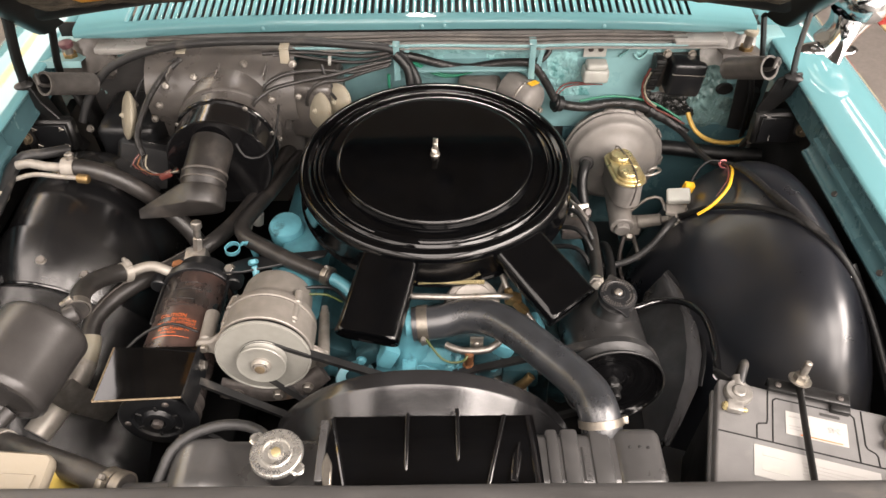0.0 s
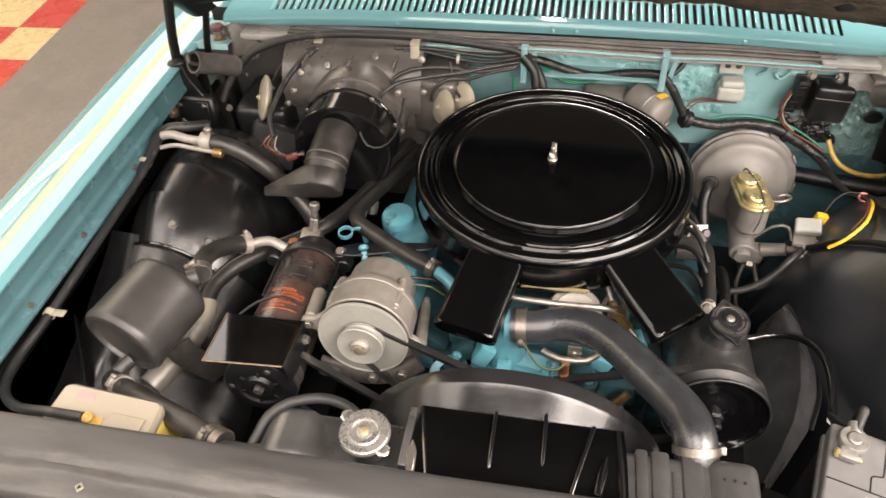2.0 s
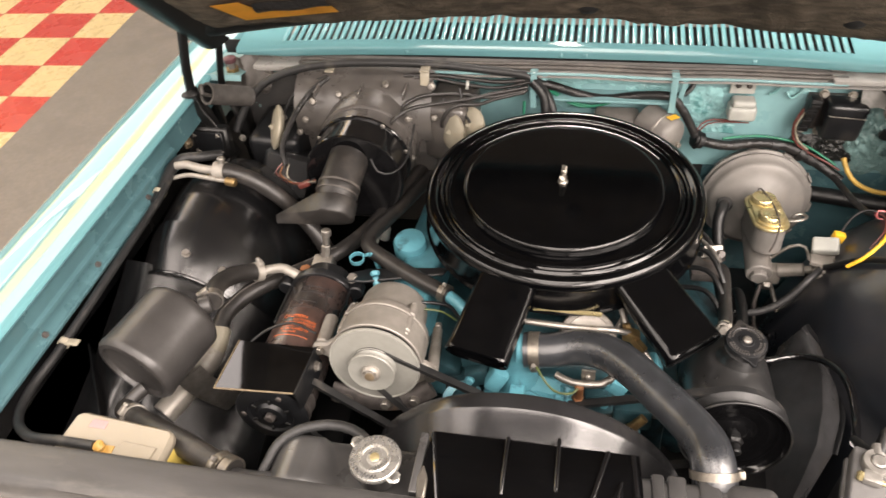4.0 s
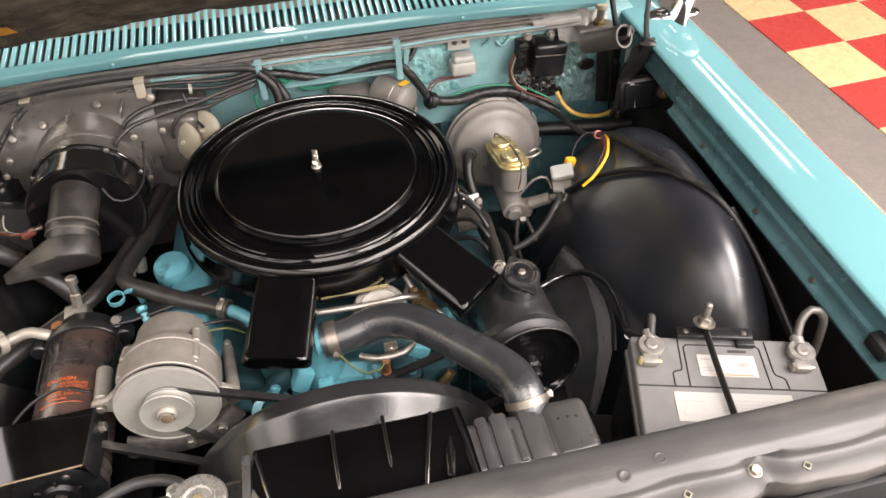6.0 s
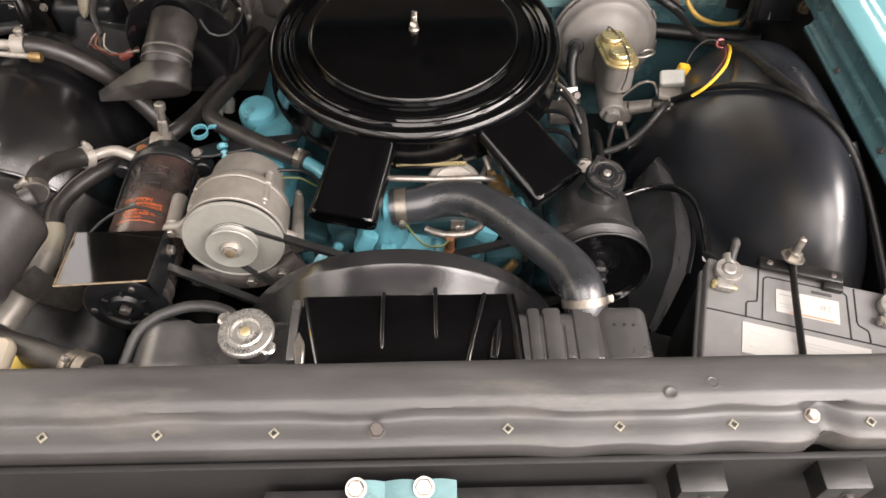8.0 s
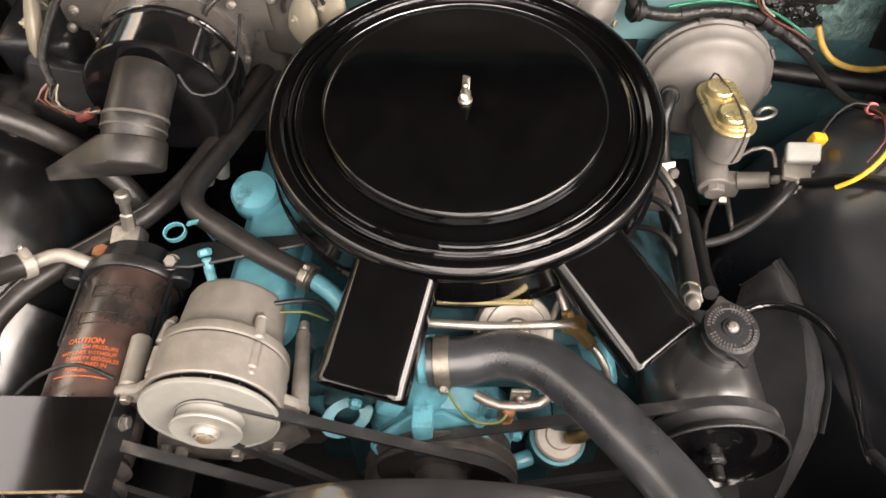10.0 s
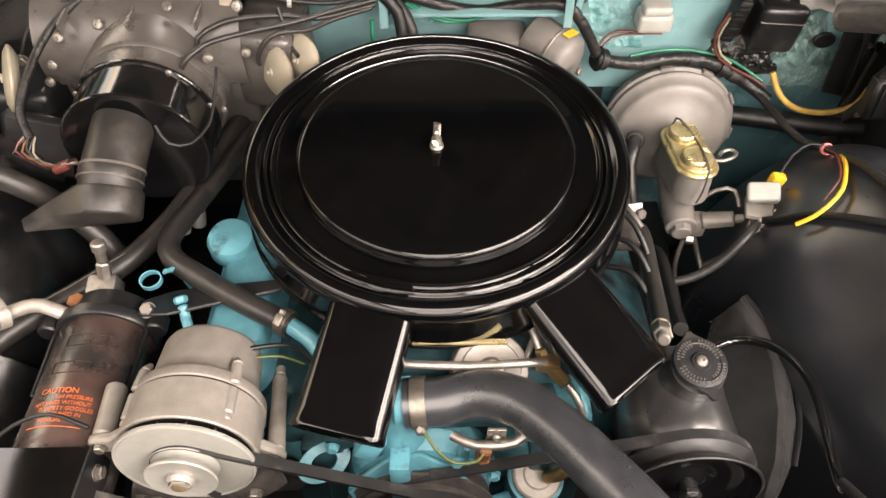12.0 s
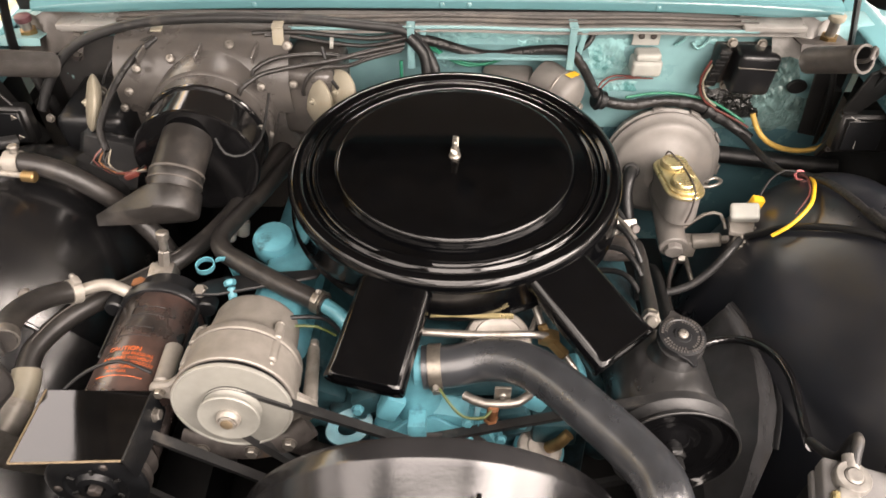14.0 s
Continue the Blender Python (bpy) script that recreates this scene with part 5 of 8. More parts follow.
def snorkel(base, tip, wide, label):
    """A flat horn from the pan, flaring slightly and turned down at its mouth."""
    base, tip, w = Vector(base), Vector(tip), Vector(wide).normalized()
    d = (tip - base).normalized()
    n = d.cross(w)
    if n.z < 0:
        n = -n
    L = (tip - base).length

    def section(u, half, hi, r):
        """A point of a rounded rectangle, u from 0 to 1 round it."""
        a = 2 * math.pi * u
        cx, cz = math.cos(a), math.sin(a)
        k = 1 / max(abs(cx) / 1.0, abs(cz) / 1.0)
        x, z = cx * k * half, cz * k * hi
        ix, iz = half - r, hi - r
        qx, qz = max(-ix, min(ix, x)), max(-iz, min(iz, z))
        away = Vector((x - qx, z - qz))
        if away.length > 1e-6:
            away = away.normalized() * r
        return qx + away.x, qz + away.y

    def fn(u, v):
        half, hi = 0.0465 + 0.0025 * v, 0.0168
        s = -0.03 + (L + 0.03) * min(1.0, v / 0.95)
        grow = 0.0
        if v > 0.87:
            grow = 0.0008 * math.sin(math.pi * min(1.0, (v - 0.87) / 0.10) * 0.5)
        if v > 0.95:
            t = (v - 0.95) / 0.05
            s += 0.002 * math.sin(math.pi * t)
            grow = 0.0008 - 0.0055 * t * t
        x, z = section(u, half + grow, hi + grow, 0.0160)
        return base + d * s + w * x + n * (z - 0.0165)
    bm = sheet(fn, 120, 40)
    bmesh.ops.remove_doubles(bm, verts=bm.verts, dist=0.0002)
    ob = part("snorkel", bm, enamel, cleaner, label, 60)
    part("mouth", tube([base + d * (L - 0.012) - n * 0.0165 + w * x for x in (-0.040, -0.02, 0.02, 0.040)], 0.0035, 8, flat=3.2), pit_black, ob)
    return ob


snorkel((-0.0695, -0.213, 0.9415), (-0.1025, -0.3395, 0.9055), (0.096, -0.026, 0.004), "flat glossy black snorkel")
snorkel((0.1300, -0.185, 0.9400), (0.2080, -0.2855, 0.9035), (0.078, 0.064, 0.0), "flat glossy black snorkel")

# ---- pulleys and belts ----


def pulley_profile(r, w=0.014, hub=0.03, dish=0.012):
    return [(0, -w / 2 - 0.004), (r * 0.98, -w / 2 - 0.004), (r, -w / 2 - 0.003), (r, -w / 2), (r - 0.010, -0.002), (r - 0.010, 0.002), (r, w / 2), (r, w / 2 + 0.003), (r * 0.97, w / 2 + 0.004), (r * 0.90, w / 2), (r * 0.84, w / 2 - dish), (hub * 1.25, w / 2 - dish), (hub, w / 2 - dish + 0.006), (hub * 0.9, w / 2 - dish + 0.010), (0, w / 2 - dish + 0.010)]


def belt(name, c1, r1, c2, r2, label, width=0.010, thick=0.0085):
    """A flat-backed belt round two pulleys that turn about the engine's axis."""
    c1, c2 = Vector(c1), Vector(c2)
    mid = (c1 + c2) / 2
    ax = Vector((1, 0, 0))
    q1, q2 = Vector(((c1 - mid).dot(ax), (c1 - mid).dot(UPW))), Vector(((c2 - mid).dot(ax), (c2 - mid).dot(UPW)))
    dv = q2 - q1
    D, base = dv.length, math.atan2(dv.y, dv.x)
    b = math.acos((r1 - r2) / D)
    pts = []
    for k in range(33):
        a = base + b + (2 * math.pi - 2 * b) * k / 32
        pts.append(q1 + r1 * Vector((math.cos(a), math.sin(a))))
    for k in range(33):
        a = base - b + 2 * b * k / 32
        pts.append(q2 + r2 * Vector((math.cos(a), math.sin(a))))
    bm = bmesh.new()
    rings = []
    n = len(pts)
    for i, p in enumerate(pts):
        t = (pts[(i + 1) % n] - pts[i - 1]).normalized()
        o = Vector((t.y, -t.x))
        ring = []
        for po, f in ((0.0, -0.62), (0.0, 0.62), (-thick, 0.38), (-thick, -0.38)):
            q = p + o * po
            ring.append(bm.verts.new(mid + ax * q.x + UPW * q.y + FWD * f * width))
        rings.append(ring)
    for i in range(n):
        a, c = rings[i], rings[(i + 1) % n]
        for j in range(4):
            bm.faces.new((a[j], a[(j + 1) % 4], c[(j + 1) % 4], c[j]))
    return solo(name, bm, rubber, label, "belt", "drive belts", angle=50)


WP = Vector((-0.022, -0.362, 0.706))
pump_pulley = thing("fan_pulley", WP, "black grooved fan pulley on the water pump", "pulley")
part("front_sheave", lathe(pulley_profile(0.090), at_axis(WP, FWD), 64), dark_steel, pump_pulley)
part("rear_sheave", lathe(pulley_profile(0.083), at_axis(WP - FWD * 0.022, FWD), 64), dark_steel, pump_pulley)
part("hub", drum(WP, WP + FWD * 0.03, 0.030), dark_steel, pump_pulley)

# ---- alternator ----
ALT = Vector((-0.2500, -0.3600, 0.8775)) + FWD * 0.003
alternator = thing("alternator", ALT, "grey cast aluminium alternator with a plated fan and pulley", "alternator")
AM = at_axis(ALT, FWD)


def alt(x, up, z):
    return AM @ Vector((x, up, z))


part("pulley", lathe([(0, -0.004), (0.033, -0.004), (0.0345, -0.002), (0.026, 0.004), (0.026, 0.006), (0.0350, 0.0105), (0.0355, 0.0125), (0.0345, 0.0138), (0.033, 0.0134), (0.0315, 0.0125), (0.020, 0.0122), (0.0175, 0.0110), (0, 0.0110)], AM, 56), fan_grey, alternator, "plated pulley")
nut = part("shaft_nut", merge(lathe([(0.0138, 0.011), (0.0138, 0.0150), (0.0128, 0.0162), (0.0125, 0.0185), (0.0115, 0.0195), (0.0105, 0.0195)], AM, 24), lathe([(0.0105, 0.0195), (0.0105, 0.0215), (0, 0.0205)], AM, 6)), old_alu, alternator)
part("shaft_end", lathe([(0.0072, 0.0190), (0.0072, 0.0222), (0.0060, 0.0228), (0.0, 0.0222)], AM, 16), old_brass, nut, "rusty shaft end")
part("fan", lathe([(0, -0.006), (0.034, -0.005), (0.041, -0.0042), (0.060, -0.0034), (0.0655, -0.0036), (0.0672, -0.0022), (0.0688, -0.0026), (0.0695, -0.0045), (0.0690, -0.0075), (0.066, -0.008), (0, -0.008)], AM, 80), fan_grey, alternator, "plated cooling fan disc")
# dark blades and dark filler: the shade behind the fan put into colour
blade_me = finish("fan_blade", box((0.054, 0, -0.0115), (0.016, 0.002, 0.007), 0.0006), dark_steel)
part("fan_gap_filler", lathe([(0, -0.008), (0.052, -0.008), (0.052, -0.0150), (0.0655, -0.0160), (0.0655, -0.0300), (0, -0.0300)], AM, 48), satin_black, alternator, "dark filler for the shaded gap behind the fan")
for k in range(14):
    place("fan_blade", blade_me, alternator, AM @ Matrix.Rotation(2 * math.pi * k / 14, 4, "Z"))
part("front_case", lathe([(0.0640, -0.0170), (0.0655, -0.0145), (0.0685, -0.0140), (0.0698, -0.0152), (0.0698, -0.0210), (0.0690, -0.0280), (0.0685, -0.0600), (0.0665, -0.0618)], AM, 72), cast_alu, alternator, "cast front case")
part("case_split", lathe([(0.0655, -0.0600), (0.0655, -0.0660)], AM, 64), pit_black, alternator, "dark joint between the case halves")
part("rear_case", lathe([(0.0665, -0.0632), (0.0685, -0.0645), (0.0682, -0.0745), (0.0670, -0.0760), (0.0655, -0.0772), (0.0612, -0.0815), (0.0582, -0.0865), (0.0560, -0.0960), (0.0535, -0.1330), (0.0515, -0.1385), (0.0470, -0.1415), (0, -0.143)], AM, 72), cast_alu, alternator, "cast rear case, stepped in behind the joint")
lug_front = finish("case_lug", merge(drum((0.0660, 0, -0.030), (0.0660, 0, -0.0600), 0.0060), drum((0.0668, 0, -0.0225), (0.0668, 0, -0.030), 0.0042)), cast_alu)
lug_rear = finish("case_lug", merge(drum((0.0655, 0, -0.0640), (0.0640, 0, -0.0900), 0.0066, 0.0058), drum((0.0640, 0, -0.0880), (0.0600, 0, -0.1000), 0.0058, 0.0030)), cast_alu)
for a in (46, 146, 215, 330):
    place("case_lug", lug_front, alternator, AM @ Matrix.Rotation(radians(a), 4, "Z"))
    place("case_lug", lug_rear, alternator, AM @ Matrix.Rotation(radians(a), 4, "Z"))
ear_l = merge(prism([(-0.103, -0.004), (-0.098, -0.013), (-0.085, -0.013), (-0.050, -0.036), (-0.044, 0.040), (-0.062, 0.026), (-0.080, 0.012), (-0.098, 0.010), (-0.104, 0.004)], 0.011, AM @ Matrix.Translation((0, 0, -0.0345)), 0.003), drum(alt(-0.0905, 0.001, -0.033), alt(-0.0945, 0.002, -0.095), 0.0108, 0.0112, 0.003, 24))
part("pivot_ear", ear_l, cast_alu, alternator, "cast mounting ear with a long bolt boss")
hexes(alternator, alt(-0.0905, 0.000, -0.0235), FWD, 0.0125, HEX_ZINC)
ear_r = merge(prism([(0.040, 0.020), (0.062, -0.004), (0.082, -0.018), (0.091, -0.034), (0.086, -0.048), (0.072, -0.052), (0.030, -0.060)], 0.012, AM @ Matrix.Translation((0, 0, -0.0380)), 0.003), drum(alt(0.0800, -0.031, -0.033), alt(0.0700, -0.030, -0.128), 0.0095, 0.0080, 0.003, 24), drum(alt(0.0700, -0.030, -0.128), alt(0.0690, -0.030, -0.141), 0.0062, 0.0055))
part("lower_ear", ear_r, old_alu, alternator, "cast mounting ear with a long bolt boss")
hexes(alternator, alt(0.0790, -0.032, -0.0258), FWD, 0.017, HEX_STEEL)
part("red_mark", box(alt(-0.0575, 0.0345, -0.072), (0.004, 0.009, 0.009), 0.001), wire_red, alternator, "small red mark")
belt("fan_belt", ALT + FWD * 0.0058, 0.0335, WP + FWD * 0.0058, 0.0885, "black rubber belt from the alternator to the fan pulley")
bracket_alt = thing("mounting_bracket", (-0.30, -0.10, 0.80), "black steel bracket above the alternator", "bracket")
part("plate", prism([(0.0, -0.012), (0.035, -0.020), (0.10, -0.016), (0.17, -0.012), (0.18, 0.006), (0.10, 0.016), (0.04, 0.020), (0.006, 0.012)], 0.005, Matrix.Translation((-0.358, -0.158, 0.842)) @ Matrix.Rotation(radians(12), 4, "Z") @ Matrix.Rotation(radians(-12), 4, "X")), satin_black, bracket_alt)
part("arm", tube([(-0.358, -0.16, 0.842), (-0.372, -0.185, 0.80), (-0.37, -0.22, 0.74)], 0.011, 8, flat=0.5), satin_black, bracket_alt)
hexes(bracket_alt, (-0.345, -0.160, 0.846), (0, -0.3, 1), 0.016, HEX_STEEL)
lower = thing("adjusting_bracket", (-0.22, -0.33, 0.72), "dark steel adjusting bracket below the alternator", "bracket")
part("slotted_arm", tube([alt(0.080, -0.052, -0.022), alt(0.052, -0.072, -0.016), alt(0.010, -0.083, -0.012), alt(-0.050, -0.084, -0.014), alt(-0.080, -0.082, -0.018)], 0.016, 10, flat=0.3), dark_steel, lower)
part("brace", tube([(-0.24, -0.34, 0.79), (-0.20, -0.33, 0.74), (-0.17, -0.31, 0.68)], 0.013, 10, flat=0.4), dark_steel, lower)
for q in (alt(0.0555, -0.070, -0.008), alt(0.010, -0.081, -0.004), alt(-0.052, -0.082, -0.006), alt(-0.070, -0.085, -0.010)):
    hexes(lower, q, FWD, 0.015, HEX_STEEL)
ring = thing("lifting_ring", (-0.341, -0.13, 0.85), "pale blue painted steel loop standing by the alternator bracket", "ring")
part("loop", lathe([(0.0165, -0.0065), (0.0185, -0.0065), (0.0185, 0.0065), (0.0165, 0.0065), (0.0165, -0.0065)], at_axis((-0.342, -0.130, 0.865), (0.18, -0.30, 0.9)) @ Matrix.Diagonal((0.70, 0.56, 1, 1)), 36), engine_blue, ring)
part("stem", tube([(-0.330, -0.115, 0.862), (-0.322, -0.10, 0.845), (-0.318, -0.095, 0.80)], 0.005, 8, flat=0.5), engine_blue, ring)
stud2 = thing("breather_fitting", (-0.31, -0.155, 0.84), "small pale blue pipe fitting", "fitting")
part("body", merge(drum((-0.300, -0.168, 0.838), (-0.304, -0.155, 0.850), 0.0060), drum((-0.3045, -0.154, 0.851), (-0.307, -0.147, 0.856), 0.0085, seg=6)), engine_blue, stud2)
part("tail", tube([(-0.300, -0.168, 0.842), (-0.290, -0.19, 0.83), (-0.28, -0.21, 0.80)], 0.006, 8), engine_blue, stud2)

# ---- power steering pump ----
PSP = Vector((0.268, -0.356, 0.802))
steering = thing("steering_pump", PSP, "black power steering pump with an embossed filler cap", "pump")
PM = at_axis(PSP, FWD)
part("pulley", lathe([(0, -0.014), (0.072, -0.014), (0.0755, -0.012), (0.0755, -0.009), (0.066, -0.001), (0.066, 0.001), (0.0755, 0.0095), (0.0765, 0.0110), (0.0765, 0.0125), (0.0755, 0.0135), (0.0735, 0.0132)], PM, 80), rubber, steering, "dull black grooved pulley rim")
part("pulley_dish", lathe([(0.0735, 0.0132), (0.0720, 0.0105), (0.0700, 0.0050), (0.0660, 0.0015), (0.0600, -0.0005), (0.0520, -0.0020), (0.0440, -0.0020), (0.0380, -0.0045), (0.0300, -0.0055), (0.0220, -0.0030), (0.0180, 0.0020), (0, 0.0020)], PM, 80), gloss_drum, steering, "glossy black dished pulley face", 60)
part("shaft", merge(drum(PSP, PSP + FWD * 0.020, 0.010), drum(PSP + FWD * 0.020, PSP + FWD * 0.036, 0.0068), drum(PSP + FWD * 0.010, PSP + FWD * 0.018, 0.0125, seg=6)), rubber_dark, steering)
part("reservoir", lathe([(0, -0.022), (0.046, -0.022), (0.060, -0.028), (0.066, -0.040), (0.066, -0.120), (0.060, -0.138), (0, -0.142)], PM, 56), pulley_black, steering, "black reservoir can")
part("neck", lathe([(0.060, -0.060), (0.047, -0.020), (0.033, -0.004), (0.0280, 0.004), (0.0270, 0.024), (0.0285, 0.027), (0.0285, 0.032), (0, 0.032)], at_axis((0.2765, -0.2620, 0.852), (0.04, -0.05, 1)), 48), pulley_black, steering, "black filler neck")
CM = at_axis((0.2785, -0.2585, 0.885), (0.04, -0.08, 1)) @ Matrix.Rotation(radians(-106), 4, "Z") @ Matrix.Diagonal((0.85, 0.85, 1, 1))
pscap = part("filler_cap", merge(lathe([(0, 0), (0.034, 0), (0.035, 0.003), (0.0335, 0.008), (0.026, 0.0092), (0.0245, 0.0080), (0.013, 0.0082), (0.0115, 0.0102), (0, 0.0102)], CM, 56), prism([(0.028, -0.019), (0.040, -0.007), (0.050, -0.003), (0.050, 0.003), (0.040, 0.007), (0.028, 0.019)], 0.006, CM @ Matrix.Translation((0, 0, 0.0015)), 0.001), prism([(-0.029, -0.018), (-0.038, -0.007), (-0.044, -0.003), (-0.044, 0.003), (-0.038, 0.007), (-0.029, 0.018)], 0.006, CM @ Matrix.Translation((0, 0, 0.0015)), 0.001)), satin_black, steering, "black filler cap with raised lettering")
screw(pscap, CM @ Vector((0, 0, 0.0098)), (0.04, -0.08, 1), 0.013)
letter_me = finish("letter_bar", box((0, 0, 0), (0.0034, 0.0016, 0.0008), 0), heater_black)
for rad, n, gaps in ((0.0285, 44, (0, 10, 11, 21, 22, 32, 33)), (0.0228, 34, (0, 1, 8, 16, 17, 24, 25))):
    for k in range(n):
        if k in gaps:
            continue
        a = 2 * math.pi * k / n
        place("letter_bar", letter_me, pscap, CM @ Matrix.Translation((rad * math.cos(a), rad * math.sin(a), 0.0092 if rad > 0.026 else 0.0084)) @ Matrix.Rotation(a, 4, "Z"))
belt("steering_belt", PSP, 0.0750, WP - FWD * 0.022, 0.0820, "black rubber belt from the steering pump to the fan pulley")
part("front_strut", prism([(-0.03, -0.07), (0.02, -0.075), (0.035, 0.05), (-0.02, 0.06)], 0.006, at_axis((0.265, -0.335, 0.735), FWD)), satin_black, steering)

# ---- air conditioning compressor ----
CF = Vector((0.02, -math.cos(radians(5)), math.sin(radians(5)))).normalized()
CP = Vector((-0.395, -0.436, 0.831))
compressor = thing("compressor", CP, "black cylindrical air conditioning compressor with an orange caution label", "compressor")
KM = at_axis(CP, CF)
part("clutch_plate", lathe([(0, -0.010), (0.0535, -0.010), (0.0560, -0.007), (0.0560, -0.003), (0.0525, 0.0), (0.036, 0.001), (0.033, -0.002), (0.024, -0.002), (0.020, 0.003), (0.012, 0.004), (0.010, 0.0), (0, 0.0)], KM, 56), satin_black, compressor)
part("clutch_hub", lathe([(0, 0.0), (0.0085, 0.0), (0.0085, 0.007), (0.006, 0.009), (0, 0.009)], KM, 6), dark_steel, compressor)
hole_me = finish("slot", box((0.029, 0, 0.000), (0.009, 0.004, 0.003), 0.001), pit_black)
for k in range(6):
    place("slot", hole_me, compressor, KM @ Matrix.Rotation(2 * math.pi * (k + 0.4) / 6, 4, "Z"))
riv = finish("rivet", drum((0.043, 0, -0.004), (0.043, 0, 0.002), 0.0055, seg=16), dark_steel)
for k in range(3):
    place("rivet", riv, compressor, KM @ Matrix.Rotation(2 * math.pi * k / 3 + 1.1, 4, "Z"))
part("pulley", lathe([(0, -0.04), (0.054, -0.04), (0.056, -0.038), (0.048, -0.029), (0.056, -0.020), (0.056, -0.014), (0.052, -0.0125), (0, -0.0125)], KM, 56), dark_steel, compressor, "rusty grooved pulley")
part("body", lathe([(0, -0.045), (0.052, -0.046), (0.0545, -0.050), (0.0545, -0.262), (0.050, -0.268), (0, -0.268)], KM, 64), barrel_black, compressor, "black cylinder with a reddish sheen painted in")
part("rear_head", lathe([(0, -0.256), (0.0585, -0.256), (0.0605, -0.259), (0.0605, -0.270), (0.0570, -0.273), (0.052, -0.276), (0.048, -0.300), (0, -0.304)], KM, 56), satin_black, compressor)
for a, z in ((86, -0.222), (92, -0.186)):
    for dz, da in ((-0.007, 0), (0.007, 0)):
        part("pressed_edge", tube([KM @ Vector((0.0549 * math.cos(radians(a + k)), 0.0549 * math.sin(radians(a + k)), z + dz)) for k in (-22, -11, 0, 11, 22)], 0.0005, 6), satin_black, compressor)
    for k in (-22, 22):
        part("pressed_edge", tube([KM @ Vector((0.0549 * math.cos(radians(a + k)), 0.0549 * math.sin(radians(a + k)), z + dz)) for dz in (-0.007, 0.0, 0.007)], 0.0005, 6), satin_black, compressor)
for a in (22, 157):
    p = KM @ (Matrix.Rotation(radians(a), 4, "Z") @ Vector((0.0572, 0, -0.258)))
    q = KM @ (Matrix.Rotation(radians(a), 4, "Z") @ Vector((0.0560, 0, -0.168)))
    part("tie_rib", drum(p, q, 0.0034, 0.0024, seg=10), satin_black, compressor)
for a in (18, 162):
    part("head_lug", drum(KM @ (Matrix.Rotation(radians(a), 4, "Z") @ Vector((0.066, 0, -0.276))), KM @ (Matrix.Rotation(radians(a), 4, "Z") @ Vector((0.066, 0, -0.254))), 0.0135), satin_black, compressor)
part("port_block", box((-0.412, -0.118, 0.832), (0.036, 0.026, 0.030), 0.004, Matrix.Rotation(radians(12), 3, "X")), steel, compressor, "bare steel port block")
part("service_valve", merge(drum((-0.409, -0.112, 0.845), (-0.406, -0.104, 0.868), 0.0085, seg=6), drum((-0.406, -0.104, 0.868), (-0.4045, -0.099, 0.886), 0.0062), drum((-0.4045, -0.099, 0.884), (-0.4035, -0.096, 0.897), 0.0088)), steel, compressor, "capped service valve")
part("relief_cap", drum((-0.437, -0.145, 0.830), (-0.436, -0.143, 0.846), 0.011, seg=6), copper_rust, compressor, "rusty hexagon plug")


def barrel_text(body, size, ang, s, mat):
    """Flat letters wrapped on the barrel, read from the front; they run round the barrel."""
    me = writing(body, size, None, mat, extrude=0.0001)
    for v in me.vertices:
        a = radians(ang) - v.co.x / 0.0551
        r = 0.0552 + v.co.z
        v.co = Vector((r * math.cos(a), r * math.sin(a), s - v.co.y))
    for v in me.vertices:
        v.co = KM @ v.co - BASE[compressor]
    ob = new("lettering", me)
    ob.parent = compressor
    ob["label"] = "orange printed warning"
    return ob


for body, size, ang, s in (("CAUTION", 0.0092, 95, -0.1560), ("GH PRESSURE", 0.0062, 76, -0.1480), ("ANY LINES WITHOUT", 0.0062, 88, -0.1412), ("D SAFETY GOGGLES", 0.0062, 82, -0.1344), ("RE OUTLINED IN", 0.0062, 88, -0.1276), ("MANUAL", 0.0062, 94, -0.1208)):
    barrel_text(body, size, ang, s, orange_print)
part("rule", tube([KM @ Vector((0.0550 * math.cos(radians(a)), 0.0550 * math.sin(radians(a)), -0.1140)) for a in range(60, 125, 6)], 0.0004, 6), orange_print, compressor)

guard = thing("guard_plate", (-0.41, -0.39, 0.88), "shiny black guard plate with a bare worn edge over the compressor", "guard plate")
TL, TR, BR, BL = Vector((-0.470, -0.343, 0.8805)), Vector((-0.347, -0.343, 0.8825)), Vector((-0.3435, -0.440, 0.9005)), Vector((-0.463, -0.4435, 0.8970))
def quad(a, b, c, d, n=6):
    return sheet(lambda u, v: a.lerp(b, u).lerp(d.lerp(c, u), v), n, n, 0.0022)


part("black_face", quad(TL, TR, BR, BL), guard_gloss, guard)
part("bare_edge", merge(tube([TL, TL.lerp(BL, 0.5), BL], 0.0014, 6), tube([BL, BL.lerp(BR, 0.5), BR], 0.0013, 6)), old_brass, guard, "bare worn edge")
part("side_flange", quad(TR, TR + Vector((0.001, 0.004, -0.055)), BR + Vector((0.001, 0.004, -0.045)), BR), satin_black, guard)
part("bracket", tube([(-0.352, -0.36, 0.872), (-0.358, -0.345, 0.85), (-0.365, -0.33, 0.82)], 0.008, 8, flat=0.4), satin_black, guard)
hexes(guard, (-0.3425, -0.362, 0.862), (1, 0, 0.1), 0.014, HEX_STEEL)
belt("compressor_belt", CP - CF * 0.029, 0.0525, Vector((-0.022, CP.y + 0.03, 0.53)), 0.086, "black rubber belt from the compressor to the crank pulley")

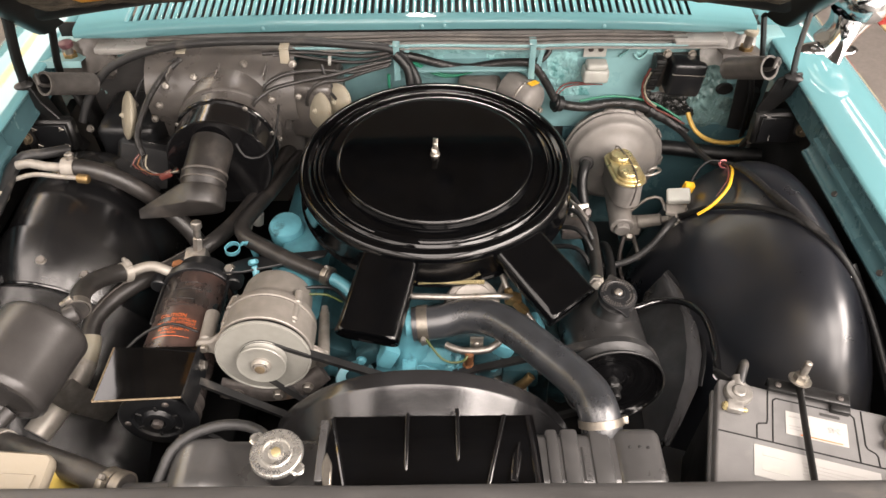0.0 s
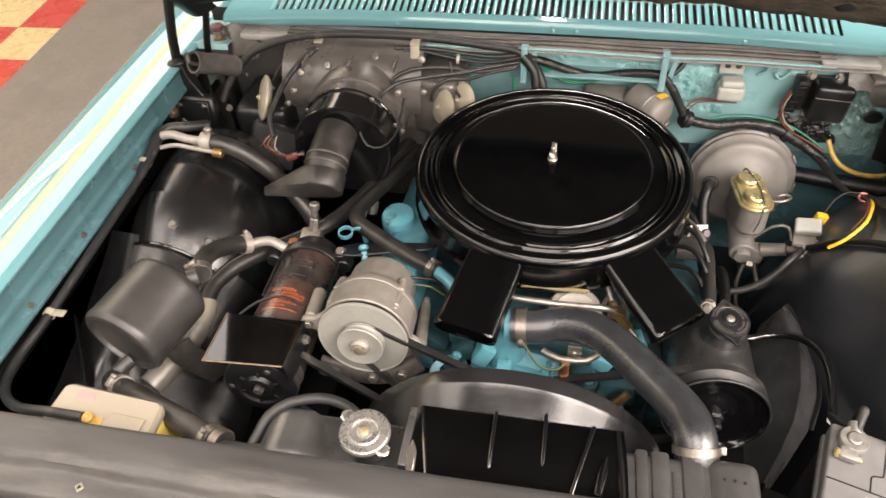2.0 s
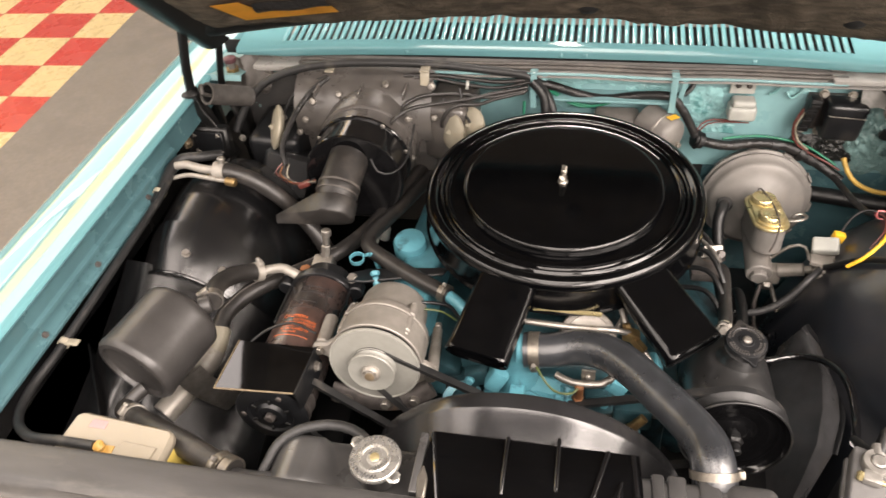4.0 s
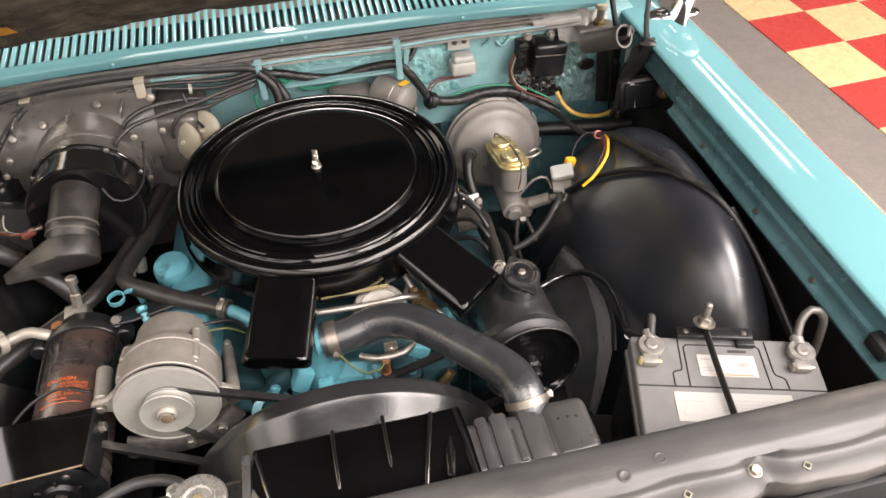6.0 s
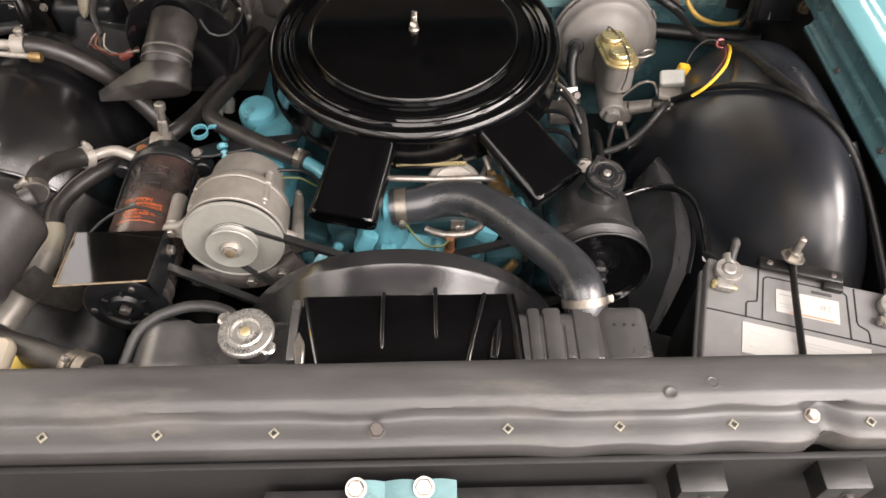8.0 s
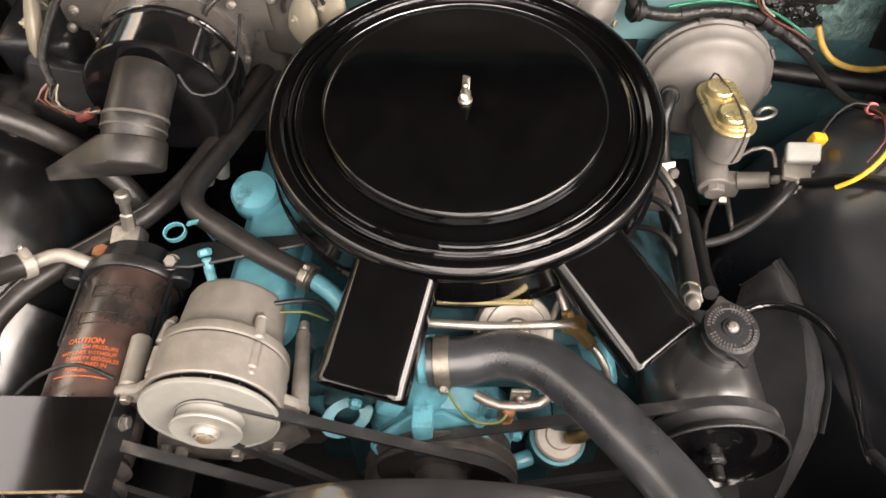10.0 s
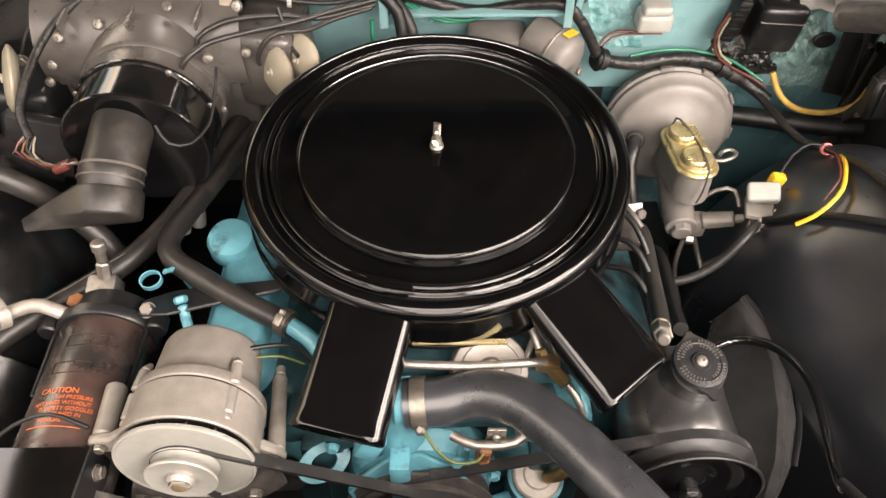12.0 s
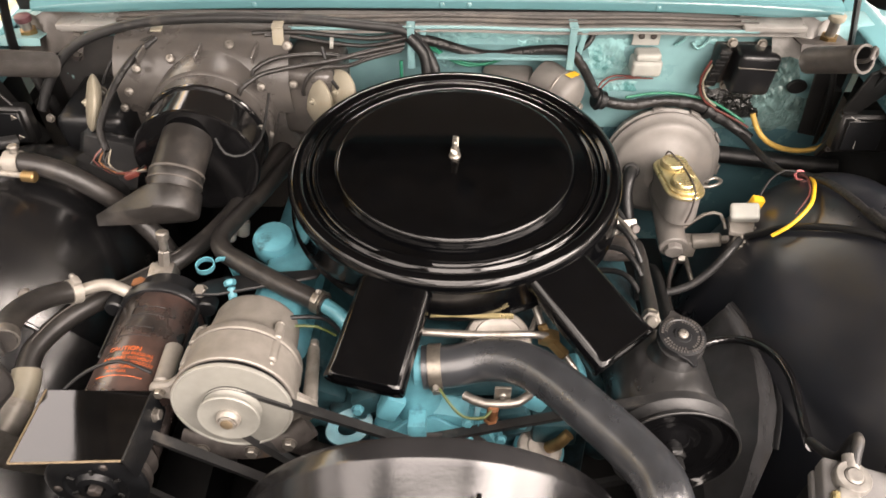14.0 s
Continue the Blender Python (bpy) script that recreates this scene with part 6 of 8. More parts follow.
# ---- upper radiator hose ----
HOSE = [(-0.030, -0.288, 0.8585), (0.004, -0.287, 0.862), (0.042, -0.284, 0.872), (0.082, -0.300, 0.8865), (0.118, -0.334, 0.8985), (0.150, -0.376, 0.908), (0.182, -0.420, 0.917), (0.202, -0.458, 0.927), (0.2080, -0.486, 0.928), (0.2108, -0.503, 0.917), (0.2120, -0.510, 0.902)]
hose = thing("radiator_hose", (0.10, -0.34, 0.87), "thick black moulded upper radiator hose with plated clamps", "hose")
part("tube", tube(HOSE, 0.0262, 28, 0.006), hose_new, hose)
part("frayed_end", band((-0.0325, -0.288, 0.8583), (1, 0.03, 0.09), 0.0255, 0.006, 0.0016), hose_new, hose)
hose_clamp((-0.020, -0.2878, 0.8595), (1, 0.03, 0.09), 0.0264, (0.05, -1, -0.25), hose, width=0.016)
hose_clamp((0.2098, -0.4965, 0.9225), (0.1, -0.75, -0.62), 0.0264, (1, 0.1, 0.1), hose, width=0.010)

# ---- battery ----
BT = Vector((0.378, -0.430, 0.918))
BM = Matrix.Translation(BT) @ Matrix.Rotation(radians(-16.5), 4, "Z")


def bat(x, y, z=0.0):
    return BM @ Vector((x, -y, z))


battery = thing("battery", bat(0.12, 0.0865, -0.2), "dark grey car battery with white labels and a steel hold-down", "battery")
BR3 = BM.to_3x3()
part("case", box(bat(0.120, 0.0865, -0.118), (0.236, 0.171, 0.20), 0.006, BR3), frame_black, battery, "black moulded case")
part("lid", box(bat(0.120, 0.0865, -0.0125), (0.240, 0.175, 0.025), 0.004, BR3, 3), battery_grey, battery, "flat lid with moulded joint lines")
JOINTS = [[(0.002, 0.079), (0.238, 0.079)],
          [(0.063, 0.003), (0.062, 0.048), (0.061, 0.053), (0.051, 0.056), (0.049, 0.059), (0.049, 0.079)],
          [(0.068, 0.079), (0.069, 0.016), (0.073, 0.012), (0.164, 0.012), (0.168, 0.016), (0.170, 0.079)],
          [(0.177, 0.003), (0.178, 0.052), (0.180, 0.057), (0.189, 0.061), (0.191, 0.065), (0.192, 0.079)]]
for line in JOINTS:
    part("joint_line", merge(*[tube([bat(*a, 0.0), bat(*b, 0.0)], 0.0011, 6) for a, b in zip(line, line[1:])]), pit_black, battery)
for dx in (0.0, 0.236):
    part("side_lip", box(bat(0.002 + dx, 0.0865, -0.030), (0.010, 0.168, 0.012), 0.003, BR3), battery_grey, battery)


def label(x, y, sx, sy, bars, nm="label"):
    ob = part(nm, box(bat(x, y, 0.0006), (sx, sy, 0.0008), 0, BR3), label_white, battery, "white printed paper label")
    for bx, by, bw, bh, m in bars:
        part("print_bar", box(bat(x + bx, y + by, 0.0013), (bw, bh, 0.0004), 0, BR3), m, ob)
    return ob


lab1 = label(0.121, 0.0450, 0.074, 0.034, [(-0.02, -0.010, 0.026, 0.0018, print_grey), (-0.022, 0.004, 0.022, 0.0012, print_grey), (-0.018, 0.0085, 0.030, 0.0012, print_grey), (0.005, 0.0145, 0.05, 0.0012, orange_print)])
place("lettering", writing("245", 0.011, None, print_grey), lab1, Matrix.Translation(bat(0.142, 0.042, 0.0016)) @ Matrix.Rotation(radians(-16.5 + 180), 4, "Z"))
label(0.118, 0.1090, 0.146, 0.043, [(0.02, -0.010, 0.075, 0.0012, print_grey), (0.024, -0.005, 0.08, 0.0012, print_grey), (0.018, 0.0, 0.07, 0.0012, print_grey), (0.022, 0.005, 0.078, 0.0012, print_grey), (-0.050, -0.010, 0.026, 0.004, grey_plastic), (-0.048, 0.008, 0.032, 0.009, grey_plastic)])
part("maker_mark", box(bat(0.138, 0.021, 0.0004), (0.024, 0.004, 0.0006), 0, BR3), support_paint, battery, "faint dark maker mark")


def terminal(x, y, cable, label_text):
    ob = thing("battery_terminal", bat(x, y, 0), label_text, "terminal", "battery terminals")
    part("post", drum(bat(x, y, 0), bat(x, y, 0.016), 0.0095, 0.0088), lead, ob)
    part("clamp", lathe([(0.0095, 0.001), (0.0165, 0.001), (0.0175, 0.003), (0.0175, 0.011), (0.016, 0.013), (0.0095, 0.013)], Matrix.Translation(bat(x, y, 0)), 32), lead, ob, "grey lead clamp")
    part("jaw", box(bat(x - 0.004, y + 0.022, 0.007), (0.020, 0.016, 0.010), 0.002, BR3), lead, ob)
    part("clamp_bolt", merge(drum(bat(x - 0.018, y + 0.024, 0.007), bat(x + 0.012, y + 0.024, 0.007), 0.0032), drum(bat(x - 0.020, y + 0.024, 0.007), bat(x - 0.013, y + 0.024, 0.007), 0.0065, seg=6)), gold_plate if x < 0.1 else zinc, ob)
    part("cable_socket", tube([bat(x, y - 0.010, 0.007), bat(x, y - 0.024, 0.009)], 0.0085, 14), lead, ob)
    part("cable", tube(cable, 0.0056, 14), rubber if x < 0.1 else spring_grey, ob, "thick battery cable")
    return ob


terminal(0.024, 0.022, [bat(0.025, 0.012, 0.009), bat(0.027, -0.004, 0.014), bat(0.029, -0.018, 0.018), bat(0.030, -0.026, 0.006), bat(0.030, -0.030, -0.040), (0.411, -0.372, 0.845)], "corroded lead battery clamp with its cable")
terminal(0.218, 0.024, [bat(0.218, 0.004, 0.010), bat(0.223, -0.014, 0.026), bat(0.237, -0.026, 0.036), bat(0.256, -0.024, 0.024), bat(0.263, -0.018, -0.03), bat(0.263, -0.012, -0.10)], "bright battery clamp with a looped grey cable")
hold = thing("hold_down", bat(0.115, 0.01, 0.0), "black steel battery hold-down with a threaded hook bolt", "clamp")
part("crossbar", box(bat(0.110, 0.000, 0.010), (0.100, 0.016, 0.007), 0.002, BR3), frame_black, hold)
part("crossbar_flange", box(bat(0.110, -0.009, 0.004), (0.100, 0.003, 0.016), 0.001, BR3), frame_black, hold)
part("lug_block", box(bat(0.150, 0.010, 0.004), (0.024, 0.012, 0.009), 0.002, BR3), frame_black, hold)
for x in (0.072, 0.148):
    screw(hold, bat(x, 0.000, 0.0135), (0, 0, 1), 0.008, PAN_DARK)
part("strap", tube([bat(0.098, -0.006, 0.019), bat(0.100, 0.012, 0.014), bat(0.104, 0.05, 0.0100), bat(0.110, 0.11, 0.0080), bat(0.116, 0.176, 0.006)], 0.0045, 12, flat=0.55), frame_black, hold, "black steel strap across the lid")
part("washer", lathe([(0.004, 0), (0.0145, 0), (0.0145, 0.0025), (0.004, 0.0025)], at_axis(bat(0.096, -0.008, 0.0225), BR3 @ Vector((0.06, 0.3, 1))), 28), zinc, hold)
part("nut", lathe([(0, 0), (0.0095, 0), (0.0095, 0.008), (0.008, 0.009), (0, 0.009)], at_axis(bat(0.096, -0.008, 0.0245), BR3 @ Vector((0.06, 0.3, 1))), 6), zinc, hold)
part("hook_bolt", drum(bat(0.096, -0.008, 0.024), bat(0.098, -0.016, 0.054), 0.0050), steel, hold)
tray = solo("battery_tray", box(bat(0.120, 0.0865, -0.232), (0.29, 0.21, 0.012), 0.004, BR3), satin_black, "black steel battery tray", "tray")

# ---- heater box and blower ----
heater = thing("heater_box", (-0.42, 0.26, 0.75), "dusty black air conditioning box on the firewall", "heater box")


def bulge(u, v):
    x = -0.555 + 0.285 * u
    a = v * math.pi * 0.62
    r = 0.085 + 0.006 * math.sin(math.pi * u)
    return Vector((x, 0.285 - r * math.sin(a) * 1.05, 0.918 + r * math.cos(a)))


part("upper_case", sheet(bulge, 20, 18, 0.003), heater_black, heater, "rounded upper case", 50)
part("case_body", box((-0.412, 0.262, 0.855), (0.290, 0.10, 0.18), 0.015, seg=3), heater_black, heater)
# added box, darkens the firewall visible between the hoses
part("backing_box", box((-0.385, 0.285, 0.72), (0.36, 0.07, 0.20), 0.012, seg=3), heater_black, heater)
part("left_case", box((-0.600, 0.225, 0.845), (0.115, 0.14, 0.115), 0.016, seg=3), satin_black, heater, "lower side case")
part("left_duct", prism([(-0.06, -0.05), (0.05, -0.06), (0.07, 0.03), (-0.03, 0.06)], 0.09, at_axis((-0.585, 0.20, 0.805), (0.1, -0.9, 0.4)), 0.010), satin_black, heater)
part("right_case", box((-0.238, 0.255, 0.900), (0.095, 0.11, 0.13), 0.014, Matrix.Rotation(radians(-10), 3, "Z"), 3), heater_black, heater, "side case with vacuum motors")
part("blower_flange", lathe([(0, 0.034), (0.0925, 0.034), (0.0925, 0.001), (0.094, 0.0), (0.098, 0.0), (0.099, -0.002), (0.099, -0.060), (0, -0.060)], at_axis((-0.397, 0.164, 0.890), (0, -1, 0)), 64), heater_black, heater, "round scroll of the blower")
for k in range(3):
    part("case_rib", box((-0.50 + 0.09 * k, 0.228, 0.990), (0.004, 0.075, 0.012), 0.0015), heater_black, heater)
for q, n in (((-0.521, 0.172, 0.944), (0, -1, 0.2)), ((-0.305, 0.165, 0.960), (0, -1, 0.3)), ((-0.457, 0.212, 0.980), (0, -1, 0.8)), ((-0.36, 0.222, 1.0), (0, -0.6, 1)), ((-0.262, 0.196, 0.945), (0, -1, 0.3)), ((-0.305, 0.160, 0.872), (0, -1, 0.2)), ((-0.505, 0.19, 0.975), (0, -1, 0.6)), ((-0.545, 0.185, 0.905), (0, -1, 0.3))):
    screw(heater, q, n, 0.015)
for x, z in ((-0.644, 0.890), (-0.618, 0.852), (-0.640, 0.972), (-0.655, 0.940), (-0.600, 0.905)):
    hexes(heater, (x, 0.232 if z < 0.93 else 0.30, z), (0, -1, 0.2), 0.016, HEX_STEEL)
part("embossed_mark", box((-0.375, 0.205, 0.972), (0.052, 0.003, 0.010), 0.001, Matrix.Rotation(radians(-40), 3, "X")), heater_black, heater)

blower = thing("blower_motor", (-0.397, 0.10, 0.90), "glossy black round blower motor with a rubber cooling tube", "blower motor")
BMX = at_axis((-0.397, 0.128, 0.890), (0, -1, 0))
part("housing", lathe([(0, -0.0035), (0.0955, -0.0035), (0.0965, -0.002), (0.0965, 0.0015), (0.0955, 0.0028), (0.0925, 0.0032), (0.0925, 0.004), (0.0930, 0.030), (0.0940, 0.0600), (0.0955, 0.0612), (0.0958, 0.0630), (0.0948, 0.0650), (0.0915, 0.0655), (0.086, 0.0640), (0.055, 0.0645), (0, 0.0645)], BMX, 96), gloss_drum, blower, "glossy black drum", 30)
for a in (14, 57, 152, -40, 200, 248):
    screw(blower, (-0.397 + 0.0925 * math.cos(radians(a)), 0.1262, 0.890 + 0.0925 * math.sin(radians(a))), (0, -1, 0.02), 0.010)
part("cooling_tube", tube([(-0.402, 0.068, 0.932), (-0.404, 0.040, 0.924), (-0.408, 0.004, 0.910), (-0.410, -0.018, 0.897)], 0.0375, 32, 0.006, swell=lambda u: 1.0 + (0.035 if 0.66 < u < 0.72 or 0.76 < u < 0.80 else 0.0)), old_hose, blower, "black rubber cooling tube")

# lighter grey paints the rings' shine along with their scuffs
for q, w in (((-0.4075, 0.0075, 0.9115), 0.0035), ((-0.4090, -0.0060, 0.9045), 0.0025)):
    part("bead", band(q, (-0.04, -0.86, -0.42), 0.0385, w, 0.0012, 40), seal_grey, blower, "raised ring of the tube, scuffs and shine in its grey")


def ring_pts(c, axis, r, n=28):
    m = at_axis(c, axis)
    return [m @ Vector((r * math.cos(2 * math.pi * i / n), r * math.sin(2 * math.pi * i / n), 0)) for i in range(n)]


def hull(pts, bev=0.003):
    bm = bmesh.new()
    for q in pts:
        bm.verts.new(q)
    ret = bmesh.ops.convex_hull(bm, input=bm.verts)
    bmesh.ops.delete(bm, geom=[v for v in bm.verts if not v.link_faces], context="VERTS")
    bmesh.ops.dissolve_limit(bm, angle_limit=0.03, verts=bm.verts, edges=bm.edges)
    sharp = [e for e in bm.edges if len(e.link_faces) == 2 and e.calc_face_angle(0) > 0.6]
    if bev and sharp:
        bmesh.ops.bevel(bm, geom=sharp, offset=bev, segments=2, affect="EDGES", profile=0.5)
    return bm


DUCT = Vector((-0.04, -0.86, -0.50)).normalized()
D0 = Vector((-0.409, -0.014, 0.899))
spout = [Vector((-0.520, -0.048, 0.880)), Vector((-0.520, -0.055, 0.865)), Vector((-0.512, -0.020, 0.868)), Vector((-0.512, -0.026, 0.858))]
part("elbow", hull(ring_pts(D0, DUCT, 0.0405) + ring_pts(D0 + DUCT * 0.036, DUCT, 0.0405) + spout, 0.004), old_hose, blower, "flat-mouthed black rubber elbow", 40)
part("motor_wire", tube([(-0.352, 0.048, 0.948), (-0.338, 0.035, 0.930), (-0.315, 0.045, 0.920), (-0.296, 0.075, 0.925), (-0.290, 0.11, 0.945), (-0.288, 0.14, 0.965)], 0.0022, 8), rubber_dark, blower, "thin black motor lead")


def vacuum_motor(p, n, r, label_text):
    ob = thing("vacuum_motor", p, label_text, "vacuum motor", "vacuum motors")
    part("shell", lathe([(0, -0.010), (r * 0.70, -0.010), (r * 0.95, -0.004), (r * 1.02, -0.001), (r * 1.04, 0.0), (r * 1.04, 0.003), (r * 0.97, 0.0045), (r * 0.80, 0.008), (r * 0.40, 0.010), (r * 0.16, 0.0105), (r * 0.14, 0.013), (0, 0.013)], at_axis(p, n), 44), ivory, ob)
    q = Vector(p) + Vector(n).normalized() * 0.011
    part("nipple", drum(q, q + Vector(n).normalized() * 0.006, 0.0030), ivory, ob)
    return ob


vacuum_motor((-0.585, 0.168, 0.925), (-0.86, -0.38, 0.36), 0.044, "ivory plastic vacuum motor on the heater box")
vacuum_motor((-0.226, 0.196, 0.915), (-0.70, -0.68, 0.20), 0.038, "ivory plastic vacuum motor beside the air cleaner")
vacuum_motor((-0.188, 0.200, 0.930), (-0.62, -0.70, 0.36), 0.034, "ivory plastic vacuum motor beside the air cleaner")

for x, y, z in ((-0.487, 0.262, 0.991), (-0.286, 0.250, 1.004)):
    ob = thing("loom_clip", (x, y, z), "cream plastic clip holding wires on the heater box", "clip", "wire clips")
    part("strap", box((x, y - 0.006, z), (0.018, 0.004, 0.030), 0.001, Matrix.Rotation(radians(-20), 3, "X")), ivory, ob)
    part("hook", box((x, y + 0.004, z + 0.014), (0.018, 0.022, 0.004), 0.001), ivory, ob)
    screw(ob, (x + 0.014, y - 0.012, z - 0.014), (0, -1, 0.5), 0.017)

# ---- brake booster and master cylinder ----
booster = thing("brake_booster", (0.382, 0.28, 0.74), "matt grey brake booster on the firewall", "brake booster")
BO = at_axis((0.384, 0.262, 0.738), (-0.02, -0.985, 0.17))
part("front_shell", lathe([(0.103, -0.004), (0.1045, 0.0), (0.1040, 0.0035), (0.1005, 0.0065), (0.0960, 0.0095), (0.0930, 0.0165), (0.0900, 0.0210), (0.0850, 0.0235), (0.0760, 0.0255), (0.0680, 0.0275), (0.0600, 0.0310), (0.0520, 0.0360), (0.0440, 0.0400), (0.0400, 0.0440), (0.036, 0.046), (0, 0.047)], BO, 72), booster_grey, booster, "stepped front shell")
part("rear_shell", lathe([(0.103, -0.004), (0.108, -0.006), (0.108, -0.010), (0.101, -0.014), (0.094, -0.045), (0.06, -0.06), (0, -0.06)], BO, 72), booster_grey, booster, "rear shell")
part("check_valve", merge(drum((0.318, 0.212, 0.760), (0.312, 0.196, 0.772), 0.015), tube([(0.313, 0.197, 0.771), (0.305, 0.175, 0.775), (0.300, 0.155, 0.758), (0.302, 0.13, 0.735), (0.31, 0.11, 0.70)], 0.011, 14)), rubber_dark, booster, "black check valve and vacuum hose")
crimp = finish("crimp", box((0, 0.1085, -0.006), (0.020, 0.005, 0.012), 0.0015), booster_grey)
for k in range(10):
    place("crimp", crimp, booster, BO @ Matrix.Rotation(2 * math.pi * k / 10 + 0.2, 4, "Z"))

master = thing("master_cylinder", (0.379, 0.14, 0.72), "cast brake master cylinder with a gold plated lid", "master cylinder")
MC = Matrix.Translation((0.379, 0.146, 0.800)) @ Matrix.Rotation(radians(4), 4, "Z") @ Matrix.Rotation(radians(-8), 4, "X")


def obround(r, half, n=14):
    pts = [(r * math.cos(a), half + r * math.sin(a)) for a in (math.pi * i / n for i in range(n + 1))]
    return pts + [(-x, -y) for x, y in pts]


part("reservoir", prism(obround(0.028, 0.034), 0.052, MC @ Matrix.Translation((0, 0, -0.056)), 0.002), booster_grey, master, "cast reservoir body")
part("lid_rim", prism(obround(0.0325, 0.034), 0.007, MC @ Matrix.Translation((0, 0, -0.005)), 0.002), gold_plate, master, "gold plated lid")
part("lid_step", prism(obround(0.027, 0.033), 0.006, MC @ Matrix.Translation((0, 0, 0.001)), 0.002), gold_plate, master)
for y in (-0.030, 0.031):
    part("lid_dome", lathe([(0.0235, 0.0), (0.0235, 0.007), (0.0205, 0.011), (0.0165, 0.0095), (0.014, 0.0105), (0.006, 0.011), (0, 0.0105)], MC @ Matrix.Translation((0, y, 0.005)), 36), gold_plate, master)
part("bail_wire", tube([MC @ Vector(q) for q in ((-0.004, 0.074, -0.02), (0.0, 0.068, 0.012), (0.004, 0.045, 0.016), (0.010, 0.010, 0.014), (0.008, -0.03, 0.017), (0.006, -0.064, 0.012), (0.002, -0.072, -0.02), (-0.004, -0.074, -0.04))], 0.0016, 8), dark_steel, master)
part("bail_loop", tube([MC @ Vector(q) for q in ((0.034, -0.020, -0.006), (0.046, -0.024, -0.004), (0.062, -0.020, -0.002), (0.070, -0.010, -0.002), (0.063, -0.001, -0.002), (0.050, -0.004, -0.004), (0.044, -0.012, -0.005))], 0.0030, 10), steel, master, "bright wire loop")
part("bore", drum((0.381, 0.225, 0.722), (0.376, 0.070, 0.708), 0.024), booster_grey, master, "cast cylinder bore")
part("front_boss", drum((0.376, 0.075, 0.708), (0.375, 0.060, 0.706), 0.016, seg=8), booster_grey, master)
valve = thing("brake_valve", (0.405, 0.10, 0.68), "dull bronze brake distribution valve with steel lines", "valve")
part("body", merge(box((0.398, 0.085, 0.700), (0.038, 0.026, 0.036), 0.004), drum((0.410, 0.082, 0.712), (0.452, 0.072, 0.728), 0.0135, 0.012), drum((0.452, 0.072, 0.728), (0.466, 0.068, 0.733), 0.007)), cast_alu, valve)
part("port_nut", merge(drum((0.394, 0.072, 0.686), (0.393, 0.062, 0.680), 0.011, seg=6), drum((0.407, 0.102, 0.690), (0.412, 0.104, 0.676), 0.009, seg=6)), steel, valve)
part("brake_line", tube([(0.402, 0.070, 0.684), (0.412, 0.060, 0.66), (0.420, 0.045, 0.64), (0.424, 0.020, 0.615), (0.415, 0.0, 0.59), (0.40, -0.01, 0.55)], 0.0045, 10), steel, valve, "bare steel brake line")
part("brake_line", tube([(0.382, 0.062, 0.69), (0.375, 0.045, 0.66), (0.38, 0.03, 0.62), (0.392, 0.012, 0.585), (0.38, -0.01, 0.56)], 0.004, 10), dark_steel, valve, "dark brake line")
part("brake_line", tube([(0.395, 0.11, 0.71), (0.43, 0.115, 0.745), (0.455, 0.11, 0.75), (0.462, 0.09, 0.735)], 0.0035, 10), steel, valve, "bare steel brake line")

relay2 = thing("horn_relay", (0.480, 0.09, 0.745), "grey plastic relay with a yellow connector and bare metal stud", "relay")
part("case", box((0.466, 0.058, 0.803), (0.044, 0.028, 0.024), 0.005, Matrix.Rotation(radians(-14), 3, "Z") @ Matrix.Rotation(radians(-14), 3, "Y") @ Matrix.Rotation(radians(30), 3, "X"), 3), grey_plastic, relay2)
part("connector", box((0.489, 0.078, 0.808), (0.020, 0.014, 0.020), 0.003, Matrix.Rotation(radians(10), 3, "Y")), wire_yellow, relay2, "yellow plastic connector")
part("base", box((0.464, 0.046, 0.782), (0.040, 0.040, 0.010), 0.003, Matrix.Rotation(radians(-14), 3, "Z")), cast_alu, relay2)
part("stud", merge(drum((0.461, 0.030, 0.758), (0.461, 0.028, 0.770), 0.012, seg=20), drum((0.461, 0.028, 0.770), (0.461, 0.026, 0.778), 0.0090, seg=6), drum((0.461, 0.026, 0.778), (0.461, 0.0245, 0.786), 0.0042)), old_alu, relay2, "bare metal stud and nut")
part("second_stud", merge(drum((0.482, 0.040, 0.770), (0.482, 0.038, 0.784), 0.008, seg=6), drum((0.482, 0.038, 0.784), (0.482, 0.036, 0.791), 0.0036)), steel, relay2)

# ---- things on the firewall ----
resistor = thing("ballast_resistor", (0.322, 0.31, 0.90), "pale ceramic resistor on a punched metal tab", "resistor")
part("block", box((0.324, 0.295, 0.926), (0.052, 0.036, 0.030), 0.007, seg=3), grey_plastic, resistor, "pale moulded block")
part("cap_step", box((0.324, 0.294, 0.946), (0.043, 0.030, 0.016), 0.006, seg=3), grey_plastic, resistor)
part("tab", prism([(-0.023, -0.012), (0.023, -0.012), (0.023, 0.012), (0.017, 0.018), (-0.017, 0.018), (-0.023, 0.012)], 0.003, at_axis((0.320, 0.310, 0.968), (0, -1, 0)), 0.001), grey_plastic, resistor)
for x in (0.311, 0.331):
    screw(resistor, (x, 0.3065, 0.974), (0, -1, 0), 0.011, PAN_DARK)

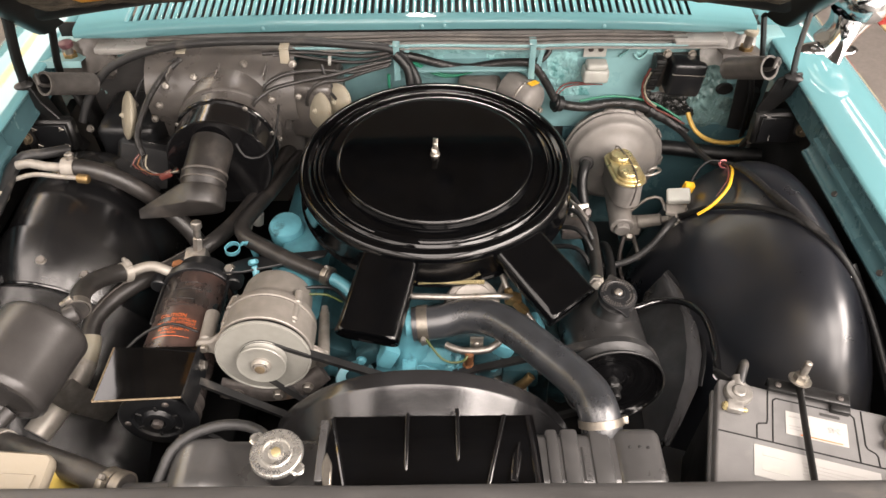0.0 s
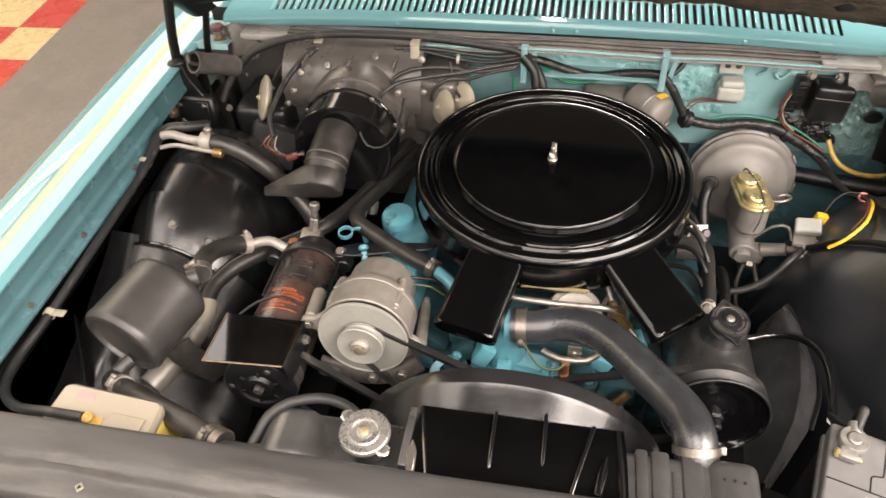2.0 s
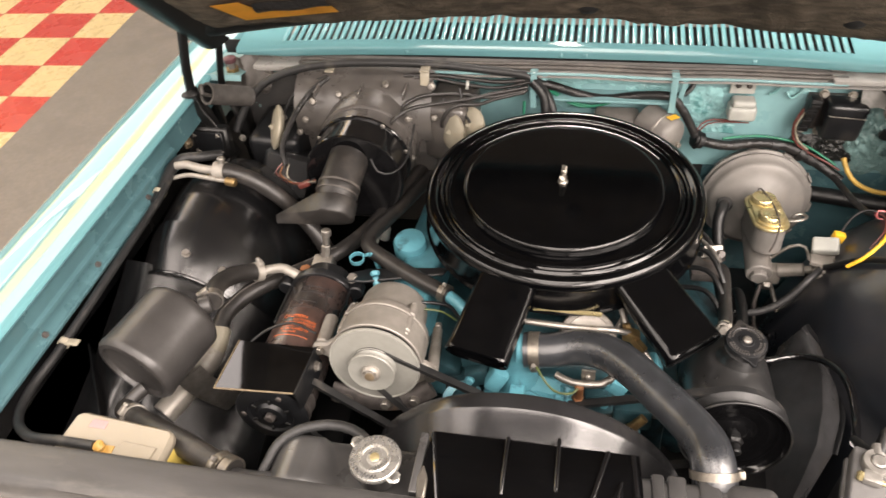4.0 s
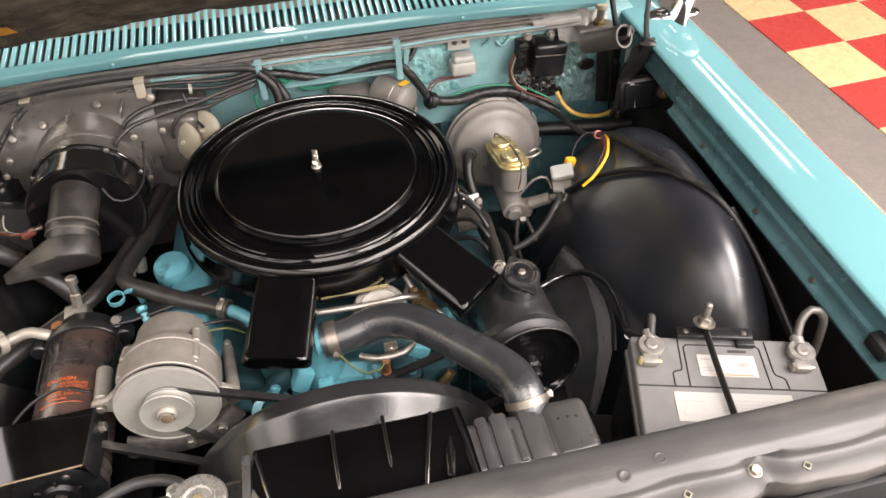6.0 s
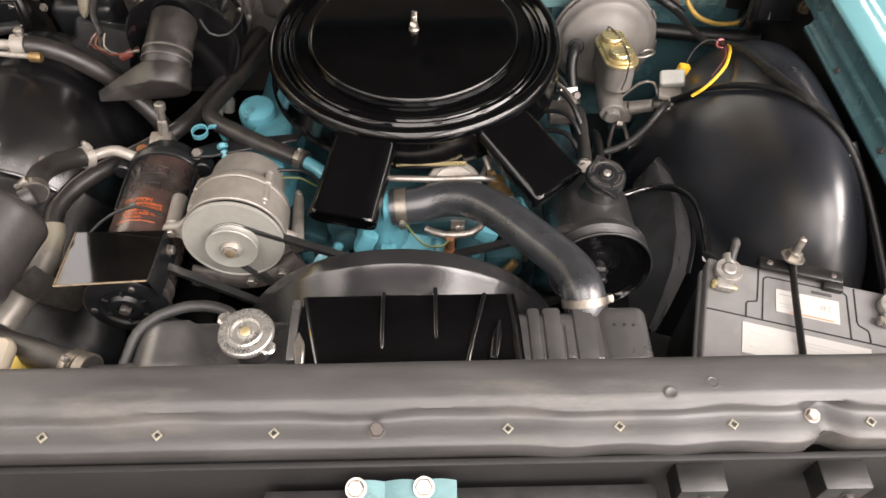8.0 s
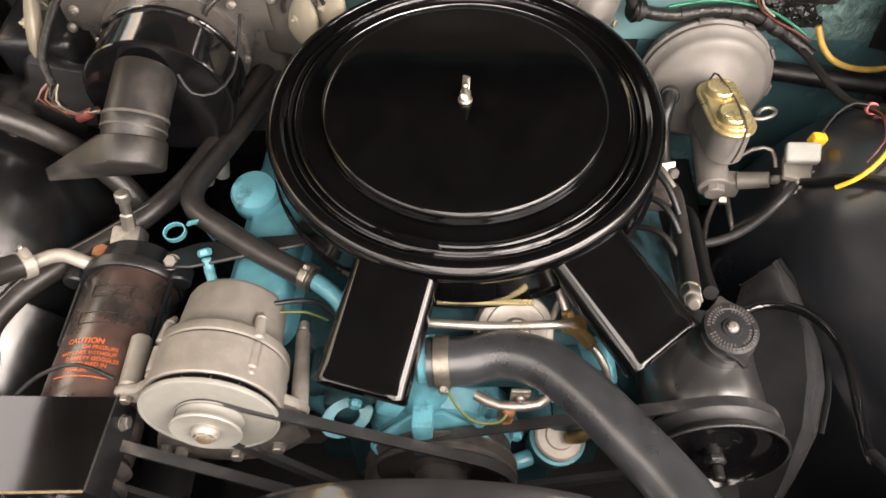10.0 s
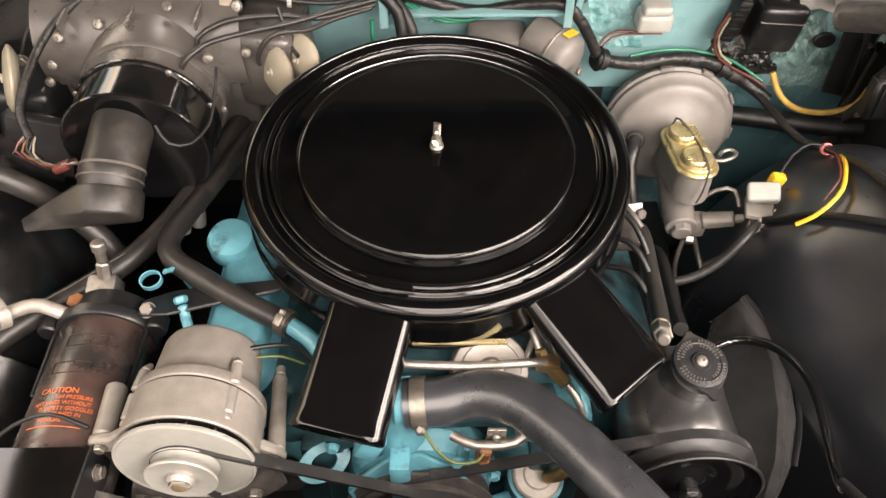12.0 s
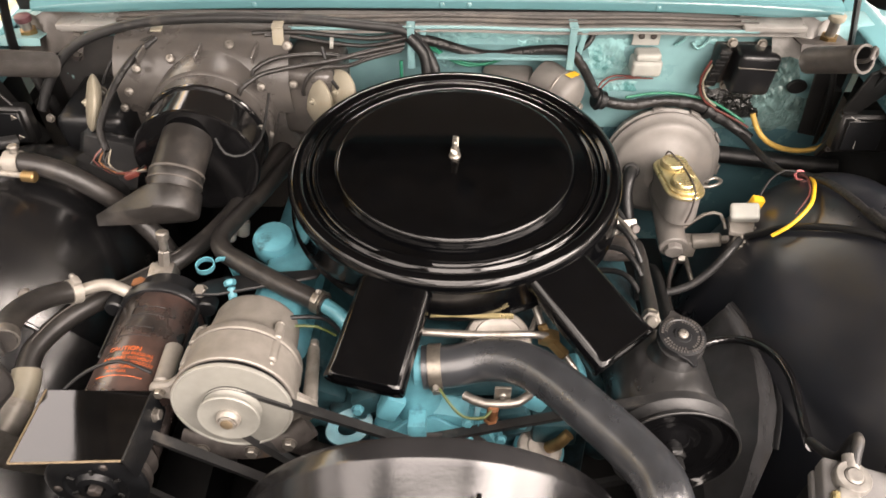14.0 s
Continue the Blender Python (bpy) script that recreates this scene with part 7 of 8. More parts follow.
regulator = thing("voltage_regulator", (0.50, 0.30, 0.88), "black steel voltage regulator box with a plug at its side", "regulator")
part("cover", box((0.503, 0.286, 0.924), (0.070, 0.046, 0.076), 0.009, Matrix.Rotation(radians(4), 3, "Y"), 3), satin_black, regulator, "glossy black cover")
part("cover_band", box((0.504, 0.2860, 0.9385), (0.0668, 0.0470, 0.0022), 0.0008, Matrix.Rotation(radians(4), 3, "Y")), zinc, regulator, "thin bright band across the cover")
part("base", box((0.484, 0.315, 0.920), (0.086, 0.008, 0.078), 0.002), dark_steel, regulator, "dull metal base plate")
part("terminal_strip", box((0.447, 0.300, 0.924), (0.020, 0.026, 0.070), 0.003, Matrix.Rotation(radians(10), 3, "Y")), rubber_dark, regulator, "black terminal strip")
for k in range(4):
    part("terminal", box((0.4495 - 0.0035 * k, 0.284, 0.948 - 0.016 * k), (0.016, 0.008, 0.009), 0.001), frame_black, regulator)
for q in ((0.466, 0.308, 0.962), (0.515, 0.305, 0.962), (0.445, 0.308, 0.884), (0.475, 0.308, 0.880)):
    hexes(regulator, q, (0, -1, 0.2), 0.014, HEX_ZINC)

wiper = thing("wiper_motor", (0.15, 0.25, 0.88), "dull metal wiper motor with a yellow sticker", "wiper motor")
WM = at_axis((0.145, 0.285, 0.900), (0.72, -0.66, -0.10)) @ Matrix.Diagonal((0.86, 0.86, 0.90, 1))
part("can", lathe([(0, 0.0), (0.044, 0.0), (0.0455, 0.003), (0.0455, 0.066), (0.043, 0.076), (0.034, 0.083), (0.012, 0.086), (0, 0.086)], WM, 48), booster_grey, wiper, "dull metal can")
part("seam", lathe([(0.0456, 0.045), (0.0468, 0.046), (0.0468, 0.049), (0.0456, 0.050)], WM, 48), steel, wiper)
part("sticker", prism([(-0.007, -0.016), (0.007, -0.016), (0.007, 0.016), (-0.007, 0.016)], 0.001, WM @ Matrix.Rotation(radians(78), 4, "Z") @ Matrix.Translation((0.0462, 0, 0.062)) @ Matrix.Rotation(radians(90), 4, "Y"), 0), wire_yellow, wiper, "yellow paper sticker")
part("gear_case", box((0.09, 0.285, 0.892), (0.09, 0.06, 0.05), 0.012), booster_grey, wiper)
hexes(wiper, (0.205, 0.215, 0.895), (0.72, -0.66, 0.1), 0.012, HEX_ZINC)

# ---- left front: canister, washer tank ----
CA0, CA1 = Vector((-0.566, -0.318, 0.903)), Vector((-0.597, -0.438, 0.897))
axis_c = (CA1 - CA0).normalized()
canister = thing("muffler_canister", (-0.57, -0.40, 0.80), "dusty black steel canister lying aslant between two hoses", "canister")
part("shell", lathe([(0, -0.006), (0.044, -0.005), (0.058, 0.000), (0.0635, 0.006), (0.0645, 0.013), (0.0638, 0.018), (0.0638, 0.104), (0.0648, 0.108), (0.0640, 0.114), (0.060, 0.119), (0.0535, 0.120), (0.051, 0.114), (0.040, 0.111), (0, 0.110)], at_axis(CA0, axis_c), 64), canister_black, canister, "rolled-edge steel shell")
part("inlet", drum(CA0 + Vector((0.030, 0.0, 0.018)), CA0 + Vector((0.046, 0.010, 0.018)), 0.014), canister_black, canister)
part("outlet", tube([CA1 + Vector((0.0, 0.010, -0.045)), CA1 + Vector((-0.016, -0.012, -0.052)), CA1 + Vector((-0.018, -0.026, -0.056))], 0.011, 14), canister_black, canister)
part("bracket", tube([(-0.555, -0.38, 0.83), (-0.545, -0.37, 0.78), (-0.52, -0.35, 0.72)], 0.022, 10, flat=0.2), steel, canister, "bare metal bracket")
for k in range(7):
    part("dent_mark", box(CA0 + axis_c * (0.080 + 0.004 * (k % 3)) + Vector((0.0635 * math.cos(0.2 + 0.05 * k), 0, 0.0635 * math.sin(0.2 + 0.05 * k))), (0.004, 0.003, 0.003), 0.001), pit_black, canister)

washer = thing("washer_tank", (-0.54, -0.565, 0.75), "cream plastic washer tank with a yellowed side", "tank")
WT = Matrix.Translation((-0.540, -0.570, 0.925)) @ Matrix.Rotation(radians(-3), 4, "Z")
part("lid", prism([(-0.078, -0.045), (0.074, -0.040), (0.078, -0.034), (0.074, 0.030), (0.066, 0.038), (-0.066, 0.042), (-0.076, 0.036)], 0.018, WT @ Matrix.Translation((0, 0, -0.012)), 0.004), cream_plate, washer, "cream moulded lid")
part("body", box((-0.540, -0.566, 0.825), (0.145, 0.072, 0.175), 0.012, Matrix.Rotation(radians(-3), 3, "Z"), 3), yellowed, washer, "yellowed translucent body")
part("filler_flap", prism([(-0.026, -0.018), (0.026, -0.018), (0.028, 0.016), (-0.022, 0.017)], 0.003, WT @ Matrix.Translation((0.035, -0.008, 0.0055)), 0.001), cream_plate, washer, "hinged filler flap")
part("pick_up", merge(drum((-0.553, -0.575, 0.930), (-0.552, -0.576, 0.941), 0.0075), drum((-0.562, -0.5755, 0.937), (-0.547, -0.5765, 0.938), 0.0052), prism([(-0.014, -0.006), (0.014, -0.006), (0.014, 0.006), (-0.014, 0.006)], 0.0015, Matrix.Translation((-0.548, -0.576, 0.9306)), 0.0005)), amber, washer, "yellow hose pick-up")
part("stain_mark", prism([(-0.012, -0.006), (0.012, -0.006), (0.012, 0.006), (-0.012, 0.006)], 0.0004, WT @ Matrix.Translation((-0.035, 0.026, 0.0062)), 0), wire_pink, washer, "faded red stamp")

# ---- splash flap ----
flap = thing("splash_flap", (0.41, -0.22, 0.60), "creased black rubber splash flap beside the steering pump", "flap")
FR = [Vector((0.430, -0.067, 0.724)), Vector((0.449, -0.115, 0.722)), Vector((0.464, -0.180, 0.716)), Vector((0.458, -0.245, 0.706)), Vector((0.440, -0.300, 0.692)), Vector((0.408, -0.35, 0.672)), Vector((0.376, -0.395, 0.655))]
FL = [Vector((0.400, -0.075, 0.672)), Vector((0.380, -0.12, 0.66)), Vector((0.365, -0.18, 0.655)), Vector((0.355, -0.24, 0.650)), Vector((0.352, -0.30, 0.645)), Vector((0.350, -0.35, 0.64)), Vector((0.348, -0.39, 0.635))]
FM = [Vector((0.424, -0.072, 0.716)), Vector((0.428, -0.12, 0.728)), Vector((0.434, -0.18, 0.736)), Vector((0.428, -0.24, 0.730)), Vector((0.412, -0.30, 0.714)), Vector((0.388, -0.35, 0.694)), Vector((0.366, -0.39, 0.672))]


def chain(pts, u):
    k = u * (len(pts) - 1)
    i = min(len(pts) - 2, int(k))
    return pts[i].lerp(pts[i + 1], k - i)


def flap_fn(u, v):
    q = chain(FL, u).lerp(chain(FM, u), v * 2) if v < 0.5 else chain(FM, u).lerp(chain(FR, u), v * 2 - 1)
    return q + Vector((0, 0, 0.004 * noise.noise(Vector((u * 5, v * 4, 0))) + 0.006 * abs(u - 0.35 - 0.2 * v)))


part("sheet", sheet(flap_fn, 42, 16, 0.003), flap_rubber, flap, "", 60)
part("rim", tube([q + Vector((0.003, 0, 0.002)) for q in FR[:5]], 0.0045, 10, flat=0.6), satin_black, flap, "black retaining strip")

# ---- hoses, looms and wires ----


def run(name, pts, r, mat, label_text, category="wire", group="", seg=10, step=0.012, flat=1.0):
    return solo(name, tube(pts, r, seg, step, flat=flat), mat, label_text, category, group, angle=60)


# heater hoses between the box, the compressor and the engine
hs = thing("heater_hose", (-0.42, -0.05, 0.78), "long black rubber heater hose past the compressor", "hose", "heater hoses")
part("tube", tube([(-0.300, 0.225, 0.80), (-0.317, 0.170, 0.806), (-0.340, 0.086, 0.806), (-0.377, 0.010, 0.796), (-0.417, -0.049, 0.793), (-0.468, -0.095, 0.790), (-0.519, -0.145, 0.796), (-0.550, -0.184, 0.798), (-0.568, -0.226, 0.797), (-0.568, -0.258, 0.789)], 0.0150, 18), old_hose, hs, "", 60)
part("stripe", tube([(-0.4150, -0.046, 0.8078), (-0.468, -0.092, 0.8052), (-0.519, -0.142, 0.8112), (-0.550, -0.181, 0.8132), (-0.567, -0.223, 0.8122)], 0.0012, 6), seal_grey, hs, "faint pale stripe along the hose")
hh = thing("heater_hose", (-0.30, 0.0, 0.78), "curved black rubber heater hose to the engine", "hose", "heater hoses")
part("tube", tube([(-0.282, 0.210, 0.79), (-0.300, 0.150, 0.800), (-0.322, 0.080, 0.806), (-0.340, 0.000, 0.826), (-0.345, -0.050, 0.841), (-0.332, -0.083, 0.846), (-0.300, -0.108, 0.848), (-0.250, -0.141, 0.850), (-0.205, -0.167, 0.851), (-0.170, -0.186, 0.851)], 0.0142, 18), old_hose, hh, "", 60)
hose_clamp((-0.178, -0.181, 0.851), (0.8, -0.42, 0.0), 0.0145, (0.1, -0.5, 0.8), hh)
run("water_pipe", [(-0.172, -0.185, 0.851), (-0.150, -0.200, 0.848), (-0.135, -0.215, 0.835), (-0.130, -0.225, 0.81)], 0.0105, engine_blue, "pale blue painted water pipe", "pipe")
# suction hose from the canister
run("suction_hose", [(-0.520, -0.306, 0.921), (-0.530, -0.280, 0.914), (-0.540, -0.246, 0.899), (-0.537, -0.212, 0.882), (-0.524, -0.185, 0.866), (-0.508, -0.168, 0.853)], 0.0150, old_hose, "black rubber suction hose from the canister", "hose", "", 18)
hose_clamp((-0.5235, -0.297, 0.9185), (-0.4, 0.9, -0.15), 0.0152, (-0.4, -0.2, 1), mat=steel)
hose_clamp((-0.512, -0.172, 0.856), (0.6, 0.7, -0.4), 0.0152, (0.3, 0.1, 1), mat=old_alu)
run("suction_pipe", [(-0.506, -0.167, 0.852), (-0.488, -0.158, 0.852), (-0.468, -0.157, 0.853), (-0.445, -0.163, 0.846), (-0.432, -0.160, 0.836)], 0.0085, old_alu, "bare aluminium pipe into the compressor", "pipe", "", 14)
pipe2 = thing("receiver_pipe", (-0.585, -0.35, 0.74), "mottled bare aluminium pipe below the canister", "pipe")
part("ferrule", tube([(-0.5680, -0.255, 0.790), (-0.5660, -0.275, 0.782), (-0.5690, -0.297, 0.774)], 0.0185, 20), ivory, pipe2, "dull crimped ferrule")
part("body", tube([(-0.5690, -0.292, 0.776), (-0.5760, -0.325, 0.766), (-0.592, -0.365, 0.758), (-0.612, -0.410, 0.750)], 0.0210, 24), old_alu, pipe2, "bare mottled pipe")
# canister to radiator
run("return_hose", [(-0.616, -0.462, 0.842), (-0.592, -0.476, 0.850), (-0.565, -0.492, 0.866), (-0.533, -0.507, 0.880), (-0.490, -0.526, 0.892), (-0.450, -0.543, 0.902), (-0.405, -0.563, 0.910), (-0.372, -0.574, 0.914)], 0.0165, old_hose, "thick black rubber hose from canister to radiator", "hose", "", 18)
hose_clamp((-0.588, -0.479, 0.852), (0.7, -0.4, 0.35), 0.0167, (-0.3, -0.3, 1), mat=old_alu)
hose_clamp((-0.392, -0.567, 0.912), (0.8, -0.4, 0.1), 0.0167, (0.2, -0.6, 0.7))
hose_clamp((-0.378, -0.572, 0.9135), (0.8, -0.3, 0.1), 0.0167, (-0.3, -0.7, -0.6))
# washer hose along the gutter
run("washer_hose", [(-0.730, 0.02, 0.938), (-0.722, -0.09, 0.928), (-0.722, -0.264, 0.918), (-0.728, -0.403, 0.904), (-0.735, -0.480, 0.897), (-0.715, -0.535, 0.905), (-0.672, -0.565, 0.918), (-0.61, -0.574, 0.934), (-0.556, -0.5775, 0.939)], 0.0068, rubber, "thin black washer hose clipped along the fender", "hose", "", 12)
clip = thing("pipe_clip", (-0.725, -0.40, 0.90), "yellowed clip holding the washer hose", "clip")
part("band", band((-0.7275, -0.400, 0.9045), (0, -1, -0.1), 0.0070, 0.010), ivory, clip)
part("tab", box((-0.712, -0.400, 0.908), (0.022, 0.012, 0.003), 0.001), ivory, clip)
# air conditioning lines on the left
run("liquid_line", [(-0.735, -0.085, 0.915), (-0.730, -0.046, 0.930), (-0.730, -0.005, 0.941), (-0.718, 0.022, 0.945), (-0.69, 0.03, 0.944), (-0.66, 0.06, 0.93)], 0.0095, rubber, "black rubber pipe bending down beside the fender", "hose", "", 14)
lineb = thing("suction_line", (-0.64, 0.0, 0.92), "bare aluminium line with a black rubber hose crimped on", "pipe")
part("pipe", tube([(-0.722, 0.000, 0.943), (-0.700, 0.002, 0.946), (-0.672, -0.002, 0.942), (-0.640, -0.003, 0.940)], 0.0080, 14), old_alu, lineb, "bare aluminium pipe")
part("hose", tube([(-0.640, -0.003, 0.940), (-0.609, 0.002, 0.934), (-0.571, 0.008, 0.910), (-0.534, 0.012, 0.872), (-0.506, 0.014, 0.832), (-0.470, 0.000, 0.790), (-0.44, -0.02, 0.74)], 0.0155, 18), old_hose, lineb, "black rubber hose")
part("ferrule", band((-0.632, -0.002, 0.939), (1, 0.05, -0.05), 0.0155, 0.020), old_alu, lineb)
part("port", merge(drum((-0.628, 0.0, 0.950), (-0.627, 0.003, 0.960), 0.0065), drum((-0.627, 0.003, 0.958), (-0.6265, 0.004, 0.966), 0.0080, seg=6)), steel, lineb, "service port")
part("thin_pipe", tube([(-0.728, -0.020, 0.928), (-0.690, -0.016, 0.936), (-0.645, -0.022, 0.936), (-0.605, -0.026, 0.935)], 0.0042, 10), old_alu, lineb)
part("thin_end", drum((-0.612, -0.026, 0.935), (-0.592, -0.028, 0.934), 0.0082), brass, lineb)
part("link", tube([(-0.642, -0.004, 0.932), (-0.643, -0.014, 0.935), (-0.644, -0.022, 0.936)], 0.006, 8), steel, lineb)
band_ob = thing("pipe_band", (-0.73, -0.06, 0.92), "white tie band round the black pipe", "band")
part("band", band((-0.732, -0.060, 0.926), (0.05, 0.9, 0.3), 0.0097, 0.008), ivory, band_ob)

# main loom over the heater box
run("wiring_loom", [(-0.700, 0.205, 0.885), (-0.680, 0.222, 0.925), (-0.638, 0.240, 0.973), (-0.583, 0.252, 1.000), (-0.506, 0.262, 1.016), (-0.398, 0.267, 1.022), (-0.269, 0.272, 1.019), (-0.163, 0.277, 1.007), (-0.087, 0.277, 0.997), (-0.056, 0.272, 0.972), (-0.036, 0.258, 0.940), (-0.03, 0.24, 0.90)], 0.0082, rubber, "thick black wiring loom along the firewall", "wiring", "looms", 14)
run("wiring_loom", [(-0.075, 0.275, 0.985), (-0.040, 0.282, 0.975), (-0.008, 0.290, 0.960), (0.030, 0.296, 0.946), (0.070, 0.297, 0.941), (0.124, 0.295, 0.951), (0.186, 0.282, 0.960), (0.208, 0.280, 0.940), (0.228, 0.280, 0.908), (0.246, 0.280, 0.874)], 0.0085, tape_black, "taped black wiring loom across the firewall", "wiring", "looms", 14)
run("wiring_loom", [(-0.078, 0.27, 0.99), (-0.055, 0.262, 0.965), (-0.048, 0.25, 0.93), (-0.045, 0.23, 0.89)], 0.0095, rubber_dark, "black loom dropping behind the air cleaner", "wiring", "looms", 14)
run("grommet_cable", [(0.195, 0.285, 0.958), (0.215, 0.298, 0.957), (0.228, 0.308, 0.968), (0.232, 0.315, 0.982)], 0.0052, rubber, "black cable into a round grommet", "wiring")
gro = thing("grommet", (0.231, 0.32, 0.985), "round black rubber grommet in the firewall", "grommet")
part("disc", lathe([(0, 0.010), (0.008, 0.010), (0.0165, 0.006), (0.0175, 0.0), (0, 0)], at_axis((0.231, 0.320, 0.985), (0, -1, 0.1)), 28), rubber_dark, gro)
LOOM2 = [(0.250, 0.281, 0.866), (0.285, 0.286, 0.853), (0.319, 0.290, 0.848), (0.355, 0.294, 0.853), (0.390, 0.295, 0.854), (0.430, 0.295, 0.847), (0.460, 0.292, 0.832), (0.506, 0.286, 0.806), (0.535, 0.268, 0.792)]
under_loom = run("wiring_loom", LOOM2, 0.0098, tape_black, "taped black loom under the regulator", "wiring", "looms", 16)
for k in (2, 4, 6):
    if k + 1 < len(LOOM2):
        a, b = Vector(LOOM2[k]), Vector(LOOM2[k + 1])
        part("tape_band", band(a.lerp(b, 0.3), b - a, 0.0099, 0.014, 0.0010, 20), rubber, under_loom, "band of dull tape")
plug = thing("loom_plug", (0.251, 0.28, 0.86), "black rubber plug at the end of the loom", "plug")
part("collar", drum((0.243, 0.279, 0.868), (0.262, 0.283, 0.861), 0.0165), rubber_dark, plug)
part("flange", drum((0.247, 0.280, 0.8665), (0.2515, 0.281, 0.865), 0.0195), rubber_dark, plug)
tapeclip = thing("loom_clip", (0.455, 0.29, 0.83), "black clip round the firewall loom", "clip", "wire clips")
part("band", band((0.452, 0.2925, 0.836), (0.8, -0.1, -0.45), 0.0100, 0.012, 0.004), frame_black, tapeclip)
run("branch_loom", [(0.512, 0.282, 0.802), (0.528, 0.255, 0.796), (0.540, 0.20, 0.800), (0.550, 0.15, 0.812), (0.553, 0.112, 0.839), (0.553, 0.060, 0.875), (0.556, 0.020, 0.896), (0.561, -0.030, 0.912), (0.567, -0.073, 0.920), (0.576, -0.110, 0.926), (0.588, -0.140, 0.931)], 0.0060, tape_black, "braided black loom lying over the inner fender", "wiring", "looms", 12)
run("loom_cover", [(0.566, -0.065, 0.921), (0.577, -0.110, 0.929), (0.592, -0.150, 0.934), (0.612, -0.185, 0.930)], 0.0072, tape_black, "black loom cover with a shiny fold", "wiring", "", 12, flat=0.85)
run("yellow_lead", [(0.527, 0.275, 0.842), (0.538, 0.262, 0.820), (0.556, 0.250, 0.802), (0.590, 0.245, 0.788), (0.632, 0.245, 0.785), (0.664, 0.245, 0.800), (0.675, 0.25, 0.83)], 0.0048, wire_ochre, "ochre yellow lead drooping from the loom", "wire")
ylo = thing("yellow_wire", (0.54, 0.04, 0.80), "bright yellow wire looped over the inner fender", "wire")
part("wire", tube([(0.551, 0.100, 0.848), (0.552, 0.078, 0.866), (0.545, 0.046, 0.878), (0.534, 0.018, 0.882), (0.522, -0.006, 0.881), (0.505, -0.022, 0.870), (0.489, -0.028, 0.853), (0.474, -0.026, 0.835)], 0.0030, 10), wire_yellow, ylo)
part("red_trace", tube([(0.549, 0.098, 0.850), (0.545, 0.070, 0.868), (0.536, 0.040, 0.878), (0.525, 0.012, 0.880), (0.505, -0.008, 0.862)], 0.0018, 8), wire_red, ylo, "thin red wire")
part("tie", band((0.5525, 0.102, 0.846), (0.1, -0.8, 0.6), 0.0062, 0.005), wire_pink, ylo, "pink tie")
run("dark_wire", [(0.492, 0.082, 0.812), (0.508, 0.100, 0.836), (0.530, 0.108, 0.850), (0.551, 0.102, 0.850)], 0.0020, rubber_dark, "thin dark wire from the relay to the loom", "wire")
CAB = [(0.461, 0.030, 0.776), (0.470, 0.014, 0.796), (0.490, -0.014, 0.839), (0.519, -0.050, 0.877), (0.549, -0.090, 0.908), (0.577, -0.128, 0.926), (0.600, -0.168, 0.932), (0.624, -0.212, 0.926), (0.646, -0.262, 0.900), (0.660, -0.330, 0.862), (0.664, -0.42, 0.82), (0.66, -0.52, 0.78)]
run("fender_cable", CAB, 0.0054, rubber_dark, "black cable arching over the inner fender", "wiring", "", 12)
run("fender_cable", [(0.640, -0.225, 0.915), (0.664, -0.30, 0.86), (0.668, -0.42, 0.81), (0.664, -0.54, 0.77)], 0.0075, rubber_dark, "black cable down beside the fender", "wiring", "", 12)
knob = thing("cable_clip", (0.655, -0.285, 0.87), "small black push clip on the cable", "clip")
part("stem", drum((0.648, -0.285, 0.876), (0.630, -0.292, 0.880), 0.0035), rubber_dark, knob)
run("starter_cable", [(0.459, 0.026, 0.774), (0.438, 0.004, 0.770), (0.415, -0.010, 0.742), (0.385, -0.020, 0.715), (0.349, -0.024, 0.700), (0.30, -0.02, 0.69)], 0.0066, rubber, "black cable from the brass stud to the engine", "wiring", "", 12)
run("battery_cable", [(0.330, -0.150, 0.715), (0.364, -0.149, 0.722), (0.400, -0.136, 0.722), (0.432, -0.152, 0.742), (0.449, -0.195, 0.768), (0.453, -0.245, 0.781), (0.446, -0.300, 0.786), (0.430, -0.345, 0.808), (0.416, -0.370, 0.832), (0.411, -0.378, 0.845)], 0.0062, gloss_drum, "black battery cable past the splash flap", "wiring", "", 12)
# green and red wires
run("green_wire", [(-0.045, 0.284, 0.968), (-0.020, 0.296, 0.942), (0.010, 0.300, 0.926), (0.048, 0.300, 0.922), (0.092, 0.298, 0.938)], 0.0026, wire_green, "green wire sagging below the loom", "wire", "green wires", 8)
run("green_wire", [(-0.045, 0.282, 0.964), (-0.016, 0.294, 0.936), (0.018, 0.300, 0.919), (0.060, 0.300, 0.924), (0.098, 0.296, 0.945)], 0.0022, wire_green, "green wire sagging below the loom", "wire", "green wires", 8)
run("green_wire", [(0.300, 0.286, 0.866), (0.345, 0.296, 0.868), (0.390, 0.300, 0.866), (0.451, 0.298, 0.854), (0.495, 0.292, 0.832), (0.52, 0.28, 0.82)], 0.0024, wire_green, "green wire along the lower loom", "wire", "green wires", 8)
run("blue_tube", [(-0.092, 0.262, 0.950), (-0.092, 0.255, 0.92), (-0.090, 0.245, 0.88)], 0.003, wire_green, "thin teal tube behind the air cleaner", "wire", "", 8)
run("red_wire", [(0.246, 0.286, 0.876), (0.256, 0.296, 0.892), (0.276, 0.300, 0.901), (0.305, 0.300, 0.900), (0.330, 0.296, 0.905)], 0.0020, wire_red, "red wire to the resistor", "wire", "red wires", 8)
run("red_wire", [(0.250, 0.284, 0.878), (0.268, 0.296, 0.893), (0.300, 0.302, 0.895), (0.345, 0.302, 0.895)], 0.0016, wire_red, "red wire to the resistor", "wire", "red wires", 8)
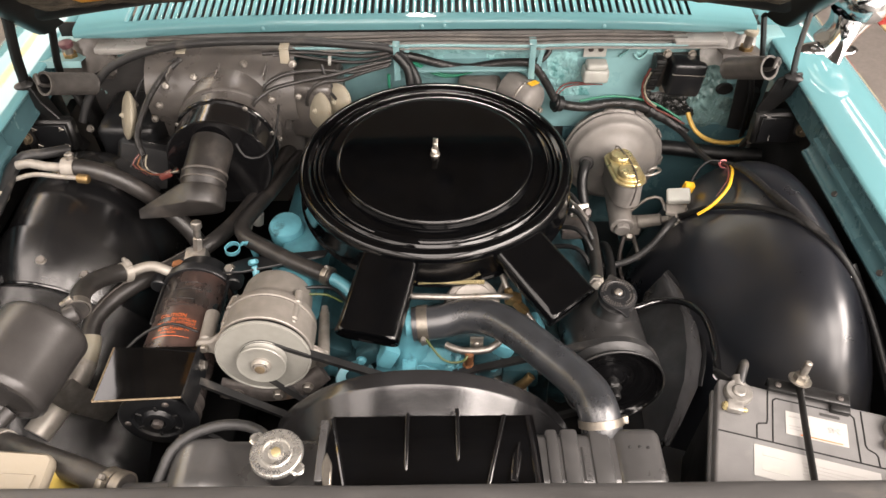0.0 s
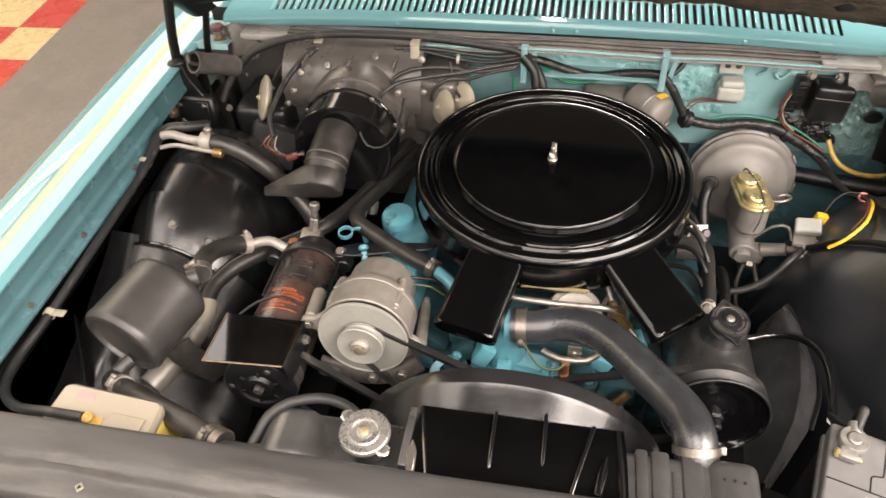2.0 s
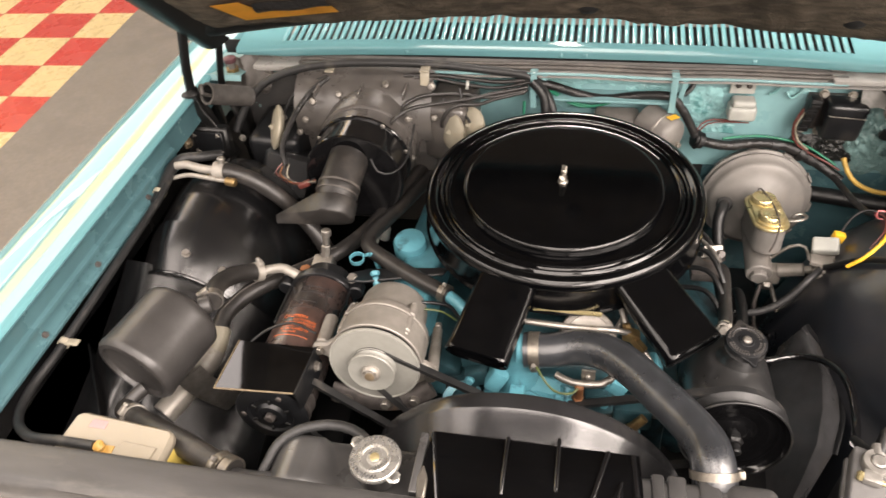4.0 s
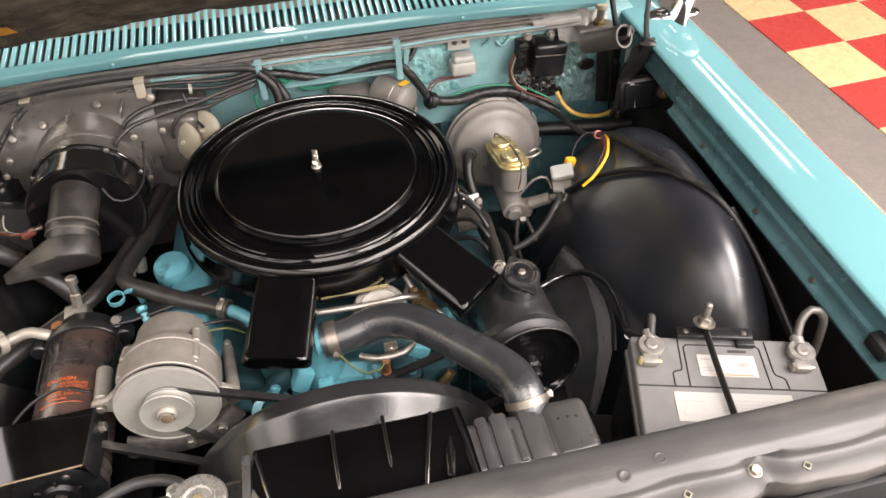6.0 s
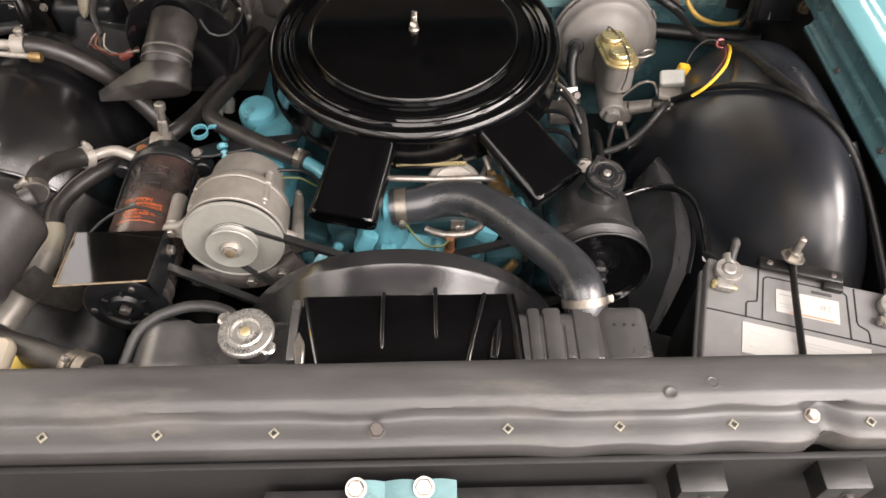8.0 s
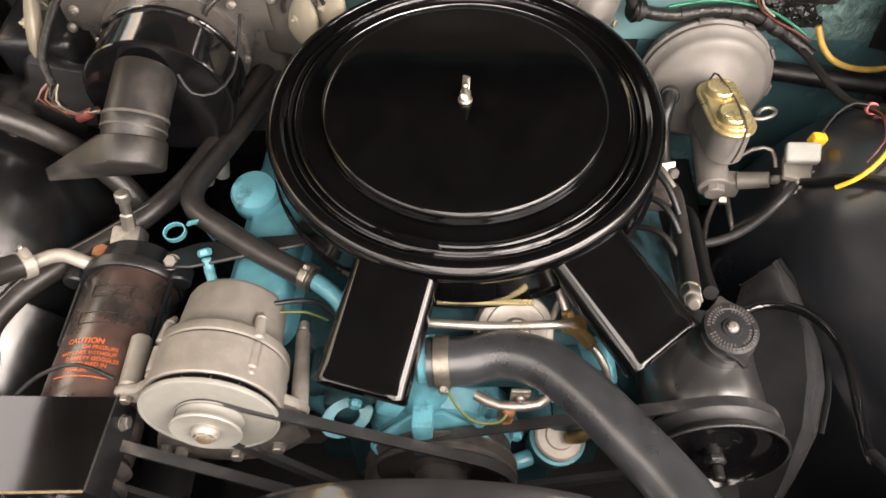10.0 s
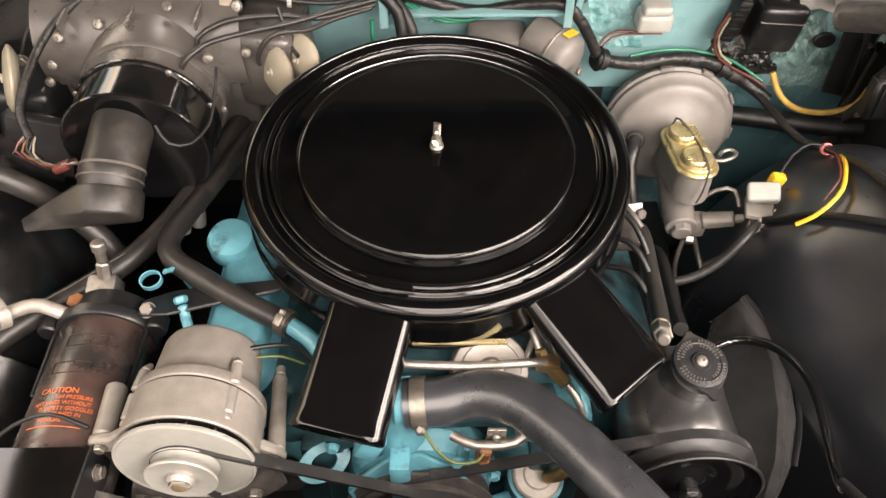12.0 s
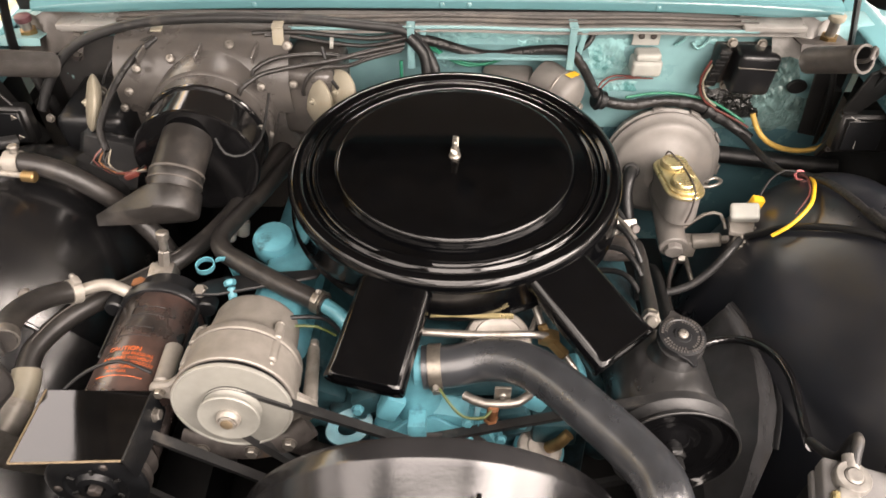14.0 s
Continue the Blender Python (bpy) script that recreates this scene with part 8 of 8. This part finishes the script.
run("red_wire", [(0.434, 0.292, 0.938), (0.424, 0.290, 0.905), (0.432, 0.290, 0.870), (0.458, 0.288, 0.846), (0.50, 0.284, 0.825), (0.528, 0.275, 0.812)], 0.0022, wire_red, "red wire beside the regulator", "wire", "red wires", 8)
run("pale_wire", [(0.437, 0.292, 0.930), (0.428, 0.288, 0.900), (0.440, 0.288, 0.868), (0.462, 0.286, 0.850)], 0.0018, ivory, "pale wire beside the regulator", "wire", "", 8)
run("pale_wire", [(0.372, 0.315, 0.952), (0.386, 0.312, 0.965), (0.394, 0.314, 0.985)], 0.0028, sealer, "aqua painted stray wire on the firewall", "wire", "", 8)
run("pale_wire", [(0.402, 0.316, 0.958), (0.412, 0.312, 0.947), (0.426, 0.314, 0.960), (0.432, 0.316, 0.978)], 0.0026, sealer, "aqua painted stray wire on the firewall", "wire", "", 8)
# thin vacuum lines between heater box and bracket
for k, pts in enumerate((
        [(-0.338, 0.150, 0.950), (-0.333, 0.145, 0.966), (-0.307, 0.165, 0.980), (-0.266, 0.190, 0.979), (-0.196, 0.225, 0.973), (-0.151, 0.245, 0.975), (-0.086, 0.272, 0.976)],
        [(-0.322, 0.185, 0.955), (-0.320, 0.190, 0.974), (-0.293, 0.208, 0.983), (-0.257, 0.222, 0.983), (-0.205, 0.235, 0.977), (-0.162, 0.240, 0.969), (-0.088, 0.272, 0.968)],
        [(-0.310, 0.252, 1.000), (-0.272, 0.260, 0.995), (-0.209, 0.265, 0.981), (-0.144, 0.270, 0.973), (-0.080, 0.278, 0.984)],
        [(-0.330, 0.254, 1.003), (-0.260, 0.262, 1.001), (-0.20, 0.268, 0.992), (-0.14, 0.272, 0.985), (-0.078, 0.278, 0.990)],
        [(-0.246, 0.190, 0.930), (-0.244, 0.186, 0.946), (-0.231, 0.190, 0.967), (-0.211, 0.198, 0.976), (-0.175, 0.215, 0.968), (-0.145, 0.240, 0.966), (-0.092, 0.268, 0.966)])):
    run("vacuum_line", pts, 0.0040 - 0.0003 * (k % 3), old_hose, "thin grey-black vacuum line over the heater box", "hose", "vacuum lines", 8)
run("vacuum_line", [(-0.216, 0.235, 0.990), (-0.210, 0.225, 0.970), (-0.202, 0.218, 0.959), (-0.193, 0.208, 0.951), (-0.178, 0.198, 0.946)], 0.0030, rubber, "short vacuum line to a vacuum motor", "hose", "vacuum lines", 8)
run("vacuum_line", [(-0.250, 0.235, 0.965), (-0.222, 0.222, 0.955), (-0.202, 0.205, 0.948), (-0.19, 0.19, 0.942)], 0.0030, rubber, "short vacuum line to a vacuum motor", "hose", "vacuum lines", 8)
tie = thing("wire_tie", (-0.20, 0.26, 0.98), "pale tie round the vacuum lines", "band")
part("band", band((-0.205, 0.264, 0.981), (1, 0.1, -0.15), 0.0075, 0.006), grey_plastic, tie)
# wiring drooping beside the blower
run("taped_lead", [(-0.485, 0.245, 0.998), (-0.512, 0.215, 0.985), (-0.534, 0.175, 0.965), (-0.545, 0.130, 0.944), (-0.548, 0.095, 0.925), (-0.535, 0.070, 0.905)], 0.0058, tape_black, "glossy taped lead beside the blower", "wiring", "", 10)
run("side_wire", [(-0.49, 0.245, 1.0), (-0.53, 0.24, 0.985), (-0.565, 0.23, 0.962), (-0.585, 0.215, 0.93)], 0.0030, rubber, "thin black wire on the heater box", "wire", "", 8)
pig = thing("pigtail", (-0.50, 0.04, 0.89), "frayed pigtail of red, brown and white wires", "wiring")
for k, (m, dx, dz) in enumerate(((copper_rust, 0.0, 0.0), (rubber_dark, 0.004, 0.005), (wire_red, -0.004, 0.002), (ivory, 0.007, -0.002), (rubber_dark, -0.007, -0.004), (dark_steel, 0.003, -0.006))):
    part("wire", tube([(-0.538 + dx, 0.075, 0.906 + dz), (-0.545 + 2 * dx, 0.055, 0.896 + dz), (-0.525 + dx, 0.046, 0.884 - dz), (-0.500 + dx * 1.6, 0.036, 0.888 + dz), (-0.478 - dx, 0.032, 0.896), (-0.462, 0.030, 0.905 + dz)], 0.0014, 7), m, pig)
part("plug", box((-0.488, 0.034, 0.890), (0.026, 0.014, 0.010), 0.003, Matrix.Rotation(radians(-25), 3, "Y")), wire_red, pig, "red plastic plug")
# vacuum and breather pipes beside the steering pump
run("breather_hose", [(0.298, 0.055, 0.715), (0.299, 0.037, 0.745), (0.296, -0.010, 0.760), (0.288, -0.070, 0.778), (0.278, -0.135, 0.805), (0.270, -0.175, 0.822)], 0.0115, old_hose, "grey-black rubber breather hose by the pump", "hose", "breather hoses", 14)
run("breather_hose", [(0.338, 0.075, 0.645), (0.341, 0.045, 0.680), (0.338, 0.000, 0.700), (0.330, -0.050, 0.722), (0.318, -0.105, 0.752), (0.308, -0.155, 0.785)], 0.0095, rubber_dark, "thin black rubber breather hose by the pump", "hose", "breather hoses", 14)
fit2 = thing("pipe_fitting", (0.26, -0.185, 0.84), "bare metal pipe nut above the steering pump", "fitting")
part("nut", drum((0.268, -0.178, 0.826), (0.262, -0.198, 0.845), 0.0125, seg=6), steel, fit2)
part("sleeve", drum((0.272, -0.168, 0.816), (0.268, -0.178, 0.826), 0.0118), ivory, fit2)
part("tail", drum((0.262, -0.198, 0.845), (0.258, -0.212, 0.856), 0.0075), old_alu, fit2)
plugs = ((0.235, 0.05), (0.240, 0.0), (0.238, -0.05), (0.232, -0.10))
for k, (x, y) in enumerate(plugs):
    run("spark_plug_wire", [(x - 0.03, y + 0.05, 0.78), (x + 0.020, y + 0.025, 0.800), (x + 0.045, y - 0.015, 0.785), (x + 0.060, y - 0.05, 0.745), (x + 0.065, y - 0.08, 0.69)], 0.0046, rubber_dark, "black spark plug wire beside the air cleaner", "wire", "spark plug wires", 10)
link = thing("throttle_linkage", (0.27, 0.0, 0.76), "dull metal throttle linkage beside the air cleaner", "linkage")
part("lever", prism([(-0.012, -0.008), (0.030, -0.006), (0.034, 0.010), (0.0, 0.014)], 0.004, at_axis((0.262, 0.030, 0.790), (0.2, -0.6, 0.8))), steel, link)
part("rod", tube([(0.255, 0.06, 0.795), (0.270, 0.03, 0.800), (0.285, 0.005, 0.792)], 0.0042, 10), steel, link)
part("nut", drum((0.284, 0.040, 0.782), (0.290, 0.028, 0.792), 0.009, seg=6), dark_steel, link)
part("bracket", box((0.262, 0.015, 0.765), (0.05, 0.05, 0.02), 0.004), dark_steel, link)
# thin leads in front
run("clutch_wire", [(-0.345, -0.330, 0.900), (-0.385, -0.318, 0.9045), (-0.425, -0.325, 0.893), (-0.458, -0.345, 0.872), (-0.470, -0.372, 0.856), (-0.452, -0.392, 0.850)], 0.0022, rubber_dark, "thin black clutch lead over the compressor", "wire", "", 8)
run("ground_wire", [(-0.014, -0.324, 0.866), (-0.004, -0.338, 0.862), (0.008, -0.346, 0.850), (0.022, -0.348, 0.842), (0.040, -0.346, 0.842), (0.048, -0.338, 0.846)], 0.0018, wire_olive, "green and yellow wire below the radiator hose", "wire", "", 8)
run("firewall_pipe", [(0.470, 0.30, 0.735), (0.52, 0.288, 0.738), (0.58, 0.270, 0.742), (0.65, 0.255, 0.745), (0.70, 0.25, 0.745)], 0.016, rubber_dark, "black hose along the lower firewall", "hose", "", 14)
run("alternator_lead", [(-0.205, -0.235, 0.885), (-0.180, -0.225, 0.875), (-0.160, -0.220, 0.862), (-0.145, -0.225, 0.84)], 0.0028, rubber_dark, "black lead behind the alternator", "wire", "", 8)
run("alternator_lead", [(-0.20, -0.24, 0.875), (-0.172, -0.235, 0.868), (-0.150, -0.235, 0.85)], 0.0018, wire_olive, "olive lead behind the alternator", "wire", "", 8)
blockb = thing("expansion_valve", (-0.36, 0.04, 0.74), "pale metal valve below the blower elbow", "valve")
part("body", merge(drum((-0.374, 0.035, 0.750), (-0.366, 0.048, 0.780), 0.013), drum((-0.355, 0.055, 0.742), (-0.350, 0.062, 0.768), 0.011)), grey_plastic, blockb)

# ---- floor tiles, last ----
tile_bm = box((0, 0, 0), (TILE - 0.0016, TILE - 0.0016, 0.008), 0.001, seg=1)
tile_meshes = [finish("tile", tile_bm, tile_red), finish("tile", box((0, 0, 0), (TILE - 0.0016, TILE - 0.0016, 0.008), 0.001, seg=1), tile_cream)]
BASE[floor] = floor.location.copy()
for side, i0, i1, j0, j1 in ((1, 0, 7, -4, 8), (-1, -22, -15, -2, 8)):
    for i in range(i0, i1):
        for j in range(j0, j1):
            c = TILE_ORIGIN + ex * (TILE * (i + 0.5)) + ey * (TILE * (j + 0.5))
            if side < 0:
                c = c + ey * 0.062
            place("tile", tile_meshes[(i + j) % 2], floor, Matrix.Translation((c.x, c.y, -0.0035)) @ Matrix.Rotation(TURN_TILES, 4, "Z"))
